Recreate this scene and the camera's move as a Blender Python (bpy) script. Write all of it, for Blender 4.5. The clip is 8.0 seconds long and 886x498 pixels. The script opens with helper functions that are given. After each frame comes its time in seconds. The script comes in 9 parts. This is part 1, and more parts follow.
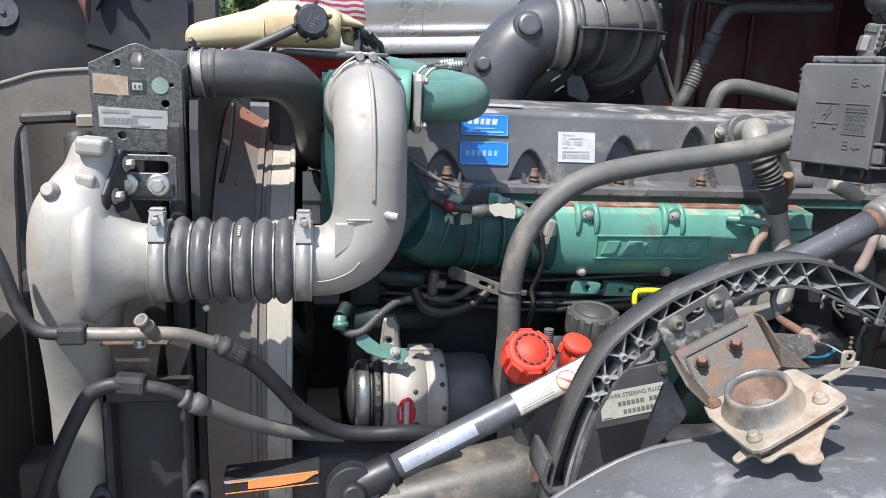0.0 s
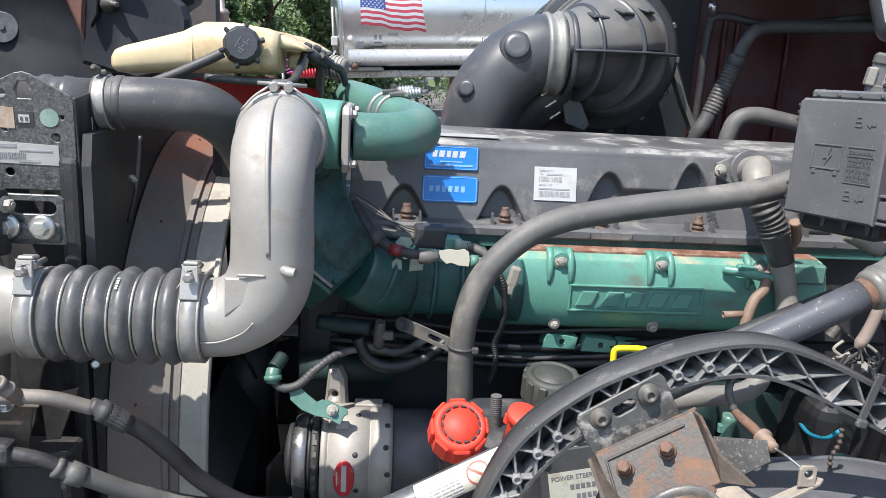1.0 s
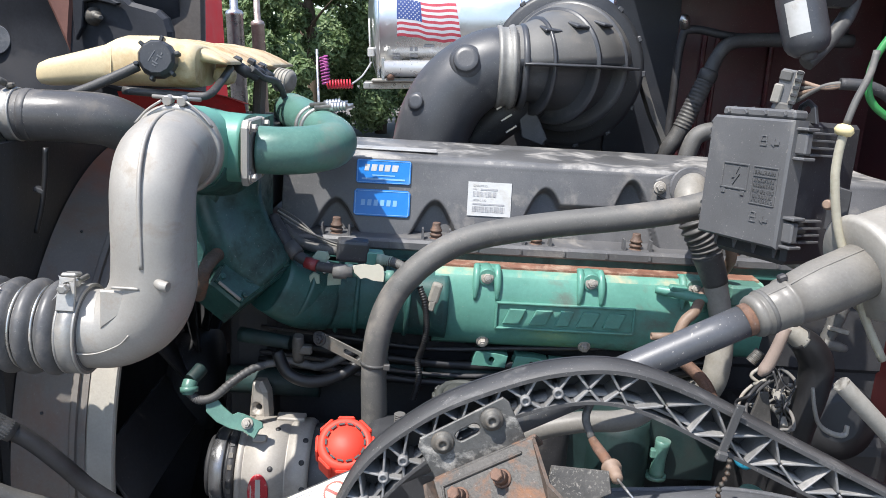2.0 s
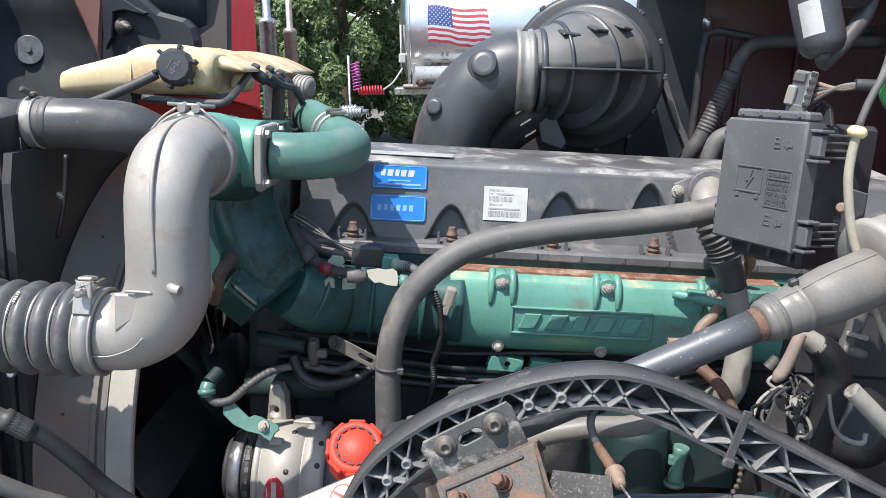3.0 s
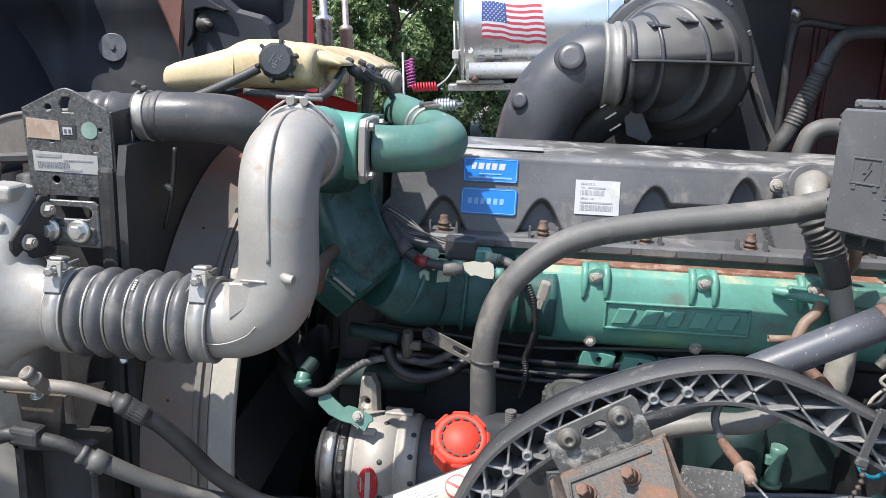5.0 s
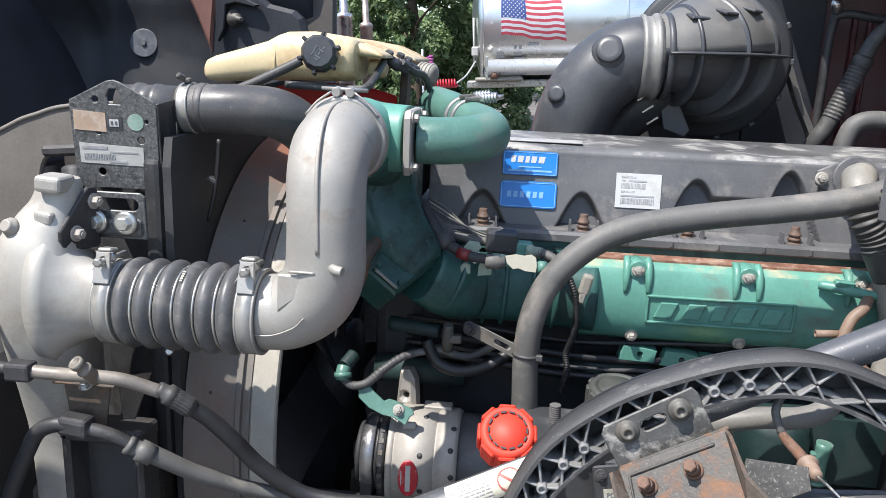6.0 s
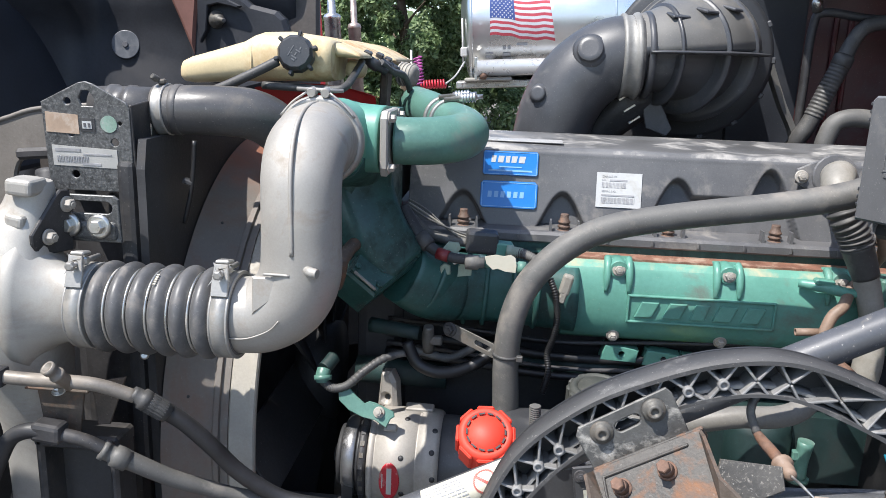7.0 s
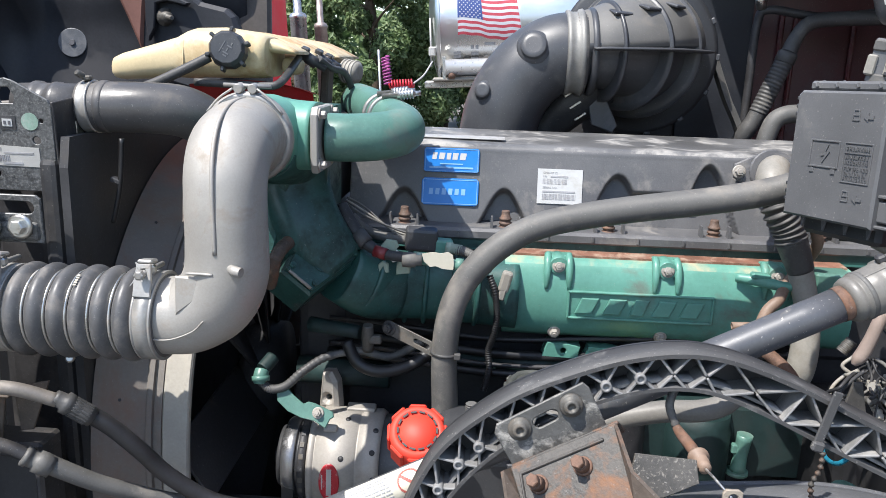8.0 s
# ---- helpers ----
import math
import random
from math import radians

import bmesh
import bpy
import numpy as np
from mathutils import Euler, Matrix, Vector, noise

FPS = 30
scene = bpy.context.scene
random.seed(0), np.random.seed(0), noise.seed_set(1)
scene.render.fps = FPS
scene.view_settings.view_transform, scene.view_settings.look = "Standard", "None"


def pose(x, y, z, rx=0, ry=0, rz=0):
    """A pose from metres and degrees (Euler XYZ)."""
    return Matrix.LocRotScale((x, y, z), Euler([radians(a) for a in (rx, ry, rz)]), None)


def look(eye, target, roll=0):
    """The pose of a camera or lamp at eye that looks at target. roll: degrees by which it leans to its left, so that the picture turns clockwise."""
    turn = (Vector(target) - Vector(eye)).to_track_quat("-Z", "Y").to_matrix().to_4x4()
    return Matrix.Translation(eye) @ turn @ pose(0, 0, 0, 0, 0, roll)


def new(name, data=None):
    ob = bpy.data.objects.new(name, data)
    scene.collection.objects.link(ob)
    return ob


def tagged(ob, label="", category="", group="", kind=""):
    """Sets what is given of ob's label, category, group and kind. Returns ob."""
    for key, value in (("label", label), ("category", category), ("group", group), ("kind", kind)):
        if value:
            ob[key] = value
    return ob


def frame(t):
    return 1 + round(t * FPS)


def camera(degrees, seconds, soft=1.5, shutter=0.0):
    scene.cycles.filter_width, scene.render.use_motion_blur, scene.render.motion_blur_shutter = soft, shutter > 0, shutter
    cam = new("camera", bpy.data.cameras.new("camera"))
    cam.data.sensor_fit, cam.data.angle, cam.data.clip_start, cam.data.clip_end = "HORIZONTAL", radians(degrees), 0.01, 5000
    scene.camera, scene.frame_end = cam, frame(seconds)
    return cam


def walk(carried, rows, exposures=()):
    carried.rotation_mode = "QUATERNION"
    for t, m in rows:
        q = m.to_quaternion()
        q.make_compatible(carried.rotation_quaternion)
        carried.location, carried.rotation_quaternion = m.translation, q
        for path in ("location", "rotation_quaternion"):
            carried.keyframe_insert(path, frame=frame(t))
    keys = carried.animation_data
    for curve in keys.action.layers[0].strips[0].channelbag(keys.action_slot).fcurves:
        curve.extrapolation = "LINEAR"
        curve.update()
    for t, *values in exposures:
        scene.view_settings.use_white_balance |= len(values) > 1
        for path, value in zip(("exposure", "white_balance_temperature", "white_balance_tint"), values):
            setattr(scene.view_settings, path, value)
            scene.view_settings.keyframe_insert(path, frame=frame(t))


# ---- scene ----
# The truck's own frame: x to the rear along the engine, y across, z up; the engine sits nose-up by TIP degrees.
TIP = 3.5
E = Matrix.Translation((0, 0, 1.2)) @ pose(0, 0, 0, 0, TIP, 0) @ Matrix.Translation((0, 0, -1.2))
cam = camera(59.1, 8.0, soft=0.7)
METRES, EYE, TILT, LEAN, TURN = 0.7, 1.75, -14.5, -2.8, -9.1
ROWS = [
    (0.0, 0.0, 0.0, 0.0, 0.0, 0.0, -0.0),
    (0.5, 0.1576, 0.0968, 0.0367, 2.66, 0.26, -0.93),
    (1.0, 0.2668, 0.2145, 0.0939, 4.78, 0.63, -1.66),
    (1.5, 0.4473, 0.2501, 0.1113, 6.49, 0.98, -2.33),
    (3.0, 0.5896, 0.2678, 0.1164, 10.41, 1.54, -2.69),
    (3.5, 0.5754, 0.2656, 0.1148, 11.28, 1.48, -2.64),
    (4.0, 0.5541, 0.2611, 0.1078, 12.07, 1.38, -2.78),
    (4.5, 0.5206, 0.2516, 0.1067, 12.95, 1.27, -3.0),
    (6.0, 0.4285, 0.2423, 0.0892, 15.1, 0.88, -3.36),
    (6.5, 0.4157, 0.2479, 0.0873, 15.06, 0.86, -3.2),
    (7.0, 0.4519, 0.2589, 0.0914, 14.48, 0.96, -2.94),
    (7.5, 0.4948, 0.2759, 0.0923, 13.55, 1.07, -2.65),
    (8.0, 0.5252, 0.2915, 0.0897, 12.53, 1.05, -2.35),
]
walk(cam, [(t, E @ pose(0, 0, EYE, TILT, LEAN, TURN) @ pose(METRES * x, METRES * y, METRES * z, 90 + pitch, roll, yaw)) for t, x, y, z, yaw, pitch, roll in ROWS],
     exposures=[(0.0, 1.02), (8.0, 1.02)])

# ---- light ----
RAY = (E.to_3x3() @ Vector((1.0, 1.0, -2.38))).normalized()  # the way the sunlight travels
world = bpy.data.worlds.new("sky")
scene.world = world
world.use_nodes = True
wn = world.node_tree.nodes
wl = world.node_tree.links
sky = wn.new("ShaderNodeTexSky")
sky.sky_type, sky.sun_disc = "NISHITA", False
sky.sun_elevation = math.asin(-RAY.z)
sky.sun_rotation = math.atan2(-RAY.x, -RAY.y)
wl.new(sky.outputs[0], wn["Background"].inputs[0])
wn["Background"].inputs[1].default_value = 0.15
sun = new("sun", bpy.data.lights.new("sun", "SUN"))
sun.data.energy, sun.data.angle, sun.data.color = 3.92, radians(0.55), (1.0, 0.965, 0.92)
sun.matrix_world = look((0, 0, 9), Vector((0, 0, 9)) + RAY)


# ---- materials ----
def mat(name, col, rough=0.5, metal=0.0, var=0.25, scale=14.0, fine=220.0, bump=0.08, dirt=None, amount=0.35, spots=6.0, coat=0.0, sheen=0.12, specks=0.2):
    m = bpy.data.materials.new(name)
    m.use_nodes = True
    n, l = m.node_tree.nodes, m.node_tree.links
    b = n["Principled BSDF"]
    b.inputs["Metallic"].default_value = metal
    b.inputs["Coat Weight"].default_value = coat
    b.inputs["Coat Roughness"].default_value = 0.15
    tc = n.new("ShaderNodeTexCoord")
    big, small = n.new("ShaderNodeTexNoise"), n.new("ShaderNodeTexNoise")
    for k, (t, s) in enumerate(((big, scale), (small, fine))):
        t.inputs["Scale"].default_value, t.inputs["Detail"].default_value, t.inputs["Roughness"].default_value = s, 5.0, 0.62
        l.new(tc.outputs["Object"], t.inputs["Vector"])
    dark, lite = [c * (1 - var) for c in col], [min(1, c * (1 + var)) for c in col]
    mix = n.new("ShaderNodeMix")
    mix.data_type = "RGBA"
    mix.inputs["A"].default_value, mix.inputs["B"].default_value = (*dark, 1), (*lite, 1)
    ad = n.new("ShaderNodeMath")
    ad.operation = "MULTIPLY_ADD"
    ad.inputs[1].default_value = 0.4
    sub = n.new("ShaderNodeMapRange")
    sub.inputs["From Min"].default_value, sub.inputs["From Max"].default_value = 0.5, 0.9
    l.new(small.outputs["Fac"], ad.inputs[0])
    l.new(big.outputs["Fac"], ad.inputs[2])
    l.new(ad.outputs[0], sub.inputs["Value"])
    l.new(sub.outputs["Result"], mix.inputs["Factor"])
    out = mix.outputs["Result"]
    rg = n.new("ShaderNodeMapRange")
    rg.inputs["From Min"].default_value, rg.inputs["From Max"].default_value = 0.3, 0.7
    rg.inputs["To Min"].default_value, rg.inputs["To Max"].default_value = max(0.03, rough - sheen), min(1, rough + sheen)
    l.new(big.outputs["Fac"], rg.inputs["Value"])
    rough_out = rg.outputs["Result"]
    if dirt:
        d = n.new("ShaderNodeTexNoise")
        d.inputs["Scale"].default_value, d.inputs["Detail"].default_value, d.inputs["Roughness"].default_value = spots, 8.0, 0.68
        d.inputs["Distortion"].default_value = 0.3
        l.new(tc.outputs["Object"], d.inputs["Vector"])
        r = n.new("ShaderNodeMapRange")
        r.inputs["From Min"].default_value, r.inputs["From Max"].default_value = 0.66 - 0.4 * amount, 0.74 - 0.2 * amount
        r.inputs["To Max"].default_value = 0.85
        l.new(d.outputs["Fac"], r.inputs["Value"])
        m2 = n.new("ShaderNodeMix")
        m2.data_type = "RGBA"
        m2.inputs["B"].default_value = (*dirt, 1)
        l.new(r.outputs["Result"], m2.inputs["Factor"])
        l.new(out, m2.inputs["A"])
        out = m2.outputs["Result"]
        m3 = n.new("ShaderNodeMix")
        m3.inputs["B"].default_value = 0.85
        l.new(r.outputs["Result"], m3.inputs["Factor"])
        l.new(rough_out, m3.inputs["A"])
        rough_out = m3.outputs["Result"]
        m4 = n.new("ShaderNodeMath")
        m4.operation = "MULTIPLY_ADD"
        m4.inputs[1].default_value, m4.inputs[2].default_value = -metal * 0.8, metal
        l.new(r.outputs["Result"], m4.inputs[0])
        l.new(m4.outputs[0], b.inputs["Metallic"])
    if specks and max(col) < 0.5 and fine > 150:
        sp, sr, sm = n.new("ShaderNodeTexNoise"), n.new("ShaderNodeMapRange"), n.new("ShaderNodeMix")
        sp.inputs["Scale"].default_value, sp.inputs["Detail"].default_value, sp.inputs["Roughness"].default_value = 300.0, 2.0, 0.5
        off = n.new("ShaderNodeVectorMath")
        off.operation = "ADD"
        off.inputs[1].default_value = (3.7, 1.3, 8.1)
        l.new(tc.outputs["Object"], off.inputs[0])
        l.new(off.outputs[0], sp.inputs["Vector"])
        sr.inputs["From Min"].default_value, sr.inputs["From Max"].default_value, sr.inputs["To Max"].default_value = 0.67, 0.73, specks
        l.new(sp.outputs["Fac"], sr.inputs["Value"])
        sm.data_type = "RGBA"
        sm.inputs["B"].default_value = (0.34, 0.32, 0.29, 1)
        l.new(sr.outputs["Result"], sm.inputs["Factor"])
        l.new(out, sm.inputs["A"])
        out = sm.outputs["Result"]
    l.new(out, b.inputs["Base Color"])
    l.new(rough_out, b.inputs["Roughness"])
    bp = n.new("ShaderNodeBump")
    bp.inputs["Strength"].default_value, bp.inputs["Distance"].default_value = bump * 1.7, 0.0015
    l.new(small.outputs["Fac"], bp.inputs["Height"])
    l.new(bp.outputs["Normal"], b.inputs["Normal"])
    return m


def tinted_above(m, colour, z0, z1):
    """Lays a tint with a ragged edge over a material, growing from height z0 to z1 of the object."""
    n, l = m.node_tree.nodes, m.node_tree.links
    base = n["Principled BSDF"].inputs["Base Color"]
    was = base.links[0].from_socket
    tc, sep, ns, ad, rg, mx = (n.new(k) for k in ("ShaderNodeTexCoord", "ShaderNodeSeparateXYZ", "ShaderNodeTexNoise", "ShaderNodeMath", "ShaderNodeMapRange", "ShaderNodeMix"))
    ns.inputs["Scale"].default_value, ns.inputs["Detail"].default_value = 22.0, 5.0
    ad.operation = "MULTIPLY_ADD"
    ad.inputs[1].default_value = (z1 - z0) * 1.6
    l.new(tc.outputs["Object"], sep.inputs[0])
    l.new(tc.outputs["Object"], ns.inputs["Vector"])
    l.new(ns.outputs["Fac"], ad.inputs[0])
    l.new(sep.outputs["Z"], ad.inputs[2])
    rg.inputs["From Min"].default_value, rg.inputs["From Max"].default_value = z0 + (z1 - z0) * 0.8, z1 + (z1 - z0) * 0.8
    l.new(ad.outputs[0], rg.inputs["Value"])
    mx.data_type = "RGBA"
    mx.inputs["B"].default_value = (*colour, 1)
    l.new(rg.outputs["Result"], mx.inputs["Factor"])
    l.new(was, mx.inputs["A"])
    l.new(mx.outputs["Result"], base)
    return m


# Grimy green with the shade below the manifold worked into its colour.
GREEN_DIRTY_SHADE = mat("grimy_shaded_engine_green", (0.007, 0.023, 0.022), 0.6, 0, 0.35, 12, 160, 0.08, (0.016, 0.024, 0.023), 0.42, 10, specks=0.05)
# Duct and inlet housing greens: grime plus the shade behind the charge elbow.
GREEN_GRIME_SHADE = mat("oily_shaded_engine_green", (0.025, 0.085, 0.075), 0.45, 0, 0.25, 9, 160, 0.08, (0.018, 0.036, 0.032), 0.42, 13)
GREEN_OIL_SHADE = mat("oil_soaked_shaded_engine_green", (0.021, 0.070, 0.062), 0.42, 0, 0.3, 12, 160, 0.10, (0.012, 0.024, 0.022), 0.42, 16)
# Dusty ribs made paler to carry the sun on their edges.
ARCH_DUST_LIT = mat("dusty_sunlit_arch_rib", (0.185, 0.183, 0.180), 0.48, 0, 0.3, 14, 420, 0.08, (0.32, 0.31, 0.295), 0.34, 26, specks=0.5)
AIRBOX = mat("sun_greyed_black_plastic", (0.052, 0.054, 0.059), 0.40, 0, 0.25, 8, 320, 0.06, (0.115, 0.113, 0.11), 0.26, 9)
LID = mat("dusty_fuse_box_plastic", (0.104, 0.105, 0.108), 0.42, 0, 0.14, 10, 420, 0.07, (0.165, 0.16, 0.15), 0.2, 22, specks=0.35)
DIRTY_ZINC = mat("dirty_zinc", (0.105, 0.10, 0.09), 0.58, 0.35, 0.3, 30, 300, 0.1, (0.10, 0.08, 0.06), 0.4, 30)
# Dusty cone darkened for shade; its reddish upper tint is painted bounce light.
CONE = tinted_above(mat("dusty_shaded_shroud_cone", (0.165, 0.15, 0.135), 0.6, 0, 0.15, 7, 240, 0.06, (0.19, 0.11, 0.075), 0.46, 3.5), (0.27, 0.115, 0.068), 0.955, 1.005)
SPECKLED = mat("speckled_dark_plate", (0.075, 0.070, 0.063), 0.55, 0.2, 0.3, 40, 300, 0.2, (0.30, 0.275, 0.24), 0.26, 320, specks=0.6)
DUST_ALU = mat("dull_dusty_aluminium", (0.345, 0.32, 0.285), 0.6, 0.25, 0.15, 12, 300, 0.06, (0.24, 0.21, 0.178), 0.34, 12)
GREEN = mat("engine_green_paint", (0.096, 0.255, 0.202), 0.40, 0, 0.16, 9, 160, 0.05, (0.12, 0.145, 0.12), 0.24, 10)
GREEN_PIPE = mat("worn_green_pipe_paint", (0.082, 0.180, 0.146), 0.42, 0, 0.22, 10, 180, 0.05, (0.155, 0.185, 0.16), 0.32, 9)
ALU = mat("cast_aluminium", (0.345, 0.327, 0.298), 0.54, 0.28, 0.13, 9, 380, 0.06, (0.27, 0.235, 0.195), 0.34, 18)
ALU_ROUGH = mat("sand_cast_aluminium", (0.385, 0.368, 0.336), 0.55, 0.28, 0.12, 9, 500, 0.08, (0.25, 0.215, 0.18), 0.40, 8)
STEEL = mat("zinc_steel", (0.52, 0.51, 0.48), 0.33, 0.9, 0.15, 30, 300, 0.08, (0.33, 0.29, 0.24), 0.25, 30)
GALV = mat("dusty_dark_galvanized_plate", (0.112, 0.115, 0.116), 0.45, 0.45, 0.38, 150, 420, 0.12, (0.215, 0.213, 0.205), 0.36, 300)
CHROME = mat("bright_steel", (0.70, 0.70, 0.68), 0.18, 1.0, 0.06, 20, 300, 0.03)
RUBBER = mat("dusty_black_rubber", (0.055, 0.054, 0.053), 0.55, 0, 0.3, 18, 260, 0.10, (0.16, 0.15, 0.135), 0.32, 14)
HOSE = mat("grey_dusty_hose_rubber", (0.098, 0.095, 0.089), 0.58, 0, 0.18, 16, 300, 0.10, (0.21, 0.19, 0.165), 0.35, 10)
BELLOWS = mat("silicone_bellows", (0.088, 0.087, 0.088), 0.44, 0, 0.22, 22, 260, 0.06, (0.18, 0.165, 0.15), 0.27, 24)
PLASTIC = mat("grey_black_plastic", (0.110, 0.111, 0.115), 0.44, 0, 0.22, 12, 420, 0.09, (0.21, 0.205, 0.198), 0.26, 20, specks=0.35)
COVER = mat("valve_cover_plastic", (0.098, 0.098, 0.101), 0.44, 0, 0.22, 10, 360, 0.08, (0.24, 0.225, 0.205), 0.27, 9)
BLACK = mat("black_moulded_plastic", (0.040, 0.041, 0.044), 0.40, 0, 0.25, 12, 300, 0.07, (0.10, 0.097, 0.094), 0.24, 12)
DARK = mat("grimy_dark_metal", (0.042, 0.041, 0.043), 0.55, 0.2, 0.4, 14, 160, 0.12, (0.095, 0.083, 0.072), 0.36, 9)
SOOT = mat("oily_black", (0.032, 0.032, 0.034), 0.55, 0, 0.4, 9, 160, 0.12, (0.055, 0.050, 0.045), 0.3, 8)
RUST = mat("rusty_bracket_steel", (0.066, 0.061, 0.055), 0.6, 0.2, 0.5, 26, 260, 0.28, (0.24, 0.105, 0.045), 0.46, 19)
RUST_RED = mat("light_rust", (0.14, 0.082, 0.058), 0.8, 0.1, 0.45, 60, 300, 0.2, (0.17, 0.085, 0.05), 0.4, 50)
SANDY = mat("sandy_dusty_steel", (0.31, 0.265, 0.21), 0.68, 0.2, 0.3, 18, 220, 0.2, (0.23, 0.125, 0.07), 0.42, 20)
CUP_METAL = mat("worn_grey_iron", (0.175, 0.165, 0.15), 0.52, 0.4, 0.35, 24, 240, 0.18, (0.30, 0.235, 0.16), 0.46, 14)
RED_CAP = mat("red_plastic", (0.70, 0.052, 0.028), 0.62, 0, 0.08, 20, 300, 0.03, (0.55, 0.10, 0.06), 0.2, 20)
RED_PAINT = mat("red_gloss_paint", (0.42, 0.020, 0.018), 0.45, 0, 0.12, 8, 200, 0.02, (0.24, 0.03, 0.025), 0.2, 7)
MAROON = mat("dusty_maroon_paint", (0.056, 0.013, 0.015), 0.42, 0, 0.35, 6, 200, 0.05, (0.070, 0.052, 0.055), 0.34, 7)
TANK_PLASTIC = mat("yellowed_translucent_plastic", (0.60, 0.495, 0.305), 0.42, 0, 0.12, 9, 300, 0.04, (0.38, 0.225, 0.09), 0.44, 9)
TANK_AGED = mat("browned_tank_plastic", (0.56, 0.45, 0.275), 0.45, 0, 0.15, 12, 300, 0.04, (0.30, 0.16, 0.07), 0.44, 11)
BEIGE = mat("dusty_fibreglass", (0.17, 0.155, 0.138), 0.68, 0, 0.2, 8, 220, 0.12, (0.11, 0.095, 0.085), 0.35, 7)
SHROUD_RIM = mat("pale_dusty_shroud_rim", (0.36, 0.335, 0.29), 0.65, 0, 0.15, 12, 240, 0.12, (0.22, 0.195, 0.16), 0.36, 12)
FRAME_PAINT = mat("worn_grey_frame_paint", (0.075, 0.070, 0.064), 0.5, 0.2, 0.4, 12, 180, 0.14, (0.21, 0.175, 0.13), 0.40, 11)
STRUT = mat("strut_black_enamel", (0.088, 0.090, 0.097), 0.42, 0.25, 0.18, 10, 300, 0.03, (0.15, 0.14, 0.125), 0.2, 26, sheen=0.06, specks=0.6)
# Web is darker than the flanges in place of shade inside the cells.
ARCH_WEB_SHADE = mat("shaded_arch_web_plastic", (0.034, 0.034, 0.036), 0.5, 0, 0.3, 12, 300, 0.07, (0.05, 0.048, 0.046), 0.26, 14)
# Cast block black holds the shade of the lower bay, besides oil.
BLOCK = mat("oily_shaded_cast_block", (0.028, 0.028, 0.030), 0.7, 0, 0.4, 9, 160, 0.14, (0.046, 0.042, 0.038), 0.3, 10, specks=0)
RAD_HOSE = mat("black_radiator_hose_rubber", (0.072, 0.070, 0.070), 0.40, 0, 0.22, 12, 300, 0.08, (0.135, 0.12, 0.105), 0.34, 12, specks=0.3)
CLAMP = mat("dull_stamped_clamp_steel", (0.33, 0.32, 0.30), 0.46, 0.5, 0.15, 30, 300, 0.06, (0.30, 0.27, 0.23), 0.28, 26)
JET = mat("jet_black_rubber", (0.022, 0.022, 0.024), 0.5, 0, 0.3, 12, 200, 0.08, (0.038, 0.036, 0.034), 0.3, 12, specks=0)
DUSTY_LIT_TOP = mat("dusty_sunlit_top_of_black_plastic", (0.115, 0.112, 0.105), 0.5, 0, 0.15, 10, 320, 0.05, (0.17, 0.155, 0.135), 0.35, 9)
STRUT_GREY = mat("strut_dusty_sleeve", (0.165, 0.155, 0.138), 0.50, 0, 0.2, 10, 300, 0.08, (0.25, 0.225, 0.185), 0.38, 10)
WHITE_LABEL = mat("white_label", (0.46, 0.465, 0.46), 0.5, 0, 0.06, 20, 200, 0.02, (0.38, 0.365, 0.33), 0.28, 26)
GREY_LABEL = mat("silver_label", (0.44, 0.435, 0.415), 0.42, 0.15, 0.08, 20, 200, 0.02, (0.33, 0.31, 0.28), 0.3, 30)
CREAM_LABEL = mat("cream_warning_label", (0.50, 0.475, 0.385), 0.5, 0, 0.06, 20, 200, 0.03, (0.5, 0.44, 0.34), 0.25, 30)
INK = mat("label_ink", (0.10, 0.10, 0.11), 0.6, 0, 0.2, 40, 200, 0.0)
INK_GREY = mat("faded_label_ink", (0.30, 0.30, 0.31), 0.6, 0, 0.2, 40, 200, 0.0)
BLUE = mat("blue_name_plate", (0.010, 0.172, 0.533), 0.35, 0, 0.08, 20, 200, 0.02, (0.05, 0.20, 0.45), 0.15, 30)
PLATE_LINE = mat("pale_blue_print", (0.20, 0.40, 0.68), 0.45, 0, 0.1, 20, 200, 0.0)
ORANGE = mat("orange_tape", (0.85, 0.27, 0.08), 0.5, 0, 0.12, 20, 200, 0.04, (0.45, 0.16, 0.08), 0.3, 20)
YELLOW = mat("yellow_plastic", (0.80, 0.68, 0.02), 0.4, 0, 0.1, 20, 200, 0.02)
CABLE_BLUE = mat("blue_cable", (0.02, 0.22, 0.33), 0.45, 0, 0.1, 20, 200, 0.02)
CABLE_GREEN = mat("green_cable", (0.035, 0.22, 0.06), 0.42, 0, 0.1, 20, 200, 0.02)
CABLE_RED = mat("red_cable", (0.16, 0.016, 0.018), 0.45, 0, 0.1, 20, 200, 0.02)
TAN_HOSE = mat("tan_hose", (0.21, 0.145, 0.105), 0.62, 0, 0.2, 18, 220, 0.08, (0.18, 0.115, 0.08), 0.3, 16)
PALE = mat("pale_dusty_plastic", (0.25, 0.235, 0.205), 0.55, 0, 0.2, 20, 220, 0.06, (0.20, 0.175, 0.14), 0.36, 18)
LINER = mat("fender_liner_plastic", (0.105, 0.108, 0.115), 0.42, 0, 0.25, 7, 240, 0.10, (0.24, 0.24, 0.24), 0.24, 16, specks=0.6)
COVER_TOP = mat("dusty_valve_cover_top", (0.105, 0.105, 0.106), 0.40, 0, 0.25, 10, 360, 0.06, (0.36, 0.345, 0.32), 0.42, 13)
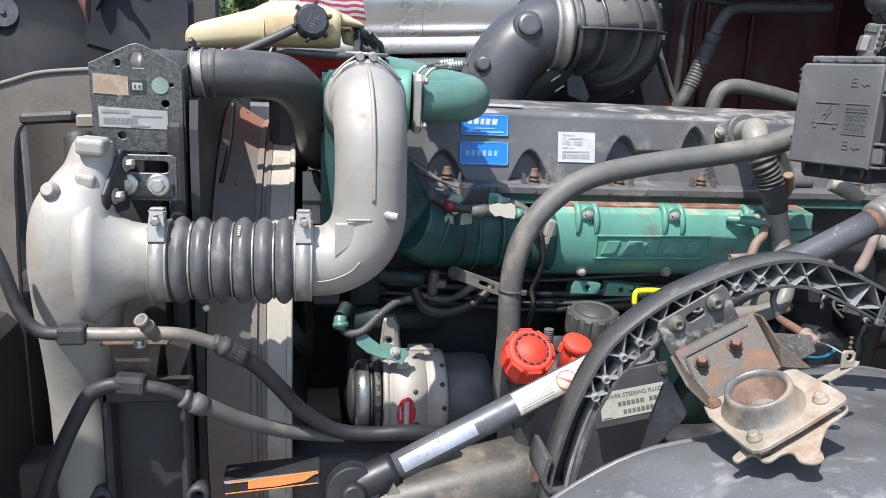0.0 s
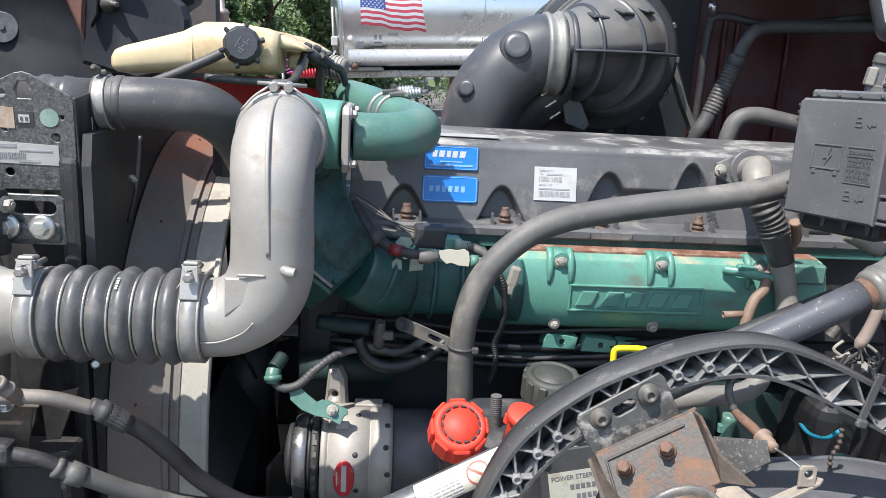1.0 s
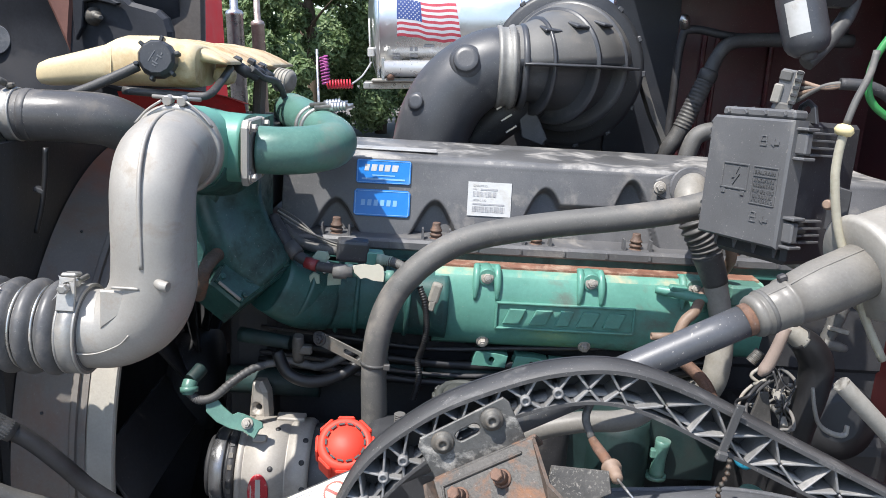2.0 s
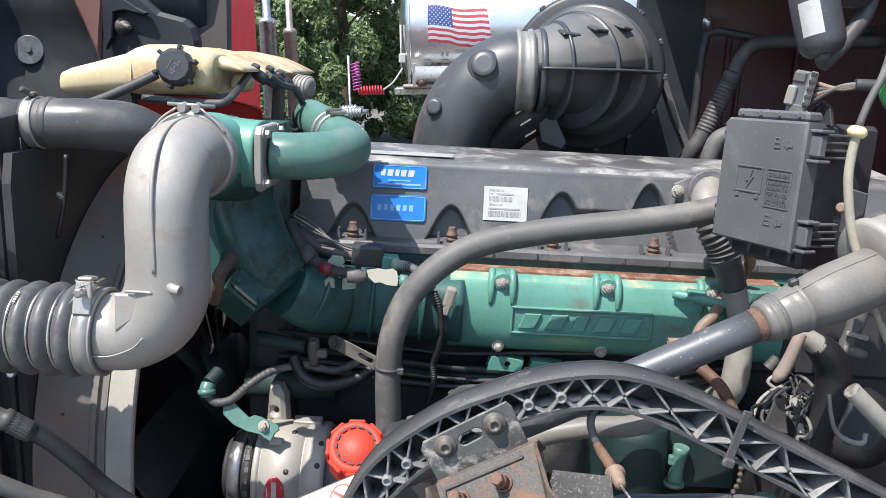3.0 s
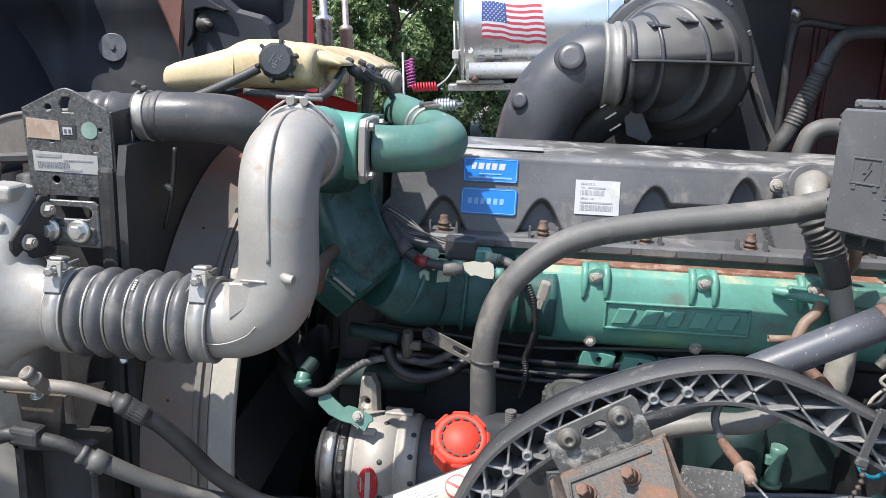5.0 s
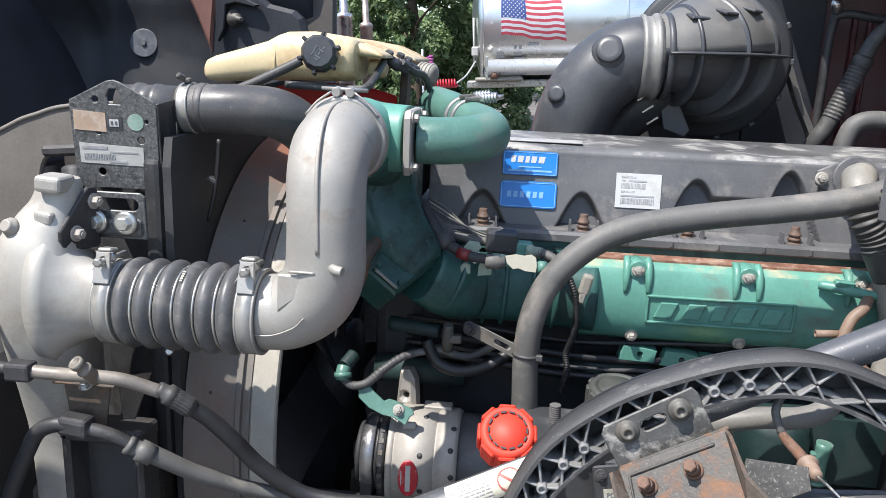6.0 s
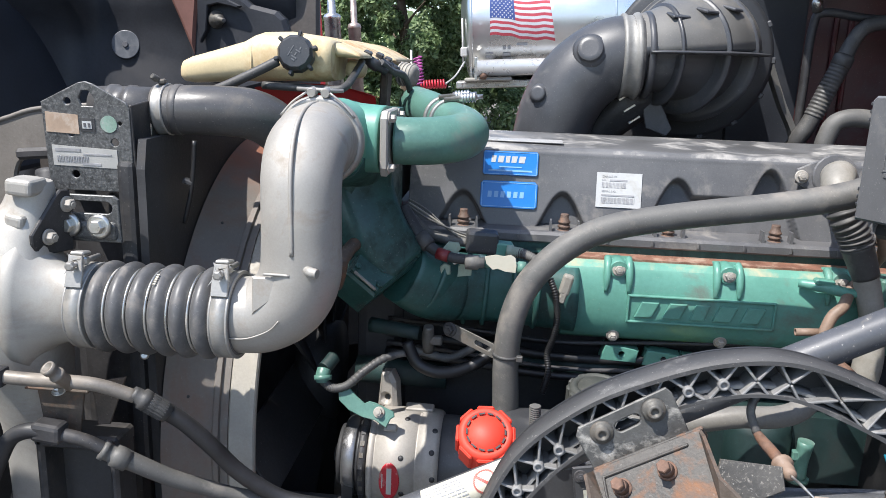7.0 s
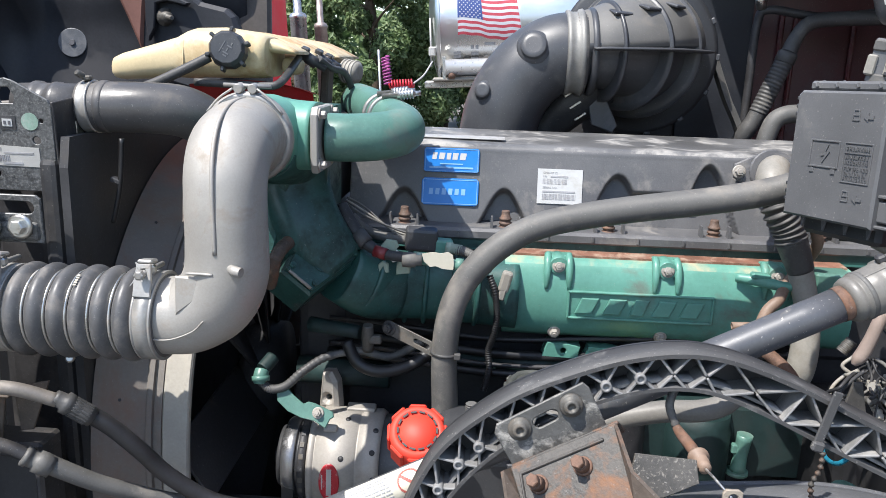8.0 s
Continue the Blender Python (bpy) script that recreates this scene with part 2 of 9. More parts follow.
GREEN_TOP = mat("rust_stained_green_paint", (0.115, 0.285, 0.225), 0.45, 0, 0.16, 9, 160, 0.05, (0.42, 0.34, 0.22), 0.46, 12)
TAN_PAPER = mat("torn_tan_paper", (0.40, 0.295, 0.215), 0.7, 0, 0.15, 30, 200, 0.03, (0.50, 0.43, 0.36), 0.4, 40)
PIPE_BARE = mat("dusty_bare_pipe", (0.215, 0.192, 0.166), 0.55, 0.3, 0.2, 20, 240, 0.06, (0.20, 0.17, 0.14), 0.35, 18)
HOOD_IN = mat("hood_inner_moulding", (0.026, 0.028, 0.034), 0.5, 0, 0.35, 3, 120, 0.08, (0.05, 0.05, 0.055), 0.3, 3)
HOOD_BROWN = mat("hood_red_primer", (0.16, 0.075, 0.06), 0.6, 0, 0.2, 4, 120, 0.06)
HOOD_GREY = mat("hood_grey_fibreglass", (0.10, 0.088, 0.080), 0.6, 0, 0.25, 4, 120, 0.06, (0.065, 0.055, 0.052), 0.32, 5)
TANKER = mat("polished_tank_steel", (0.66, 0.67, 0.68), 0.30, 1.0, 0.05, 0.8, 20, 0.01, (0.56, 0.56, 0.56), 0.2, 2)
FLAG_RED = mat("flag_red", (0.42, 0.055, 0.075), 0.5, 0, 0.12, 6, 60)
FLAG_WHITE = mat("flag_white", (0.52, 0.52, 0.54), 0.5, 0, 0.08, 6, 60)
FLAG_BLUE = mat("flag_blue", (0.035, 0.065, 0.21), 0.5, 0, 0.12, 6, 60)
BARK = mat("bark", (0.09, 0.065, 0.045), 0.9, 0, 0.3, 6, 60, 0.3)
ARCH_RIM = mat("matt_arch_flange_plastic", (0.057, 0.056, 0.056), 0.62, 0, 0.22, 12, 420, 0.08, (0.15, 0.147, 0.142), 0.24, 22, specks=0.4)
CANISTER = mat("shaded_canister_plastic", (0.030, 0.032, 0.036), 0.45, 0, 0.25, 8, 320, 0.06, (0.062, 0.06, 0.058), 0.26, 9)
GASKET = mat("rusty_gasket", (0.18, 0.085, 0.055), 0.75, 0, 0.35, 40, 300, 0.2, (0.36, 0.27, 0.20), 0.4, 30)
BROWN_STEEL = mat("grimy_brown_steel", (0.085, 0.066, 0.052), 0.6, 0.15, 0.35, 30, 260, 0.2, (0.17, 0.09, 0.055), 0.34, 24)
PANEL_NAVY = mat("blue_black_panel", (0.018, 0.021, 0.028), 0.5, 0, 0.3, 4, 160, 0.08, (0.034, 0.035, 0.04), 0.3, 5)
DISC = mat("cloudy_grey_plug", (0.095, 0.102, 0.115), 0.45, 0, 0.2, 30, 260, 0.06, (0.13, 0.135, 0.145), 0.4, 60)
SLEEVE_DUST = mat("pale_dusty_metal_cover", (0.34, 0.32, 0.285), 0.55, 0.2, 0.15, 8, 260, 0.05, (0.25, 0.225, 0.19), 0.35, 9)
# Deeper black than plain rubber, carrying the shade of the lower bay.
NEAR_BLACK = mat("near_black", (0.012, 0.012, 0.013), 0.5, 0, 0.3, 12, 200, 0.08, (0.022, 0.021, 0.02), 0.3, 12, specks=0)
GROUND = mat("lot_gravel", (0.13, 0.12, 0.11), 0.9, 0, 0.25, 0.8, 25, 0.3, (0.08, 0.075, 0.07), 0.35, 0.5)


def leaf_mat(name, a, b):
    m = bpy.data.materials.new(name)
    m.use_nodes = True
    n, l = m.node_tree.nodes, m.node_tree.links
    g, mix = n.new("ShaderNodeNewGeometry"), n.new("ShaderNodeMix")
    mix.data_type = "RGBA"
    mix.inputs["A"].default_value, mix.inputs["B"].default_value = (*a, 1), (*b, 1)
    l.new(g.outputs["Random Per Island"], mix.inputs["Factor"])
    bs = n["Principled BSDF"]
    l.new(mix.outputs["Result"], bs.inputs["Base Color"])
    bs.inputs["Roughness"].default_value = 0.5
    tr, ms = n.new("ShaderNodeBsdfTranslucent"), n.new("ShaderNodeMixShader")
    l.new(mix.outputs["Result"], tr.inputs["Color"])
    ms.inputs[0].default_value = 0.4
    l.new(bs.outputs[0], ms.inputs[1])
    l.new(tr.outputs[0], ms.inputs[2])
    l.new(ms.outputs[0], n["Material Output"].inputs[0])
    return m


LEAF = leaf_mat("foliage", (0.085, 0.14, 0.052), (0.25, 0.33, 0.15))

# ---- geometry helpers ----
BASE = {}


def thing(name, label, category, base, group="", frame_m=None):
    ob = new(name)
    ob.empty_display_size = 0.02
    ob.matrix_world = (E if frame_m is None else frame_m) @ Matrix.Translation(base)
    BASE[ob.name] = Vector(base)
    return tagged(ob, label, category, group)


def mesh_of(name, bm, material, base):
    bmesh.ops.translate(bm, verts=bm.verts, vec=-Vector(base))
    me = bpy.data.meshes.new(name)
    bm.to_mesh(me)
    bm.free()
    me.materials.append(material)
    return me


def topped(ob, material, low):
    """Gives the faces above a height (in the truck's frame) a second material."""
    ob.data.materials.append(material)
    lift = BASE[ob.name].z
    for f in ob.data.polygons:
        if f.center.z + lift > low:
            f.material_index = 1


def part(name, bm, material, parent, label=""):
    base = BASE[parent.name]
    ob = new(name, mesh_of(name, bm, material, base))
    ob.parent = parent
    BASE[ob.name] = base
    return tagged(ob, label) if label else ob


def solo(name, bm, material, label, category, base, group="", kind="", frame_m=None):
    ob = new(name, mesh_of(name, bm, material, base))
    ob.matrix_world = (E if frame_m is None else frame_m) @ Matrix.Translation(base)
    BASE[ob.name] = Vector(base)
    return tagged(ob, label, category, group, kind)


def B():
    return bmesh.new()


def AX(p, d, up=(0, 0, 1)):
    """A frame at p whose z axis runs along d."""
    z = Vector(d).normalized()
    u = Vector(up)
    if abs(z.dot(u)) > 0.98:
        u = Vector((1, 0, 0))
    x = u.cross(z).normalized()
    y = z.cross(x)
    m = Matrix((x, y, z)).transposed().to_4x4()
    m.translation = Vector(p)
    return m


def merge(bm, tmp, m=None):
    if m is not None:
        bmesh.ops.transform(tmp, matrix=m, verts=tmp.verts)
    me = bpy.data.meshes.new("tmp")
    tmp.to_mesh(me)
    tmp.free()
    bm.from_mesh(me)
    bpy.data.meshes.remove(me)
    return bm


def spline(pts, sub):
    p = np.array(pts, float)
    p = np.vstack([2 * p[0] - p[1], p, 2 * p[-1] - p[-2]])
    out = []
    for i in range(1, len(p) - 2):
        for k in range(sub):
            t = k / sub
            a, b, c, d = p[i - 1], p[i], p[i + 1], p[i + 2]
            out.append(0.5 * (2 * b + (c - a) * t + (2 * a - 5 * b + 4 * c - d) * t * t + (3 * b - a - 3 * c + d) * t ** 3))
    out.append(p[-2])
    return np.array(out)


def tube(bm, pts, r, seg=16, sub=6, square=0.0, caps=True, wave=None, smooth=True, flat=1.0):
    rr = list(r) if isinstance(r, (list, tuple)) else [r] * len(pts)
    s = spline([(*p, q) for p, q in zip(pts, rr)], sub) if len(pts) > 2 else np.array([[*p, q] for p, q in zip(pts, rr)], float)
    if len(pts) == 2 and sub > 1:
        s = np.array([s[0] + (s[1] - s[0]) * k / sub for k in range(sub + 1)])
    P = [Vector(q[:3]) for q in s]
    T = [(P[min(i + 1, len(P) - 1)] - P[max(i - 1, 0)]).normalized() for i in range(len(P))]
    n = T[0].cross(Vector((0, 0, 1)))
    n = n.normalized() if n.length > 0.05 else Vector((1, 0, 0))
    rings, dist = [], 0.0
    for i, p in enumerate(P):
        if i:
            dist += (P[i] - P[i - 1]).length
        n = (n - T[i] * n.dot(T[i])).normalized()
        b = T[i].cross(n)
        rad = s[i][3] * (wave(dist) if wave else 1.0)
        ring = []
        for k in range(seg):
            a = 2 * math.pi * (k + 0.5) / seg
            c, d = math.cos(a), math.sin(a)
            if square:
                e = 1 - 0.65 * square
                c, d = math.copysign(abs(c) ** e, c), math.copysign(abs(d) ** e, d)
            ring.append(bm.verts.new(p + n * (c * rad) + b * (d * rad * flat)))
        rings.append(ring)
    for a, b in zip(rings, rings[1:]):
        for k in range(seg):
            f = bm.faces.new((a[k], a[(k + 1) % seg], b[(k + 1) % seg], b[k]))
            f.smooth = smooth
    if caps:
        bm.faces.new(rings[0][::-1])
        bm.faces.new(rings[-1])
    return bm


def fluted(bm, seg, depth):
    """Presses every second line of a tube inwards."""
    bm.verts.ensure_lookup_table()
    for i in range(0, len(bm.verts), seg):
        ring = bm.verts[i:i + seg]
        mid = sum((v.co for v in ring), Vector()) / seg
        for v in ring[::2]:
            v.co = mid + (v.co - mid) * depth


def lathe(bm, prof, m, seg=24, smooth=True, sharp=0.5, caps=True):
    rings = [[bm.verts.new(m @ Vector((r * math.cos(2 * math.pi * k / seg), r * math.sin(2 * math.pi * k / seg), h))) for k in range(seg)] for r, h in prof]
    for a, b in zip(rings, rings[1:]):
        for k in range(seg):
            bm.faces.new((a[k], a[(k + 1) % seg], b[(k + 1) % seg], b[k])).smooth = smooth
    if not caps:
        for k in range(seg):
            bm.faces.new((rings[-1][k], rings[-1][(k + 1) % seg], rings[0][(k + 1) % seg], rings[0][k])).smooth = smooth
        bmesh.ops.recalc_face_normals(bm, faces=bm.faces)
    if caps and prof[0][0] > 1e-6:
        bm.faces.new(rings[0][::-1])
    if caps and prof[-1][0] > 1e-6:
        bm.faces.new(rings[-1])
    for e in bm.edges:
        if len(e.link_faces) == 2 and e.calc_face_angle(0) > sharp:
            e.smooth = False
    return bm


def box(bm, c, s, r=None, b=0.002, seg=1, m=None):
    tmp = bmesh.new()
    bmesh.ops.create_cube(tmp, size=1)
    bmesh.ops.scale(tmp, vec=s, verts=tmp.verts)
    if b:
        bmesh.ops.bevel(tmp, geom=tmp.edges[:], offset=min(b, min(s) * 0.45), segments=seg, profile=0.5, affect="EDGES")
    q = pose(*c, *(r or (0, 0, 0)))
    return merge(bm, tmp, q if m is None else m @ q)


def ring_pts(cx, cy, r, n=14, ry=None):
    return [(cx + r * math.cos(2 * math.pi * k / n), cy + (ry or r) * math.sin(2 * math.pi * k / n)) for k in range(n)]


def slot_pts(cx, cy, w, h, n=6):
    r = h / 2
    return [(cx + (w / 2 - r) + r * math.cos(a), cy + r * math.sin(a)) for a in [math.pi * (k / n - 0.5) for k in range(n + 1)]] + \
           [(cx - (w / 2 - r) + r * math.cos(a), cy + r * math.sin(a)) for a in [math.pi * (k / n + 0.5) for k in range(n + 1)]]


def plate(bm, outer, m, th, holes=(), bevel=0.0):
    """A flat plate with real holes: the outline lies in the local xy plane, th thick along z."""
    tmp = bmesh.new()
    es = []
    for loop in (outer, *holes):
        vs = [tmp.verts.new((x, y, 0)) for x, y in loop]
        es += [tmp.edges.new((vs[i], vs[(i + 1) % len(vs)])) for i in range(len(vs))]
    if holes:
        bmesh.ops.triangle_fill(tmp, use_beauty=True, use_dissolve=False, edges=es)
    else:
        tmp.faces.new(tmp.verts[:])
    bmesh.ops.recalc_face_normals(tmp, faces=tmp.faces)
    g = bmesh.ops.extrude_face_region(tmp, geom=tmp.faces[:])
    bmesh.ops.translate(tmp, verts=[v for v in g["geom"] if isinstance(v, bmesh.types.BMVert)], vec=(0, 0, th))
    bmesh.ops.recalc_face_normals(tmp, faces=tmp.faces)
    if bevel:
        ed = [e for e in tmp.edges if len(e.link_faces) == 2 and e.calc_face_angle(0) > 0.8 and abs(e.verts[0].co.z - e.verts[1].co.z) < 1e-6]
        bmesh.ops.bevel(tmp, geom=ed, offset=bevel, segments=1, profile=0.5, affect="EDGES")
    return merge(bm, tmp, m)


def grid(bm, fn, nu, nv, smooth=True):
    vs = [[bm.verts.new(fn(i / nu, j / nv)) for j in range(nv + 1)] for i in range(nu + 1)]
    for i in range(nu):
        for j in range(nv):
            bm.faces.new((vs[i][j], vs[i + 1][j], vs[i + 1][j + 1], vs[i][j + 1])).smooth = smooth
    return vs


def sheet(bm, pts, th):
    """A bent piece of plate through corner points, th thick."""
    tmp = bmesh.new()
    tmp.faces.new([tmp.verts.new(p) for p in pts])
    tmp.normal_update()
    n = tmp.faces[:][0].normal.copy()
    g = bmesh.ops.extrude_face_region(tmp, geom=tmp.faces[:])
    bmesh.ops.translate(tmp, verts=[v for v in g["geom"] if isinstance(v, bmesh.types.BMVert)], vec=n * th)
    bmesh.ops.recalc_face_normals(tmp, faces=tmp.faces)
    return merge(bm, tmp)


def extrude_x(bm, prof, x0, x1, n=1, smooth=False, fn=None):
    """A closed yz outline run along x."""
    rings = []
    for i in range(n + 1):
        x = x0 + (x1 - x0) * i / n
        rings.append([bm.verts.new(fn(x, y, z) if fn else (x, y, z)) for y, z in prof])
    k = len(prof)
    for a, b in zip(rings, rings[1:]):
        for j in range(k):
            bm.faces.new((a[j], b[j], b[(j + 1) % k], a[(j + 1) % k])).smooth = smooth
    bm.faces.new(rings[0])
    bm.faces.new(rings[-1][::-1])
    bmesh.ops.recalc_face_normals(bm, faces=bm.faces)
    return bm


XZ = Matrix(((1, 0, 0, 0), (0, 0, -1, 0), (0, 1, 0, 0), (0, 0, 0, 1)))  # local xy to world xz, local z towards the viewer


def facing(x, y, z, rx=0, ry=0, rz=0):
    """A frame at a place whose xy plane stands upright and faces the viewer's side."""
    return Matrix.Translation((x, y, z)) @ Euler([radians(a) for a in (rx, ry, rz)]).to_matrix().to_4x4() @ XZ


def hexa(bm, m, r, h, top=0.0):
    lathe(bm, [(r, 0), (r, h * 0.85), (r * 0.86, h)], m, 6, smooth=False)
    return bm


def bolt(parent, p, d, r, h, material=None, washer=True, name="bolt", label=""):
    bm = B()
    m = AX(p, d)
    if washer:
        lathe(bm, [(r * 1.5, 0), (r * 1.5, h * 0.22), (r * 1.3, h * 0.26)], m, 18)
        m = m @ Matrix.Translation((0, 0, h * 0.24))
    hexa(bm, m, r, h)
    lathe(bm, [(r * 0.5, h * 0.9), (r * 0.5, h * 1.12), (r * 0.42, h * 1.16)], m, 12)
    return part(name, bm, material or STEEL, parent, label)


def words(name, text, material, parent, m, size, align="LEFT", thick=0.0004):
    c = bpy.data.curves.new(name, "FONT")
    c.body, c.size, c.align_x, c.extrude = text, size, align, thick
    tmp = bpy.data.objects.new(name, c)
    me = bpy.data.meshes.new_from_object(tmp)
    bpy.data.objects.remove(tmp)
    bpy.data.curves.remove(c)
    me.transform(Matrix.Translation(-BASE[parent.name]) @ m)
    me.materials.clear()
    me.materials.append(material)
    ob = new(name, me)
    ob.parent = parent
    BASE[ob.name] = BASE[parent.name]
    return ob


def bars(bm, m, rows, th=0.0006):
    """Plain bars of print: (x, y, width, height) from the lower left of the label."""
    for x, y, w, h in rows:
        box(bm, (x + w / 2, y + h / 2, th / 2), (w, h, th), b=0, m=m)
    return bm


def barcode(x, y, w, h, n, seed):
    rnd = random.Random(seed)
    out, at = [], 0.0
    for k in range(n):
        wd = w / n * rnd.choice((0.35, 0.5, 0.7))
        out.append((x + w * k / n, y, wd, h))
    return out


def worm_clamp(name, p, d, r, width, label, ear=0.0, up=(0, 0, 1), ears=1, material=None):
    """A band clamp round a hose, with its tightening block."""
    t = thing(name, label, "hose clamp", p)
    m = AX(p, d)
    lathe(b := B(), [(r, -width / 2), (r + 0.0022, -width / 2), (r + 0.0022, width / 2), (r, width / 2)], m, 36)
    part("band", b, material or STEEL, t)
    return t, m


# ---- setting ----
def ground():
    bm = B()
    for x0, x1, y0, y1, n in ((-400, 400, -400, 400, 8),):
        grid(bm, lambda u, v: (x0 + (x1 - x0) * u, y0 + (y1 - y0) * v, 0), n, n)
    ob = new("ground", mesh_of("ground", bm, GROUND, (0, 0, 0)))
    tagged(ob, "pale dusty gravel of the truck lot", "ground", kind="structure")


ground()


# ---- engine ----
BOLT_RUST = mat("rusty_bolt", (0.12, 0.08, 0.062), 0.7, 0.2, 0.4, 60, 300, 0.2, (0.19, 0.10, 0.06), 0.4, 60)
BOLTS = (0.255, 0.4285, 0.604, 0.78, 0.955, 1.13)


BELLS = ((0.250, 0.059, 0.045), (0.4246, 0.0636, 0.045), (0.620, 0.0956, 0.057), (0.774, 0.118, 0.055), (0.955, 0.095, 0.055), (1.13, 0.095, 0.055))


def wall_y(x, z):
    """How far back the cover's front wall lies, with a bell-shaped recess round each bolt."""
    deep = 0.0
    for k, (xc, tall, w) in enumerate(BELLS):
        u = min(1.0, abs(x - xc) / w)
        h = tall * (max(0.0, 1 + math.cos(math.pi * u)) / 2) ** 0.6
        if k == 2 and xc < x < 0.76:
            h = max(h, 0.068)
        if h > 0:
            q = min(1.0, max(0.0, (1.50 + h - z) / 0.016))
            deep = max(deep, q * q * (3 - 2 * q))
    return 1.485 + (z - 1.50) * 0.22 + 0.030 * deep


engine = thing("engine", "green diesel engine under a dark grey valve cover", "engine", (0.6, 1.65, 0.7))


def valve_cover():
    bm = B()
    x0, x1 = 0.155, 1.25

    def f(u, v):
        x = x0 + (x1 - x0) * u
        if v < 0.56:
            z = 1.497 + (1.622 - 1.497) * v / 0.56
            return Vector((x, wall_y(x, z), z))
        if v < 0.68:
            a = (v - 0.56) / 0.12 * math.pi / 2
            return Vector((x, 1.5118 + 0.016 * (1 - math.cos(a)), 1.622 + 0.014 * math.sin(a)))
        if v < 0.86:
            q = (v - 0.68) / 0.18
            dip = 0.004 * (0.5 + 0.5 * math.sin(x * 17)) * math.sin(q * math.pi)
            return Vector((x, 1.528 + 0.20 * q, 1.636 + 0.008 * q - dip))
        return Vector((x, 1.728 + 0.03 * (v - 0.86) / 0.14, 1.644 - 0.15 * (v - 0.86) / 0.14))
    vs = grid(bm, f, 420, 90)
    for row in (vs[0], vs[-1]):
        bm.faces.new(row)
    bmesh.ops.recalc_face_normals(bm, faces=bm.faces)
    cover = part("valve_cover", bm, COVER, engine, "dark grey moulded valve cover, dusty on top")
    topped(cover, COVER_TOP, 1.629)
    # the flange along its foot
    extrude_x(b := B(), [(1.447, 1.481), (1.444, 1.484), (1.444, 1.495), (1.448, 1.500), (1.53, 1.502), (1.53, 1.481)], x0 - 0.01, x1)
    part("cover_flange", b, COVER, cover)
    extrude_x(b := B(), [(1.450, 1.467), (1.450, 1.4805), (1.53, 1.4805), (1.53, 1.467)], x0 - 0.005, x1 - 0.005)
    part("head_edge", b, GREEN_OIL_SHADE, engine, "dark green edge of the cylinder head")
    for k in range(14):
        x = 0.20 + k * 0.075
        box(b := B(), (x, 1.4425, 1.491), (0.004, 0.004, 0.010), b=0.0005)
        part("rib", b, COVER, cover)
    for k, xb in enumerate(BOLTS):
        b = B()
        m = AX((xb, 1.470, 1.498), (0, 0, 1))
        lathe(b, [(0.0135, 0), (0.0135, 0.003), (0.0105, 0.004), (0.0105, 0.007), (0.013, 0.008), (0.013, 0.011), (0.0105, 0.012), (0.0105, 0.015),
                  (0.0125, 0.016), (0.0125, 0.019), (0.010, 0.020), (0.010, 0.023), (0.0085, 0.024), (0.0085, 0.030), (0.0078, 0.032)], m @ Matrix.Diagonal((0.84, 0.84, 0.95, 1)), 20)
        part("bolt", b, BOLT_RUST, cover, "rusty cover bolt with a spring")
        for sx in (-1, 1):
            plate(b := B(), [(-0.003, 0), (0.003, 0), (0.0018, 0.022), (-0.001, 0.022)] if sx > 0 else [(-0.003, 0), (0.003, 0), (0.001, 0.022), (-0.0018, 0.022)],
                  facing(xb + sx * 0.023, 1.470, 1.497), 0.016)
            part("fin", b, COVER, cover)
    # name plates and label lie on the sloping wall
    tilt = -12.4

    def on_wall(x, z, off):
        return facing(x, 1.485 + (z - 1.50) * 0.22 - off, z, tilt)
    m = on_wall(0.331, 1.606, 0.0015)
    plate(b := B(), [(-0.048, -0.018), (-0.045, -0.021), (0.045, -0.021), (0.048, -0.018), (0.048, 0.018), (0.045, 0.021), (-0.045, 0.021), (-0.048, 0.018)], m, 0.002, bevel=0.0006)
    p1 = part("name_plate", b, BLUE, cover, "blue printed name plate, upper")
    b = B()
    mm = m @ Matrix.Translation((0, 0, 0.0021))
    for x, w in ((-0.034, 0.0095), (-0.0225, 0.0115), (-0.009, 0.0085), (0.001, 0.011), (0.0137, 0.0125)):
        plate(b, [(x, 0.001), (x + w * 0.8, 0.001), (x + w, 0.0125), (x + w * 0.12, 0.0125)], mm, 0.0004)
    part("emblem", b, WHITE_LABEL, p1, "white emblem bars")
    bars(b := B(), mm, [(-0.020, -0.0075, 0.040, 0.002), (-0.038, -0.0145, 0.076, 0.003), (-0.046, -0.0195, 0.092, 0.0008), (-0.046, 0.0187, 0.092, 0.0008), (-0.0462, -0.0195, 0.0008, 0.039), (0.0454, -0.0195, 0.0008, 0.039)])
    part("print", b, PLATE_LINE, p1)
    m = on_wall(0.3305, 1.5525, 0.0015)
    plate(b := B(), [(-0.0495, -0.019), (-0.045, -0.0235), (0.045, -0.0235), (0.0495, -0.019), (0.0495, 0.019), (0.045, 0.0235), (-0.045, 0.0235), (-0.0495, 0.019)], m, 0.002, bevel=0.0006)
    p2 = part("name_plate", b, BLUE, cover, "blue printed name plate, lower")
    mm = m @ Matrix.Translation((0, 0, 0.0021))
    b = B()
    for k in range(6):
        plate(b, [(-0.037 + 0.0112 * k, -0.0052), (-0.0300 + 0.0112 * k, -0.0052), (-0.0292 + 0.0112 * k, 0.0055), (-0.0362 + 0.0112 * k, 0.0055)], mm, 0.0004)
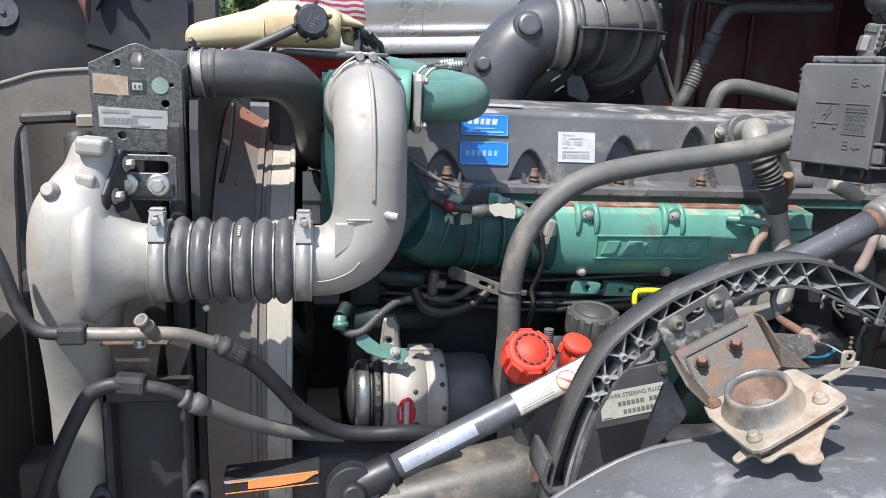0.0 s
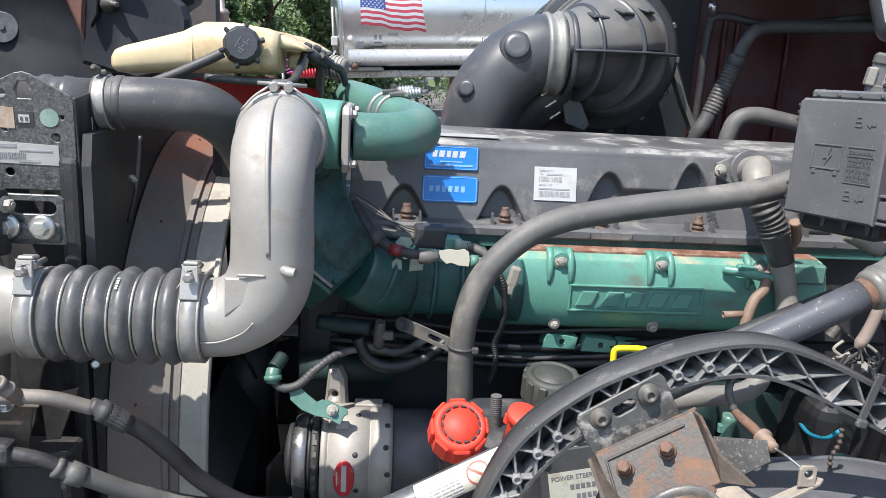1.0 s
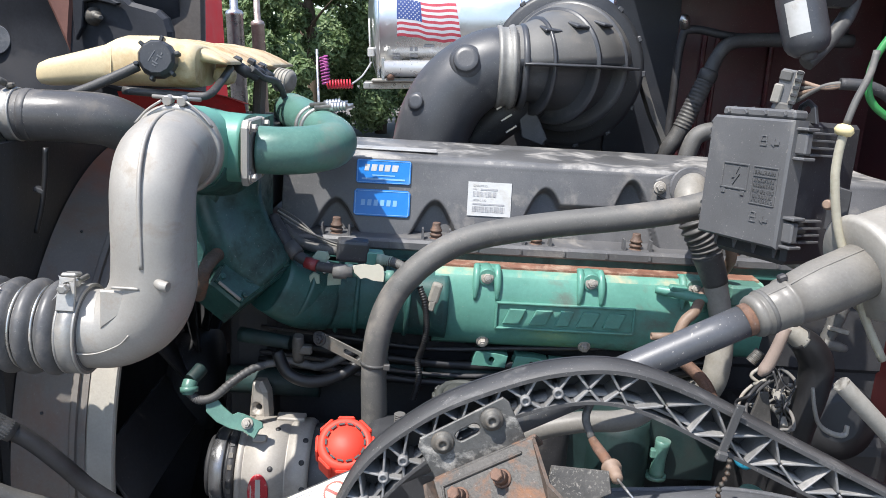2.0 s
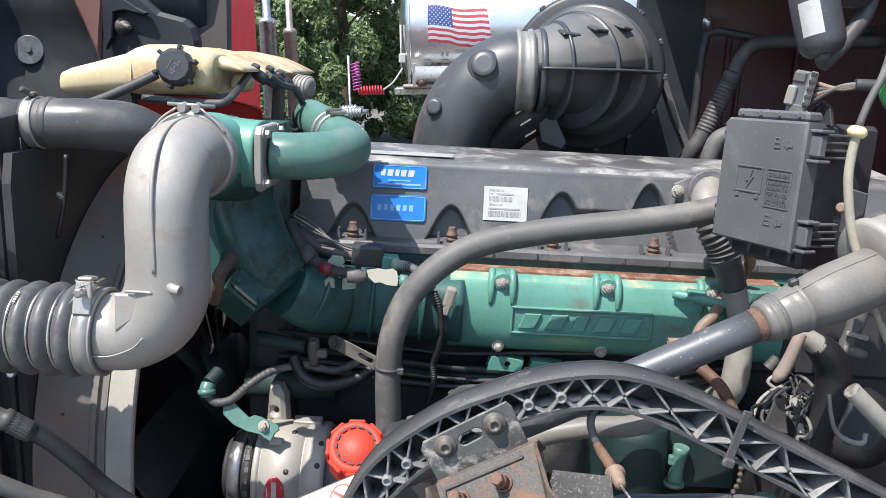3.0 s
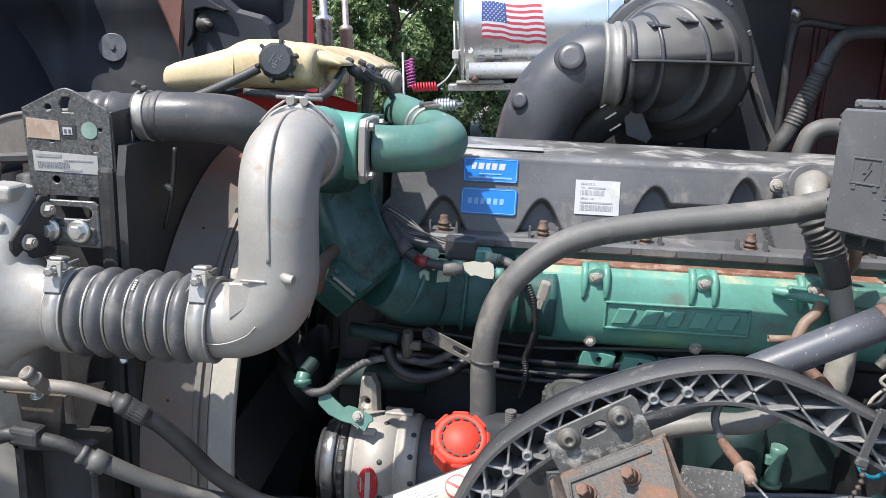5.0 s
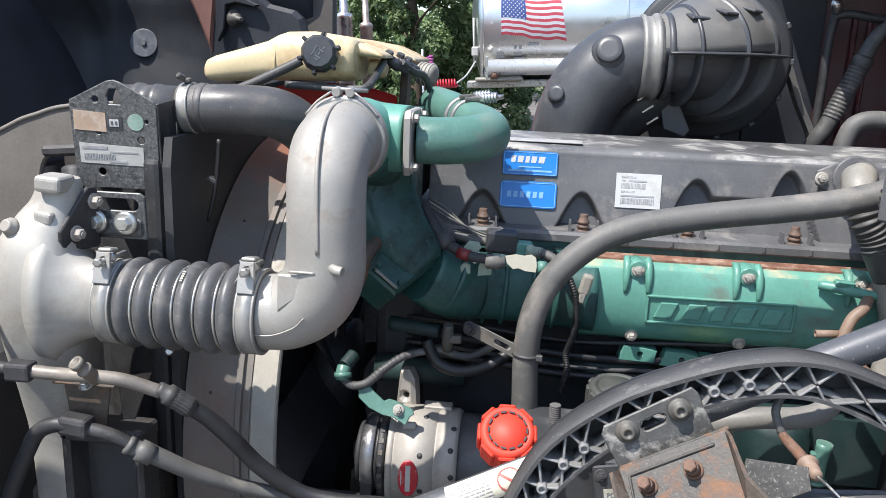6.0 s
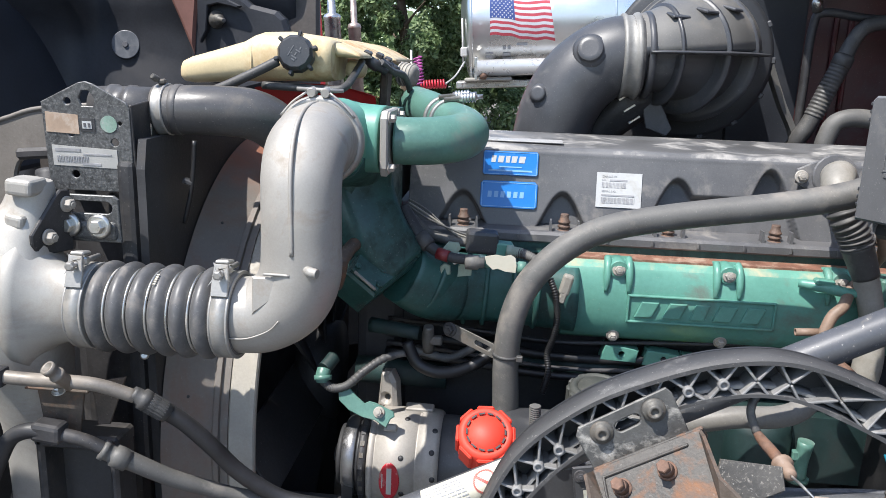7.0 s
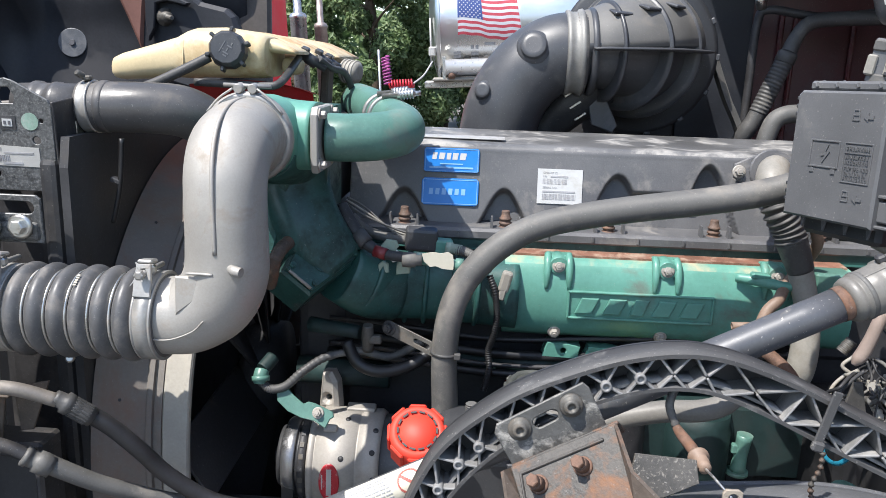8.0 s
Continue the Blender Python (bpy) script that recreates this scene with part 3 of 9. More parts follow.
    bars(b, mm, [(-0.047, -0.0212, 0.094, 0.001), (-0.047, 0.0202, 0.094, 0.001), (-0.0472, -0.0212, 0.001, 0.0424), (0.0462, -0.0212, 0.001, 0.0424)])
    part("print", b, PLATE_LINE, p2)
    m = on_wall(0.5195, 1.569, 0.0008)
    plate(b := B(), [(-0.0385, -0.030), (0.0385, -0.030), (0.0385, 0.030), (-0.0385, 0.030)], m, 0.0012)
    lab = part("label", b, WHITE_LABEL, cover, "white bar-code sticker")
    mm = m @ Matrix.Translation((-0.0385, -0.030, 0.0013))
    bars(b := B(), mm, barcode(0.009, 0.007, 0.058, 0.010, 26, 3) + barcode(0.009, 0.034, 0.042, 0.009, 18, 4) +
         [(0.009, 0.0195, 0.056, 0.0028), (0.022, 0.0455, 0.030, 0.003)])
    part("print", b, INK_GREY, lab)
    for x, y, line in ((0.009, 0.0515, "CHASSIS ID"), (0.009, 0.0455, "No"), (0.009, 0.0262, "SERIAL NO")):
        words("print", line, INK_GREY, lab, mm @ Matrix.Translation((x, y, 0)), 0.0050)
    box(b := B(), (0.345, 1.575, 1.6405), (0.155, 0.036, 0.0016), (2.3, 0, 0), b=0.0004)
    part("label", b, mat("faded_strip", (0.33, 0.33, 0.325), 0.5, 0, 0.1, 20, 200, 0.02, (0.22, 0.21, 0.2), 0.35, 30), cover, "faded grey strip label")
    # the oil-fill elbow's foot
    b = B()
    plate(b, ring_pts(0, 0, 0.037, 20), facing(0.868, 1.493, 1.610, -12), 0.012, bevel=0.002)
    plate(b, [(-0.055, -0.012), (-0.03, -0.026), (0.0, -0.034), (0.02, -0.02), (0.02, 0.02), (0, 0.034), (-0.03, 0.022), (-0.055, 0.010)], facing(0.862, 1.496, 1.610, -12), 0.010, bevel=0.002)
    part("breather_flange", b, COVER, cover)
    bolt(cover, (0.815, 1.487, 1.609), (0, -1, 0.2), 0.0075, 0.008, DUST_ALU)


valve_cover()


def manifold():
    prof = [(1.46, 1.463), (1.425, 1.465), (1.415, 1.4642), (1.406, 1.461), (1.401, 1.4555), (1.397, 1.450), (1.389, 1.430), (1.386, 1.405), (1.386, 1.375), (1.391, 1.354), (1.402, 1.338), (1.42, 1.328), (1.46, 1.326)]
    b = B()
    extrude_x(b, prof, 0.43, 0.99, 10, smooth=True)
    for e in b.edges:
        if len(e.link_faces) == 2 and e.calc_face_angle(0) > 0.6:
            e.smooth = False
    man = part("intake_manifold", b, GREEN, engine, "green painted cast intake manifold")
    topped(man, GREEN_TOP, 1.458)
    extrude_x(b := B(), [(1.449, 1.4695), (1.449, 1.4585), (1.418, 1.4625), (1.418, 1.4680)], 0.43, 0.985)
    part("gasket", b, GASKET, man, "rusty gasket edge")
    for x in (0.517, 0.692, 0.866):
        b = B()
        for sx in (-1, 1):
            tube(b, [(x + sx * 0.017, 1.412, 1.470), (x + sx * 0.0175, 1.398, 1.462), (x + sx * 0.018, 1.388, 1.44), (x + sx * 0.0185, 1.387, 1.418)], [0.006, 0.0065, 0.006, 0.003], 10, 4)
        tube(b, [(x, 1.43, 1.455), (x, 1.405, 1.456), (x, 1.390, 1.456)], [0.0165, 0.0165, 0.014], 18, 3)
        box(b, (x, 1.418, 1.4655), (0.042, 0.03, 0.010), b=0.004, seg=2)
        boss = part("boss", b, GREEN, man)
        bolt(boss, (x, 1.391, 1.456), (0, -1, 0.15), 0.0072, 0.007, DUST_ALU)
        bolt(man, (x, 1.398, 1.341), (0, -1, -0.3), 0.0072, 0.008, DUST_ALU)
    # raised nameplate: a frame with plain worn shapes where the maker's lettering is cast
    y = 1.385
    b = B()
    for c, s in (((0.652, y, 1.4155), (0.236, 0.007, 0.004)), ((0.652, y, 1.3715), (0.236, 0.007, 0.004)), ((0.536, y, 1.3935), (0.004, 0.007, 0.047)), ((0.768, y, 1.3935), (0.004, 0.007, 0.047))):
        box(b, c, s, b=0.0012)
    np_ = part("nameplate_frame", b, GREEN, man)
    b = B()
    mm = facing(0.545, 1.3865, 1.3800)
    for x, w in ((0.002, 0.038), (0.047, 0.038), (0.091, 0.030), (0.127, 0.038), (0.171, 0.038)):
        plate(b, [(x, 0.0), (x + w * 0.72, 0.0), (x + w, 0.026), (x + w * 0.28, 0.026)], mm, 0.0055, bevel=0.0012)
    part("emblem", b, GREEN, np_, "worn cast emblem blocks in the same green paint")
    # branch duct with its ribs, running forward to the mixer housing
    b = B()
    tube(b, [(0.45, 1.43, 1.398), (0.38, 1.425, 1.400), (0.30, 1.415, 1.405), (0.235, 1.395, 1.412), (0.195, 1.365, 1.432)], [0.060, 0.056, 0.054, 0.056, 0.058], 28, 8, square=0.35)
    duct = part("duct", b, GREEN_GRIME_SHADE, man, "green cast duct")
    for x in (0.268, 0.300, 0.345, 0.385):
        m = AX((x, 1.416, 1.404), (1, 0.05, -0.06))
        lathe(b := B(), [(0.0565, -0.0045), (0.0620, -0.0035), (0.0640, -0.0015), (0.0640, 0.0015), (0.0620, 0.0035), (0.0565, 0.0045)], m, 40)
        part("rib", b, GREEN_GRIME_SHADE, duct)
    # mixer housing: a slanting cast box whose cover plate faces up and back
    A, Bq, C, D = Vector((0.102, 1.252, 1.467)), Vector((0.144, 1.250, 1.437)), Vector((0.200, 1.340, 1.472)), Vector((0.131, 1.334, 1.531))
    ex = (Bq - A + C - D).normalized()
    n = (Bq - A + C - D).cross(D - A + C - Bq).normalized()
    ey = n.cross(ex)
    f = Matrix((ex, ey, n)).transposed().to_4x4()
    f.translation = (A + Bq + C + D) / 4
    flat = [tuple((f.inverted() @ p)[:2]) for p in (A, Bq, C, D)]
    mid = [sum(p[k] for p in flat) / 4 for k in (0, 1)]
    grow = lambda q: [(mid[0] + (x - mid[0]) * q, mid[1] + (y - mid[1]) * q) for x, y in flat]
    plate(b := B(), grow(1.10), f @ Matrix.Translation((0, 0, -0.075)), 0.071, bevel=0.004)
    mix = part("mixer_housing", b, GREEN_OIL_SHADE, engine, "green cast inlet housing")
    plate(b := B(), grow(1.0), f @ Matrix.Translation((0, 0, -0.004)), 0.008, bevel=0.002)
    lid = part("cover_plate", b, GREEN_OIL_SHADE, mix)
    for dx, dy in grow(0.82):
        bolt(lid, f @ Vector((dx, dy, 0.004)), n, 0.005, 0.005, GREEN_GRIME_SHADE, washer=False)
    # Black bars on the plate stand in for the shade in its slots.
    for k in range(3):
        box(b := B(), (mid[0] + 0.004, mid[1] + 0.018 + 0.010 * k, 0.0045), (0.058, 0.0032, 0.003), b=0.0008, m=f)
        part("slot_bar", b, SOOT if k != 1 else GREEN_OIL_SHADE, lid)
    for k in range(2):
        lathe(b := B(), [(0.009, 0), (0.009, 0.002), (0.006, 0.002), (0.006, 0.001)], AX(f @ Vector((mid[0] - 0.014 + 0.024 * k, mid[1] - 0.014, 0.004)), n), 16)
        part("cast_mark", b, GREEN_OIL_SHADE, lid)
    e0, e1 = f @ Vector((*flat[0], 0.003)), f @ Vector((*flat[1], 0.003))
    tube(b := B(), [tuple(e0 + (e1 - e0) * 0.12), tuple(e0 + (e1 - e0) * 0.92)], 0.0026, 6, 3)
    part("worn_edge", b, PALE, lid, "edge rubbed bare")
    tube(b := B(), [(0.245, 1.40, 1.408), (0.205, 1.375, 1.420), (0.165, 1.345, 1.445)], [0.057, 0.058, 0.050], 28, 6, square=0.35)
    part("elbow", b, GREEN_GRIME_SHADE, mix)
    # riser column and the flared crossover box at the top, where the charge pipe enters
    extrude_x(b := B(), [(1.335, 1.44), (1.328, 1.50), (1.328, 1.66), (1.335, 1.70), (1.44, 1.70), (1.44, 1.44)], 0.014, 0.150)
    part("riser", b, GREEN_OIL_SHADE, mix)
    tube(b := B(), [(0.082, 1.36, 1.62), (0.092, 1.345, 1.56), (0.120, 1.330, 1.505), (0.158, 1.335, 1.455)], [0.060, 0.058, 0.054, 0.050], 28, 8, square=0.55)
    part("shoulder", b, GREEN_OIL_SHADE, mix)
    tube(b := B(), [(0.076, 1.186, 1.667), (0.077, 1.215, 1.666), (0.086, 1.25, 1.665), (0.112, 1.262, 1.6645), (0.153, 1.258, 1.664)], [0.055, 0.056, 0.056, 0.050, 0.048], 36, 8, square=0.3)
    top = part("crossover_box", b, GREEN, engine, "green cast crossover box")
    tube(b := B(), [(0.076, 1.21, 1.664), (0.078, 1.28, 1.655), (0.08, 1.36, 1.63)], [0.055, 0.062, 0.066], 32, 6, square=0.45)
    part("throat", b, GREEN_GRIME_SHADE, top)
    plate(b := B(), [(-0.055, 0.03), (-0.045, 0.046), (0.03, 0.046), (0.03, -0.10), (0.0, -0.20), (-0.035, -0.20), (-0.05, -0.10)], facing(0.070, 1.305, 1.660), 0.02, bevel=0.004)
    part("front_wall", b, GREEN_GRIME_SHADE, top)


manifold()


def block():
    b = B()
    extrude_x(b, [(1.46, 1.470), (1.46, 1.30), (1.47, 1.29), (1.47, 0.85), (1.60, 0.55), (1.95, 0.55), (2.0, 1.3), (1.85, 1.47)], 0.14, 1.25)
    part("block", b, BLOCK, engine, "grimy engine block with shade in its dark colour")
    b = B()
    extrude_x(b, [(1.475, 1.4655), (1.437, 1.4655), (1.437, 1.4665), (1.475, 1.4670)], 0.2, 1.24)
    part("head_edge", b, GREEN_GRIME_SHADE, engine)
    # lower green rail with lugs below the manifold
    b = B()
    for x, z in ((0.53, 1.305), (0.60, 1.300), (0.66, 1.294)):
        plate(b, [(-0.030, -0.012), (0.030, -0.014), (0.034, 0.008), (0.012, 0.012), (-0.022, 0.014)], facing(x, 1.435, z), 0.03, [ring_pts(0.006, 0, 0.005, 10)], bevel=0.001)
    part("lug_rail", b, GREEN, engine)
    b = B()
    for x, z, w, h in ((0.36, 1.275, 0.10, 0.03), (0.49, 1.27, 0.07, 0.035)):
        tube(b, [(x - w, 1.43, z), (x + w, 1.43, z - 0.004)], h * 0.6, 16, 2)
    part("fuel_gallery", b, GREEN_DIRTY_SHADE, engine)
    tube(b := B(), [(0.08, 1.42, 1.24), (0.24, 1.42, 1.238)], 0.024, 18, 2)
    part("water_pipe", b, GREEN_DIRTY_SHADE, engine)
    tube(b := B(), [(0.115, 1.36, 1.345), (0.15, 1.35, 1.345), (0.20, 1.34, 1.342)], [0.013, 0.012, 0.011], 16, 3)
    part("coolant_stub", b, GREEN_DIRTY_SHADE, engine)
    box(b := B(), (0.115, 1.70, 1.18), (0.09, 0.50, 0.62), b=0.02, seg=2)
    part("timing_cover", b, BLOCK, engine)
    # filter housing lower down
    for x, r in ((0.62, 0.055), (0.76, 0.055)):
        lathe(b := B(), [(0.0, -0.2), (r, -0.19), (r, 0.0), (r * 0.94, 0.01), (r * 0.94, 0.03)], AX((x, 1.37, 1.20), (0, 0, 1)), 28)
        part("filter_canister", b, GREEN_DIRTY_SHADE if x > 0.7 else DARK, engine)
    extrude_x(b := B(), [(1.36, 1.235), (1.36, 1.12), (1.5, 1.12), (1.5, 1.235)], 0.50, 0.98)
    part("filter_bracket", b, GREEN_DIRTY_SHADE, engine)
    tube(b := B(), [(0.827, 1.345, 1.135), (0.829, 1.345, 1.165), (0.832, 1.345, 1.20)], [0.013, 0.011, 0.013], 16, 4)
    lathe(b, [(0.018, 0), (0.018, 0.006)], AX((0.826, 1.345, 1.13), (0, 0, 1)), 18)
    box(b, (0.818, 1.345, 1.175), (0.012, 0.012, 0.016))
    part("drain_stub", b, GREEN_PIPE, engine, "small bright green stub")

    tube(b := B(), [(0.088, 1.22, 1.452), (0.096, 1.205, 1.472), (0.102, 1.20, 1.495), (0.108, 1.215, 1.508), (0.112, 1.235, 1.512)], 0.0095, 18, 14, wave=lambda q: 1 + 0.07 * math.sin(q * 1500))
    part("flex_pipe", b, BROWN_STEEL, engine, "short rusty braided pipe")


block()


def crossover_pipe():
    t = thing("coolant_crossover_pipe", "green painted steel crossover pipe over the valve cover", "pipe", (0.25, 1.4, 1.62))
    c = [(0.166, 1.252, 1.664), (0.20, 1.255, 1.664), (0.238, 1.275, 1.666), (0.262, 1.325, 1.669), (0.255, 1.385, 1.674), (0.225, 1.455, 1.680), (0.185, 1.545, 1.688), (0.144, 1.640, 1.693)]
    tube(b := B(), c, [0.034, 0.034, 0.0345, 0.0345, 0.034, 0.033, 0.034, 0.034], 30, 8)
    part("pipe", b, GREEN_PIPE, t)
    # Stands off the pipe's end, placed to fit the camera's view.
    lathe(b := B(), [(0.012, -0.018), (0.021, -0.016), (0.021, 0.016), (0.012, 0.020)], AX((0.115, 1.720, 1.746), (0.9, -0.35, -0.1)), 24)
    part("ribbed_collar", b, PALE, t, "pale ribbed collar, placed to fit the camera's view")
    for k in range(4):
        lathe(b := B(), [(0.0205, -0.0015), (0.0235, -0.001), (0.0235, 0.001), (0.0205, 0.0015)], AX(Vector((0.115, 1.720, 1.746)) + Vector((0.9, -0.35, -0.1)).normalized() * (-0.012 + 0.008 * k), (0.9, -0.35, -0.1)), 24)
        part("collar_rib", b, SHROUD_RIM, t)
    f = AX((0.153, 1.252, 1.664), (1, 0, 0), (0, 0, 1))
    plate(b := B(), [(-0.052, -0.034), (-0.044, -0.046), (0.044, -0.046), (0.052, -0.034), (0.052, 0.034), (0.044, 0.044), (-0.044, 0.044), (-0.052, 0.034)], f, 0.011, bevel=0.002)
    fl = part("flange", b, ALU, t, "bare metal pipe flange")
    for dx, dy in ((-0.041, -0.034), (-0.041, 0.034), (0.041, 0.034), (0.041, -0.034)):
        bolt(fl, f @ Vector((dx, dy, 0.011)), (1, 0, 0), 0.006, 0.007, DUST_ALU)
    ax = Vector((-0.40, 0.91, 0.08))
    for s in (-0.012, 0.018):
        p = Vector((0.222, 1.46, 1.6805)) + ax.normalized() * s
        lathe(b := B(), [(0.0345, -0.004), (0.037, -0.003), (0.037, 0.003), (0.0345, 0.004)], AX(p, ax), 32)
        cl = part("clamp_band", b, CLAMP, t, "steel band clamp")
        a = p + Vector((0.002, -0.010, 0.036))
        b2 = B()
        lathe(b2, [(0.0045, -0.012), (0.0045, 0.012), (0.007, 0.012), (0.007, 0.016)] + [v for k in range(5) for v in ((0.0085, 0.017 + 0.005 * k), (0.0085, 0.0195 + 0.005 * k), (0.006, 0.020 + 0.005 * k))] + [(0.004, 0.044), (0.004, 0.052)],
              AX(a, (0.98, 0.1, 0.12)), 14)
        part("clamp_screw", b2, STEEL, cl, "spring-loaded clamp screw")


crossover_pipe()


# ---- charge air pipes ----
def charge_elbow():
    t = thing("charge_air_elbow", "bare cast aluminium charge air elbow with a casting seam", "pipe", (0.08, 1.07, 1.40))
    c = [(-0.022, 1.07, 1.4515), (0.010, 1.07, 1.4515), (0.034, 1.07, 1.456), (0.062, 1.07, 1.476), (0.077, 1.07, 1.508), (0.0795, 1.07, 1.55), (0.079, 1.071, 1.60), (0.078, 1.078, 1.632), (0.077, 1.098, 1.656), (0.0765, 1.13, 1.666), (0.076, 1.172, 1.667)]
    r = [0.0495, 0.0495, 0.050, 0.0515, 0.0515, 0.050, 0.0495, 0.050, 0.051, 0.0515, 0.053]
    tube(b := B(), c, r, 44, 8)
    pipe = part("pipe", b, ALU, t)
    tube(b := B(), [(0.081, 1.0205, 1.545), (0.0805, 1.0212, 1.585), (0.0795, 1.023, 1.625), (0.078, 1.034, 1.662), (0.0765, 1.058, 1.693), (0.0755, 1.095, 1.711), (0.075, 1.135, 1.7175), (0.075, 1.165, 1.7185)], 0.0028, 8, 6, flat=1.0)
    part("seam", b, ALU, pipe)
    tube(b := B(), [(-0.015, 1.022, 1.436), (0.02, 1.0195, 1.437), (0.05, 1.0195, 1.449), (0.064, 1.0195, 1.463)], 0.0010, 6, 6)
    part("seam", b, ALU, pipe)
    tube(b := B(), [(0.090, 1.034, 1.530), (0.103, 1.020, 1.5275), (0.113, 1.0165, 1.5265)], [0.003, 0.0062, 0.0058], 14, 6)
    part("cast_nub", b, ALU, pipe)
    plate(b := B(), [(0, -0.04), (0.026, -0.02), (0.032, 0.0), (0.034, 0.008), (0, 0.008)], facing(0.030, 1.0285, 1.508, -4, 0, 0), 0.006, bevel=0.002)
    part("cast_pad", b, ALU, pipe)
    tube(b := B(), [(0.045, 1.0225, 1.5205), (0.062, 1.0195, 1.5215), (0.078, 1.0195, 1.521)], 0.0018, 8, 4)
    part("seam", b, ALU, pipe)
    # profile clamp that ties it to the crossover box
    lathe(b := B(), [(0.0535, -0.010), (0.057, -0.011), (0.0605, -0.004), (0.0605, 0.004), (0.057, 0.011), (0.0535, 0.010)], AX((0.076, 1.178, 1.667), (0, 1, 0)), 44)
    cl = thing("profile_clamp", "thin steel profile clamp with a bolted ear", "hose clamp", (0.076, 1.178, 1.60))
    band = part("band", b, CLAMP, cl)
    for sx in (-1, 1):
        lathe(b := B(), [(0.0056, -0.009), (0.0066, -0.006), (0.0066, 0.006), (0.0056, 0.009)], AX((0.076 + sx * 0.0095, 1.174, 1.7315), (0, 1, 0.1)), 16)
        part("barrel", b, CLAMP, band)
        tube(b := B(), [(0.076 + sx * 0.016, 1.166, 1.731), (0.076 + sx * 0.034, 1.164, 1.718), (0.076 + sx * 0.05, 1.163, 1.700)], 0.0016, 6, 4)
        part("loop", b, CLAMP, band)
    tube(b := B(), [(0.045, 1.176, 1.735), (0.108, 1.176, 1.734)], 0.0026, 10, 1)
    part("bolt", b, CLAMP, band)


charge_elbow()


def tbolt_clamp(x, r, w, label):
    t = thing("band_clamp", label, "hose clamp", (x, 1.068, 1.39), "bellows clamps")
    ax = AX((x, 1.068, 1.4515), (1, 0, 0), (0, 0, 1))
    lathe(b := B(), [(r, -w / 2), (r + 0.0028, -w / 2), (r + 0.0028, w / 2), (r, w / 2)], ax, 48)
    band = part("band", b, CLAMP, t)
    for s in (-1, 1):
        lathe(b := B(), [(r + 0.0026, s * w / 2 - 0.0016), (r + 0.0033, s * w / 2 - 0.0009), (r + 0.0033, s * w / 2 + 0.0009), (r + 0.0026, s * w / 2 + 0.0016)], ax, 48)
        part("edge_wire", b, CLAMP, band)
    # folded loop, trunnion and bolt standing up at the front
    plate(b := B(), [(-w / 2, 0), (w / 2, 0), (w / 2, 0.018), (w / 2 - 0.002, 0.040), (-w / 2 + 0.002, 0.040), (-w / 2, 0.018)], facing(x, 1.0245, 1.4875, -18), 0.0035,
          [slot_pts(0, 0.029, w * 0.42, 0.012)], bevel=0.0008)
    box(b, (x, 1.046, 1.527), (w * 0.86, 0.020, 0.005), (-8, 0, 0), b=0.0018)
    part("folded_loop", b, CLAMP, band)
    box(b := B(), (x, 1.046, r + 1.452 + 0.012), (w * 0.9, 0.012, 0.012), b=0.003)
    part("trunnion", b, STEEL, band)
    tube(b := B(), [(x + 0.001, 1.018, r + 1.452 + 0.011), (x + 0.001, 1.086, r + 1.452 + 0.008)], 0.0035, 12, 1)
    lathe(b, [(0.0062, 0), (0.0062, 0.006), (0.004, 0.007)], AX((x + 0.001, 1.022, r + 1.452 + 0.011), (0, -1, 0)), 6, smooth=False)
    part("bolt", b, CLAMP, band)


tbolt_clamp(-0.0115, 0.0535, 0.0215, "wide steel band clamp on the bellows hose at the elbow")
tbolt_clamp(-0.199, 0.0535, 0.0215, "wide steel band clamp on the bellows hose at the cooler")


def bellows():
    t = thing("bellows_hose", "ribbed black silicone bellows hose with steel hump rings", "hose", (-0.105, 1.068, 1.39))
    ax = AX((0, 1.068, 1.4515), (1, 0, 0), (0, 0, 1))
    x0, x1, n = -0.187, -0.024, 6
    prof = [(0.047, -0.212), (0.0525, -0.212), (0.0525, x0 - 0.001)]
    for k in range(n):
        a, w = x0 + (x1 - x0) * k / n, (x1 - x0) / n
        for j in range(13):
            u = j / 12
            prof.append((0.0445 + 0.0155 * math.sin(math.pi * min(max(u, 0.02), 0.98)) ** 0.55, a + w * (0.03 + 0.94 * u)))
    prof += [(0.0525, x1 + 0.001), (0.0525, 0.001), (0.047, 0.001)]
    lathe(b := B(), prof, ax, 56, sharp=1.2)
    part("hose", b, BELLOWS, t)
    for k in range(1, n):
        a = x0 + (x1 - x0) * k / n
        lathe(b := B(), [(0.0508, a - 0.0016), (0.0528, a - 0.0013), (0.0535, a), (0.0528, a + 0.0013), (0.0508, a + 0.0016)], ax, 48)
        part("hump_ring", b, STEEL, t, "thin bright steel ring")
    bars(b := B(), facing(-0.0965, 1.0396, 1.5072, -54.5, 0, 0) @ pose(0, 0, 0, 0, 0, -92), [(0.0036 * k, 0, 0.0022, 0.0034) for k in range(5)])
    part("print", b, CREAM_LABEL, t, "worn moulded part code")


bellows()


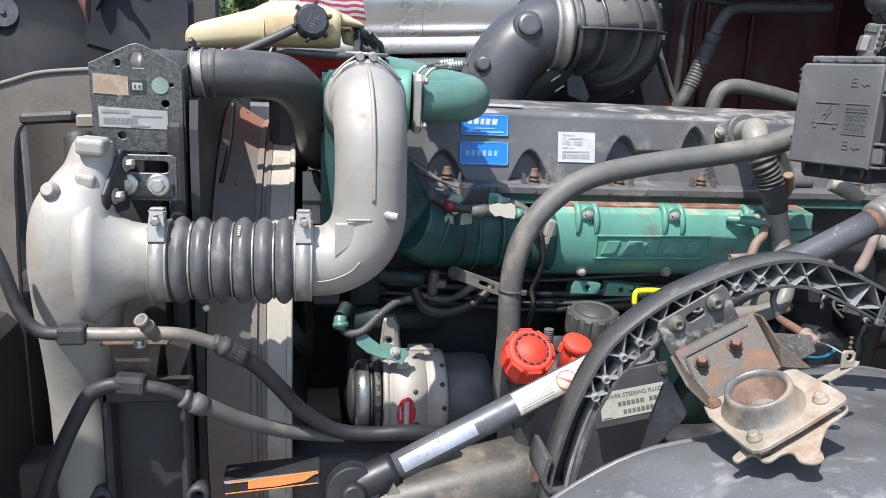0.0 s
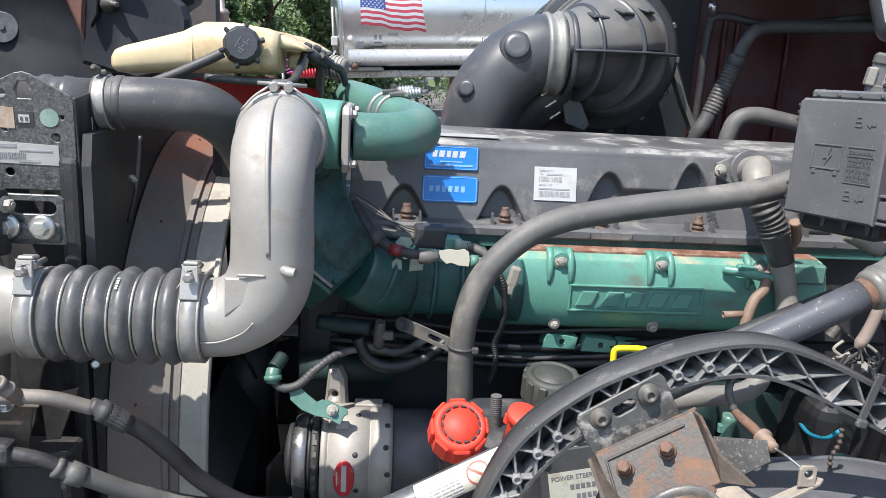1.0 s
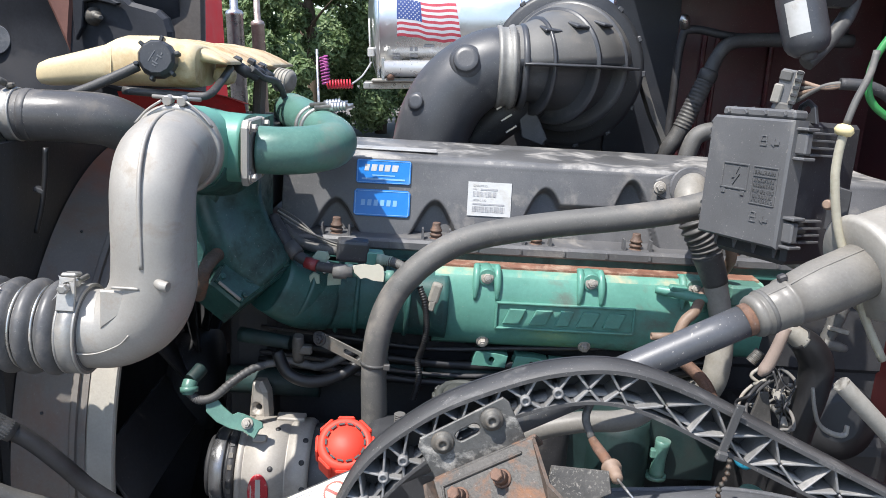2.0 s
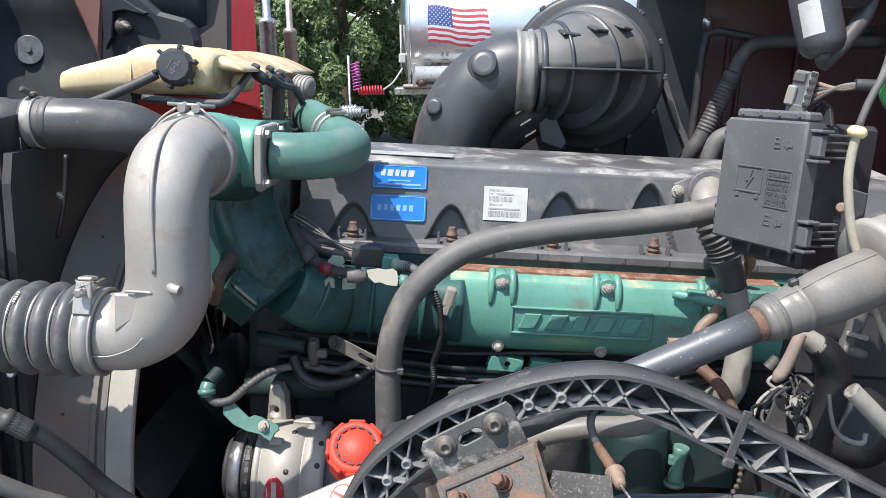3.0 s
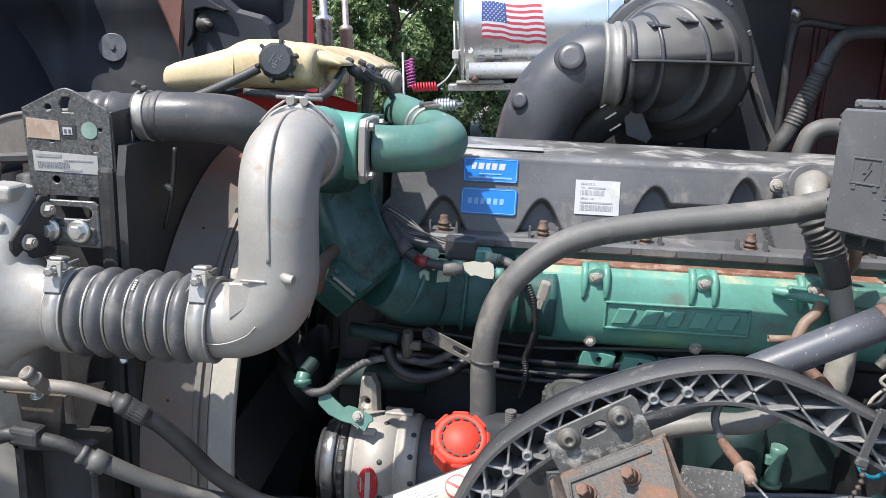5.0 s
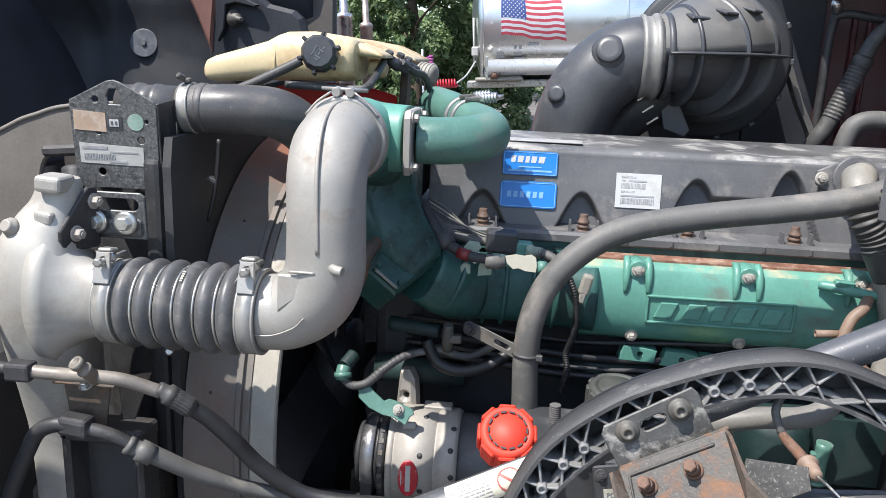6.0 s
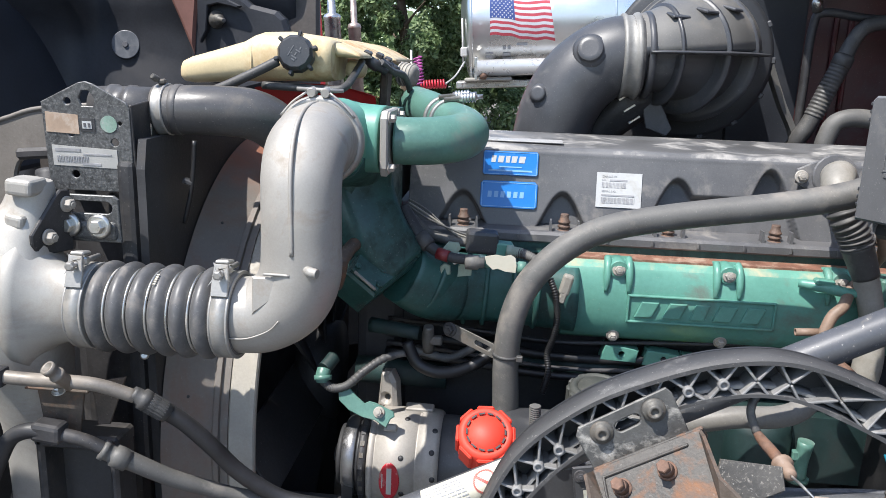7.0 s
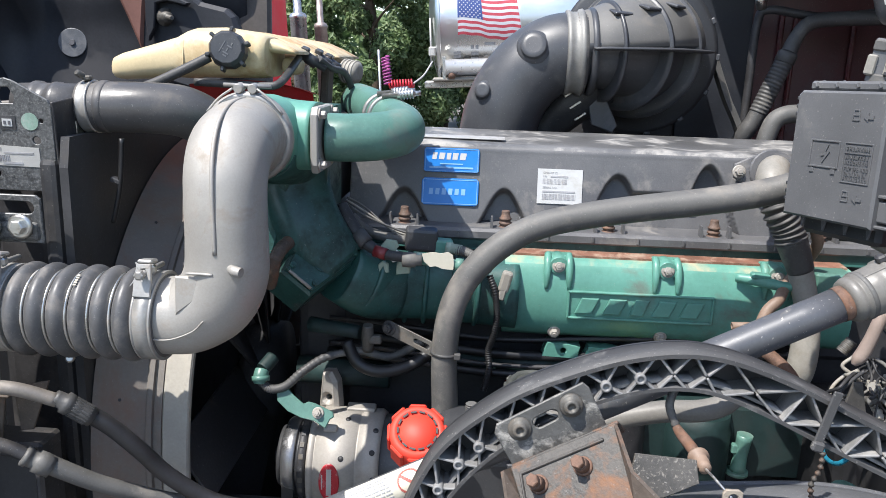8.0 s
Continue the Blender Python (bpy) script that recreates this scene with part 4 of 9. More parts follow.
def cooler_tank():
    t = thing("charge_cooler_tank", "sand-cast aluminium charge cooler end tank", "cooler", (-0.32, 1.08, 1.0))
    c = [(-0.328, 1.135, 0.95), (-0.328, 1.132, 1.20), (-0.324, 1.115, 1.30), (-0.316, 1.094, 1.38), (-0.311, 1.082, 1.45), (-0.309, 1.082, 1.505), (-0.301, 1.085, 1.538), (-0.292, 1.090, 1.568), (-0.286, 1.093, 1.597), (-0.284, 1.094, 1.610)]
    tube(b := B(), c, [0.046, 0.047, 0.050, 0.057, 0.0605, 0.056, 0.044, 0.032, 0.026, 0.021], 44, 9, square=0.28)
    body = part("body", b, ALU_ROUGH, t)
    lathe(b := B(), [(0.0495, -0.188), (0.0495, -0.206), (0.0505, -0.222), (0.0535, -0.238), (0.060, -0.253), (0.070, -0.266), (0.082, -0.276), (0.090, -0.282), (0.088, -0.300), (0.06, -0.305)], Matrix.Translation((0, 1.068, 1.4515)) @ Matrix.Diagonal((1, 0.66, 1, 1)) @ AX((0, 0, 0), (1, 0, 0), (0, 0, 1)), 64, sharp=1.2)
    part("neck_flare", b, ALU_ROUGH, body)
    lathe(b := B(), [(0.048, -0.186), (0.0505, -0.187), (0.0505, -0.210), (0.048, -0.211)], AX((0, 1.068, 1.4515), (1, 0, 0)), 48)
    part("spigot", b, ALU_ROUGH, body)
    box(b := B(), (-0.281, 1.072, 1.604), (0.036, 0.040, 0.022), (0, 4, 0), b=0.006, seg=3)
    part("mount_lug", b, ALU_ROUGH, body)
    box(b := B(), (-0.289, 1.062, 1.560), (0.026, 0.026, 0.020), (0, 10, 0), b=0.006, seg=3)
    part("mount_lug", b, ALU_ROUGH, body)
    plate(b := B(), [(-0.020, -0.010), (0.010, -0.014), (0.014, 0.030), (0.006, 0.040), (-0.010, 0.020)], facing(-0.315, 1.088, 1.545), 0.014, bevel=0.004)
    part("web", b, ALU_ROUGH, body)
    lathe(b := B(), [(0.012, 0), (0.012, 0.004), (0.009, 0.006), (0.009, 0.010), (0.007, 0.012)], AX((-0.328, 1.046, 1.548), (-0.2, -1, 0.4)), 18)
    part("plug", b, DUST_ALU, body)
    plate(b := B(), [(-0.034, -0.026), (-0.030, -0.036), (0.0, -0.044), (0.030, -0.046), (0.034, -0.040), (0.034, 0.032), (0.030, 0.037), (0.018, 0.038), (0.010, 0.032), (-0.034, -0.014)], facing(-0.262, 1.084, 1.558, 0, 0, 76), 0.006, bevel=0.0015)
    g = part("gusset", b, DARK, t, "dark steel mounting ear")
    for y, z in ((1.107, 1.576), (1.074, 1.538)):
        bolt(g, (-0.2555 + (y - 1.084) * 0.24, y, z), (0.97, -0.24, 0), 0.0072, 0.009, DUST_ALU)


cooler_tank()


def radiator_bracket():
    t = thing("radiator_bracket", "galvanized steel bracket plate with paper stickers", "bracket", (-0.24, 1.15, 1.40))
    m = facing(-0.24, 1.160, 1.66, 4, 0, 2)
    out = [(-0.062, -0.075), (0.058, -0.075), (0.060, 0.040), (0.056, 0.048), (0.012, 0.072), (0.002, 0.075), (-0.008, 0.073), (-0.062, 0.046)]
    tri = [(-0.006, 0.042), (0.010, 0.042), (0.013, 0.052), (0.006, 0.063), (-0.004, 0.063), (-0.009, 0.052)]
    plate(b := B(), out, m, 0.004, [tri, ring_pts(-0.025, 0.048, 0.005, 12), ring_pts(0.036, -0.006, 0.0055, 12), ring_pts(-0.024, -0.052, 0.0055, 12), ring_pts(-0.024, 0.0045, 0.0045, 10), ring_pts(0.045, 0.02, 0.003, 8)], bevel=0.0008)
    pl = part("plate", b, GALV, t)
    box(b := B(), (0.0605, -0.015, -0.040), (0.004, 0.12, 0.085), b=0.001, m=m)
    part("side_flange", b, DARK, t)
    box(b := B(), (0.062, 0.002, -0.062), (0.003, 0.022, 0.020), b=0.001, m=m)
    part("clip", b, STEEL, t)
    box(b := B(), (-0.0605, -0.04, -0.04), (0.004, 0.07, 0.085), b=0.001, m=m)
    part("side_flange", b, GALV, t)
    # stickers
    def sticker(pts, material, label, th=0.0008, z=0.0045):
        plate(b := B(), pts, m @ Matrix.Translation((0, 0, z - th / 2)), th)
        return part("sticker", b, material, pl, label)
    sticker([(-0.058, 0.006), (-0.012, 0.004), (-0.012, 0.030), (-0.057, 0.033)], TAN_PAPER, "torn tan paper sticker")
    s = sticker([(-0.053, -0.040), (0.038, -0.042), (0.038, -0.016), (-0.053, -0.012)], GREY_LABEL, "silver part-number label")
    bars(b := B(), m @ Matrix.Translation((0, 0, 0.005)), [(-0.049, -0.020, 0.036, 0.004), (-0.010, -0.0245, 0.04, 0.002), (-0.012, -0.0385, 0.026, 0.003)] + barcode(-0.047, -0.035, 0.045, 0.0085, 20, 8))
    part("print", b, INK_GREY, s, "faded part numbers")
    q = sticker([(-0.010, 0.008), (0.011, 0.008), (0.011, 0.026), (-0.010, 0.026)], BLACK, "small black data square")
    bars(b := B(), m @ Matrix.Translation((0, 0, 0.005)), [(-0.0065, 0.012, 0.013, 0.010)])
    part("print", b, WHITE_LABEL, q)
    bars(b := B(), m @ Matrix.Translation((0, 0, 0.0057)), [(-0.0045, 0.0145, 0.003, 0.005), (0.0015, 0.0145, 0.003, 0.005)])
    part("print", b, INK, q)
    sticker(ring_pts(0.030, 0.019, 0.0115, 20), mat("green_dot_sticker", (0.22, 0.33, 0.27), 0.5, dirt=(0.4, 0.4, 0.38), amount=0.5, spots=60), "round green inspection dot")
    # lower ear with slot and two hex bolts
    m2 = facing(-0.236, 1.128, 1.556, 3)
    plate(b := B(), [(-0.052, -0.034), (0.05, -0.034), (0.05, 0.026), (0.044, 0.031), (-0.05, 0.031)], m2, 0.005, [slot_pts(0.002, 0.014, 0.078, 0.017)], bevel=0.001)
    ear = part("lower_ear", b, GALV, t)
    box(b := B(), (0.0, -0.018, 0.004), (0.092, 0.026, 0.014), b=0.006, seg=2, m=m2)
    part("spacer", b, GALV, ear)
    for x in (-0.2525, -0.2095):
        b = B()
        lathe(b, [(0.0165, 0), (0.0165, 0.003), (0.013, 0.005)], AX((x, 1.114, 1.5465), (0, -1, 0.05)), 24)
        hexa(b, AX((x, 1.110, 1.5465), (0, -1, 0.05)), 0.0098, 0.009)
        part("bolt", b, STEEL, ear, "large hex bolt with a pale green plated head")
    box(b := B(), (-0.192, 1.185, 1.40), (0.026, 0.06, 0.46), b=0.008, seg=2)
    part("dark_post", b, SOOT, t)


radiator_bracket()


def shroud():
    t = thing("fan_shroud", "dusty flared fan shroud with a pale rim", "fan shroud", (-0.11, 1.6, 0.6))
    ax = AX((0, 1.62, 1.15), (1, 0, 0))
    lathe(b := B(), [(0.478, -0.158), (0.472, -0.152), (0.462, -0.138), (0.446, -0.112), (0.437, -0.095), (0.430, -0.095), (0.440, -0.118), (0.468, -0.158)], ax, 120, sharp=0.35, caps=False)
    part("cone", b, CONE, t, "grey-brown dusty cone, red bounce light in the colour of its top")
    lathe(b := B(), [(0.425, -0.096), (0.4385, -0.096), (0.440, -0.093), (0.440, -0.086), (0.434, -0.085), (0.434, -0.079), (0.4375, -0.078), (0.4375, -0.072), (0.425, -0.072)], ax, 120, sharp=0.35, caps=False)
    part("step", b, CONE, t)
    lathe(b := B(), [(0.430, -0.0721), (0.4345, -0.072), (0.437, -0.069), (0.437, -0.040), (0.441, -0.039), (0.441, -0.032), (0.438, -0.030), (0.430, -0.030), (0.430, -0.072)], ax, 120, sharp=0.35, caps=False)
    part("rim", b, SHROUD_RIM, t, "pale dusty rim")
    for k in range(5):
        a = radians(-20 + 36 * k)
        d = Vector((0, -math.cos(a), math.sin(a)))
        bolt(t, Vector((-0.128, 1.62, 1.15)) + d * 0.455, d, 0.0025, 0.002, DARK, washer=False)
    # flat frame panel round the cone
    plate(b := B(), [(1.15, 0.60), (2.10, 0.60), (2.10, 1.66), (1.16, 1.66), (1.15, 1.62)], Matrix(((0, 0, 1, -0.172), (1, 0, 0, 0), (0, 1, 0, 0), (0, 0, 0, 1))), 0.012, [ring_pts(1.62, 1.15, 0.464, 60)])
    part("frame_panel", b, SOOT, t, "black dusty frame panel")
    r = thing("radiator", "dark radiator core behind the shroud", "radiator", (-0.3, 1.7, 0.6))
    box(b := B(), (-0.265, 1.70, 1.12), (0.12, 0.86, 1.08), b=0.012)
    part("core", b, SOOT, r)
    box(b := B(), (-0.27, 1.235, 1.12), (0.10, 0.05, 1.06), b=0.02, seg=2)
    part("end_tank", b, DARK, r)
    fan = thing("cooling_fan", "dark plastic engine cooling fan at rest", "fan", (0.0, 1.62, 1.15))
    lathe(b := B(), [(0.0, -0.02), (0.09, -0.02), (0.10, 0.0), (0.10, 0.05), (0.0, 0.06)], AX((-0.05, 1.62, 1.15), (1, 0, 0)), 32)
    part("hub", b, SOOT, fan)
    for k in range(9):
        a = 2 * math.pi * k / 9 + 0.2
        m = Matrix.Translation((-0.04, 1.62, 1.15)) @ Matrix.Rotation(a, 4, "X") @ pose(0, 0, 0.245, 0, 0, 32)
        box(b := B(), (0, 0, 0), (0.006, 0.11, 0.31), b=0.002, m=m)
        part("blade", b, SOOT, fan)

    t = thing("overflow_hose", "thin black overflow hose clipped beside the shroud", "hose", (-0.12, 1.22, 1.53))
    tube(b := B(), [(-0.118, 1.22, 1.654), (-0.1215, 1.22, 1.613), (-0.127, 1.22, 1.576), (-0.138, 1.22, 1.533)], 0.0038, 10, 6)
    part("tube", b, NEAR_BLACK, t)
    box(b := B(), (-0.130, 1.222, 1.594), (0.016, 0.012, 0.008), (0, 20, 0), b=0.002, seg=2)
    part("clip", b, SOOT, t)


shroud()


def radiator_hose():
    t = thing("upper_radiator_hose", "thick black rubber upper radiator hose", "hose", (-0.1, 1.24, 1.60))
    c = [(-0.182, 1.245, 1.694), (-0.14, 1.247, 1.695), (-0.09, 1.256, 1.695), (-0.05, 1.275, 1.690), (-0.022, 1.300, 1.670), (-0.006, 1.330, 1.640), (0.000, 1.372, 1.604), (0.006, 1.43, 1.57), (0.012, 1.52, 1.54)]
    tube(b := B(), c, [0.0355, 0.0355, 0.036, 0.037, 0.037, 0.036, 0.034, 0.033, 0.032], 32, 8)
    part("hose", b, RAD_HOSE, t)
    lathe(b := B(), [(0.0355, -0.006), (0.0368, -0.004), (0.0368, 0.004), (0.0355, 0.006)], AX((-0.150, 1.2465, 1.695), (1, 0.05, 0)), 36)
    part("end_cuff", b, RAD_HOSE, t)
    n = thing("radiator_outlet", "dark ridged radiator outlet neck", "pipe fitting", (-0.21, 1.247, 1.66))
    ax = AX((-0.255, 1.247, 1.694), (1, 0, 0))
    lathe(b := B(), [(0.030, -0.02), (0.031, 0.0), (0.034, 0.004), (0.034, 0.012), (0.0315, 0.015), (0.0315, 0.030), (0.0335, 0.032), (0.0335, 0.040), (0.0318, 0.043), (0.0318, 0.08)], ax, 32)
    part("neck", b, RAD_HOSE, n)
    c2 = thing("worm_clamp", "bright steel worm clamp on the radiator hose", "hose clamp", (-0.173, 1.245, 1.66))
    lathe(b := B(), [(0.0355, -0.008), (0.0372, -0.0075), (0.0375, -0.006), (0.0370, -0.005), (0.0370, 0.005), (0.0375, 0.006), (0.0372, 0.0075), (0.0355, 0.008)], AX((-0.169, 1.245, 1.6945), (1, 0, 0.06)), 40)
    band = part("band", b, CLAMP, c2)
    box(b := B(), (-0.171, 1.240, 1.7345), (0.011, 0.022, 0.007), (0, -8, 20), b=0.002)
    lathe(b, [(0.0048, 0), (0.0048, 0.010), (0.003, 0.0115)], AX((-0.174, 1.232, 1.7375), (-0.3, -0.8, 0.4)), 10)
    part("screw_housing", b, DIRTY_ZINC, band)
    # Pale plate added in the shape of a sunlit patch behind the elbow.
    g = thing("sunlit_patch_plate", "pale plate in place of a sunlit patch behind the charge elbow", "bracket", (0.0, 1.34, 1.44))
    plate(b := B(), [(-0.017, 0.090), (-0.002, 0.090), (0.003, 0.070), (0.012, 0.054), (0.020, 0.047), (0.018, 0.036), (0.013, 0.034), (0.015, 0.0), (-0.017, 0.0)], facing(0, 1.345, 1.443), 0.008, bevel=0.001)
    part("plate", b, SHROUD_RIM, g)
    box(b := B(), (-0.001, 1.334, 1.481), (0.032, 0.008, 0.006), b=0.001)
    part("rib", b, BROWN_STEEL, g)
    box(b := B(), (0.0, 1.40, 1.46), (0.03, 0.10, 0.12), b=0.006)
    part("foot", b, BLOCK, g)


radiator_hose()


def expansion_tank():
    t = thing("expansion_tank", "yellowed translucent plastic coolant expansion tank", "coolant tank", (0.0, 1.45, 1.72))
    # front body, tapering to the radiator side
    b = B()
    secs = [(-0.212, 1.744, 0.006, 0.020), (-0.209, 1.745, 0.012, 0.034), (-0.202, 1.747, 0.018, 0.046), (-0.190, 1.749, 0.0215, 0.05), (-0.15, 1.756, 0.026, 0.055), (-0.10, 1.7655, 0.0315, 0.06), (-0.082, 1.770, 0.037, 0.062), (-0.07, 1.773, 0.038, 0.064), (-0.02, 1.7725, 0.0365, 0.066), (0.03, 1.771, 0.034, 0.066), (0.045, 1.770, 0.030, 0.06)]
    rings = []
    for x, z, h, w in secs:
        ring = []
        for k in range(24):
            a = 2 * math.pi * (k + 0.5) / 24
            c, s = math.cos(a), math.sin(a)
            c, s = math.copysign(abs(c) ** 0.55, c), math.copysign(abs(s) ** 0.6, s)
            ring.append(b.verts.new((x, 1.425 + c * w, z + s * h)))
        rings.append(ring)
    for p, q in zip(rings, rings[1:]):
        for k in range(24):
            b.faces.new((p[k], q[k], q[(k + 1) % 24], p[(k + 1) % 24])).smooth = True
    b.faces.new(rings[0])
    b.faces.new(rings[-1][::-1])
    bmesh.ops.recalc_face_normals(b, faces=b.faces)
    body = part("body", b, TANK_PLASTIC, t)
    # rear lobes: flat wedges that run back one behind the other and thin out towards the engine
    def wedge(name, y, w, secs, material, par, label=""):
        b = B()
        rings = []
        for x, z, h in secs:
            ring = []
            for k in range(20):
                a = 2 * math.pi * (k + 0.5) / 20
                c, q = math.cos(a), math.sin(a)
                c, q = math.copysign(abs(c) ** 0.45, c), math.copysign(abs(q) ** 0.6, q)
                ring.append(b.verts.new((x, y + c * w, z + q * h)))
            rings.append(ring)
        for p, q in zip(rings, rings[1:]):
            for k in range(20):
                b.faces.new((p[k], q[k], q[(k + 1) % 20], p[(k + 1) % 20])).smooth = True
        b.faces.new(rings[0])
        b.faces.new(rings[-1][::-1])
        bmesh.ops.recalc_face_normals(b, faces=b.faces)
        return part(name, b, material, par, label)
    wedge("lip", 1.44, 0.050, [(-0.079, 1.785, 0.018), (-0.074, 1.790, 0.022), (-0.03, 1.7955, 0.0185), (0.02, 1.793, 0.015), (0.055, 1.786, 0.010), (0.080, 1.780, 0.0045), (0.086, 1.778, 0.002)], TANK_PLASTIC, body)
    for y, w, dz in ((1.61, 0.085, 0.0), (1.86, 0.120, -0.002)):
        wedge("lobe", y, w, [(-0.07, 1.780 + dz, 0.030), (-0.03, 1.783 + dz, 0.030), (0.03, 1.782 + dz, 0.022), (0.060, 1.778 + dz, 0.014), (0.080, 1.775 + dz, 0.006), (0.088, 1.7735 + dz, 0.0025)], TANK_AGED, body, "browner rear lobe of the tank")
    box(b := B(), (0.066, 1.46, 1.757), (0.030, 0.05, 0.026), (0, 10, 0), b=0.009, seg=3)
    for f in b.faces:
        f.smooth = True
    part("spout", b, TANK_AGED, body)
    tube(b := B(), [(-0.082, 1.364, 1.742), (-0.081, 1.3615, 1.765), (-0.081, 1.366, 1.792)], 0.0012, 8, 6)
    part("mould_step", b, TANK_PLASTIC, body)
    # cap on a short neck, facing the viewer
    ax = AX((-0.006, 1.364, 1.7755), (0.12, -1, 0.18))
    lathe(b := B(), [(0.024, 0), (0.024, 0.010), (0.0285, 0.012), (0.0290, 0.020), (0.0275, 0.032), (0.0240, 0.038), (0.0225, 0.0392), (0.0, 0.0395)], ax @ Matrix.Rotation(0.3, 4, "Z"), 12, smooth=False)
    cap = part("cap", b, BLACK, t, "black twelve-sided filler cap with small ears")
    for k in range(6):
        a = 2 * math.pi * k / 6 + 0.3
        box(b := B(), (0.0300 * math.cos(a), 0.0300 * math.sin(a), 0.024), (0.008, 0.0060, 0.018), (0, 0, math.degrees(a)), b=0.0015, m=ax)
        part("grip", b, BLACK, cap)
    bars(b := B(), ax @ Matrix.Translation((0, 0, 0.0395)) @ pose(0, 0, 0, 0, 0, 60), [(-0.012, -0.007, 0.002, 0.006), (-0.008, -0.008, 0.002, 0.009), (-0.004, -0.004, 0.005, 0.0018), (0.003, -0.008, 0.002, 0.008), (0.007, -0.006, 0.004, 0.0018), (-0.010, 0.005, 0.018, 0.0014)])
    part("print", b, PLASTIC, cap)
    # overflow hose
    h = thing("overflow_hose", "thin black overflow hose below the tank", "hose", (0, 1.36, 1.70))
    tube(b := B(), [(-0.03, 1.335, 1.768), (-0.06, 1.33, 1.752), (-0.11, 1.325, 1.728), (-0.17, 1.325, 1.705)], 0.0075, 12, 6)
    part("hose", b, RUBBER, h)
    tube(b := B(), [(-0.06, 1.352, 1.730), (0.0, 1.350, 1.7285), (0.048, 1.352, 1.7275), (0.068, 1.358, 1.731), (0.074, 1.40, 1.748), (0.075, 1.46, 1.770)], 0.0062, 12, 6)
    part("hose", b, RUBBER, h)
    for k, (x, y, z) in enumerate(((0.085, 1.50, 1.768), (0.095, 1.56, 1.765), (0.10, 1.62, 1.758))):
        b = B()
        lathe(b, [(0.010, -0.016), (0.010, 0.012), (0.006, 0.014), (0.006, 0.03)], AX((x, y, z), (0.8, 0.2, -0.5)), 14)
        box(b, (x - 0.008, y - 0.005, z + 0.012), (0.014, 0.012, 0.018), (10, 20, 0), b=0.002)
        solo("wire_connector", b, BLACK, "small black sensor connector on the tank", "connector", (x, y, z), "tank connectors")
    tube(b := B(), [(0.10, 1.50, 1.77), (0.115, 1.53, 1.755), (0.13, 1.58, 1.745), (0.14, 1.62, 1.70), (0.15, 1.65, 1.62)], 0.006, 10, 6)
    solo("tank_harness", b, RUBBER, "black taped sensor harness", "cable", (0.12, 1.58, 1.70))
    # red panel below the tank
    b = B()
    grid(b, lambda u, v: (-0.10 + 0.20 * u, 1.43 + 0.05 * v + 0.02 * u, 1.732 - 0.018 * (2 * u - 1) ** 2 * (1 if u > 0.5 else 0.5) - 0.004 * v), 18, 4)
    grid(b, lambda u, v: (-0.10 + 0.20 * u, 1.43 + 0.02 * u + 0.012 * math.sin(v * 1.5), 1.732 - 0.018 * (2 * u - 1) ** 2 * (1 if u > 0.5 else 0.5) - v * (0.050 - 0.03 * abs(2 * u - 1) ** 2)), 18, 6)
    bmesh.ops.remove_doubles(b, verts=b.verts, dist=0.0005)
    solo("tank_bracket", b, RED_PAINT, "glossy red painted bracket under the expansion tank", "bracket", (0.03, 1.5, 1.7))
    box(b := B(), (0.03, 1.62, 1.60), (0.22, 0.30, 0.16), b=0.02, seg=2)
    box(b2 := B(), (0.088, 1.62, 1.715), (0.014, 0.05, 0.12), (0, 3, 0), b=0.003)
    solo("tank_post", b2, BROWN_STEEL, "grimy upright post beside the expansion tank", "bracket", (0.088, 1.62, 1.66))
    solo("tank_support", b, SOOT, "black support below the expansion tank", "bracket", (0.03, 1.62, 1.55))


expansion_tank()


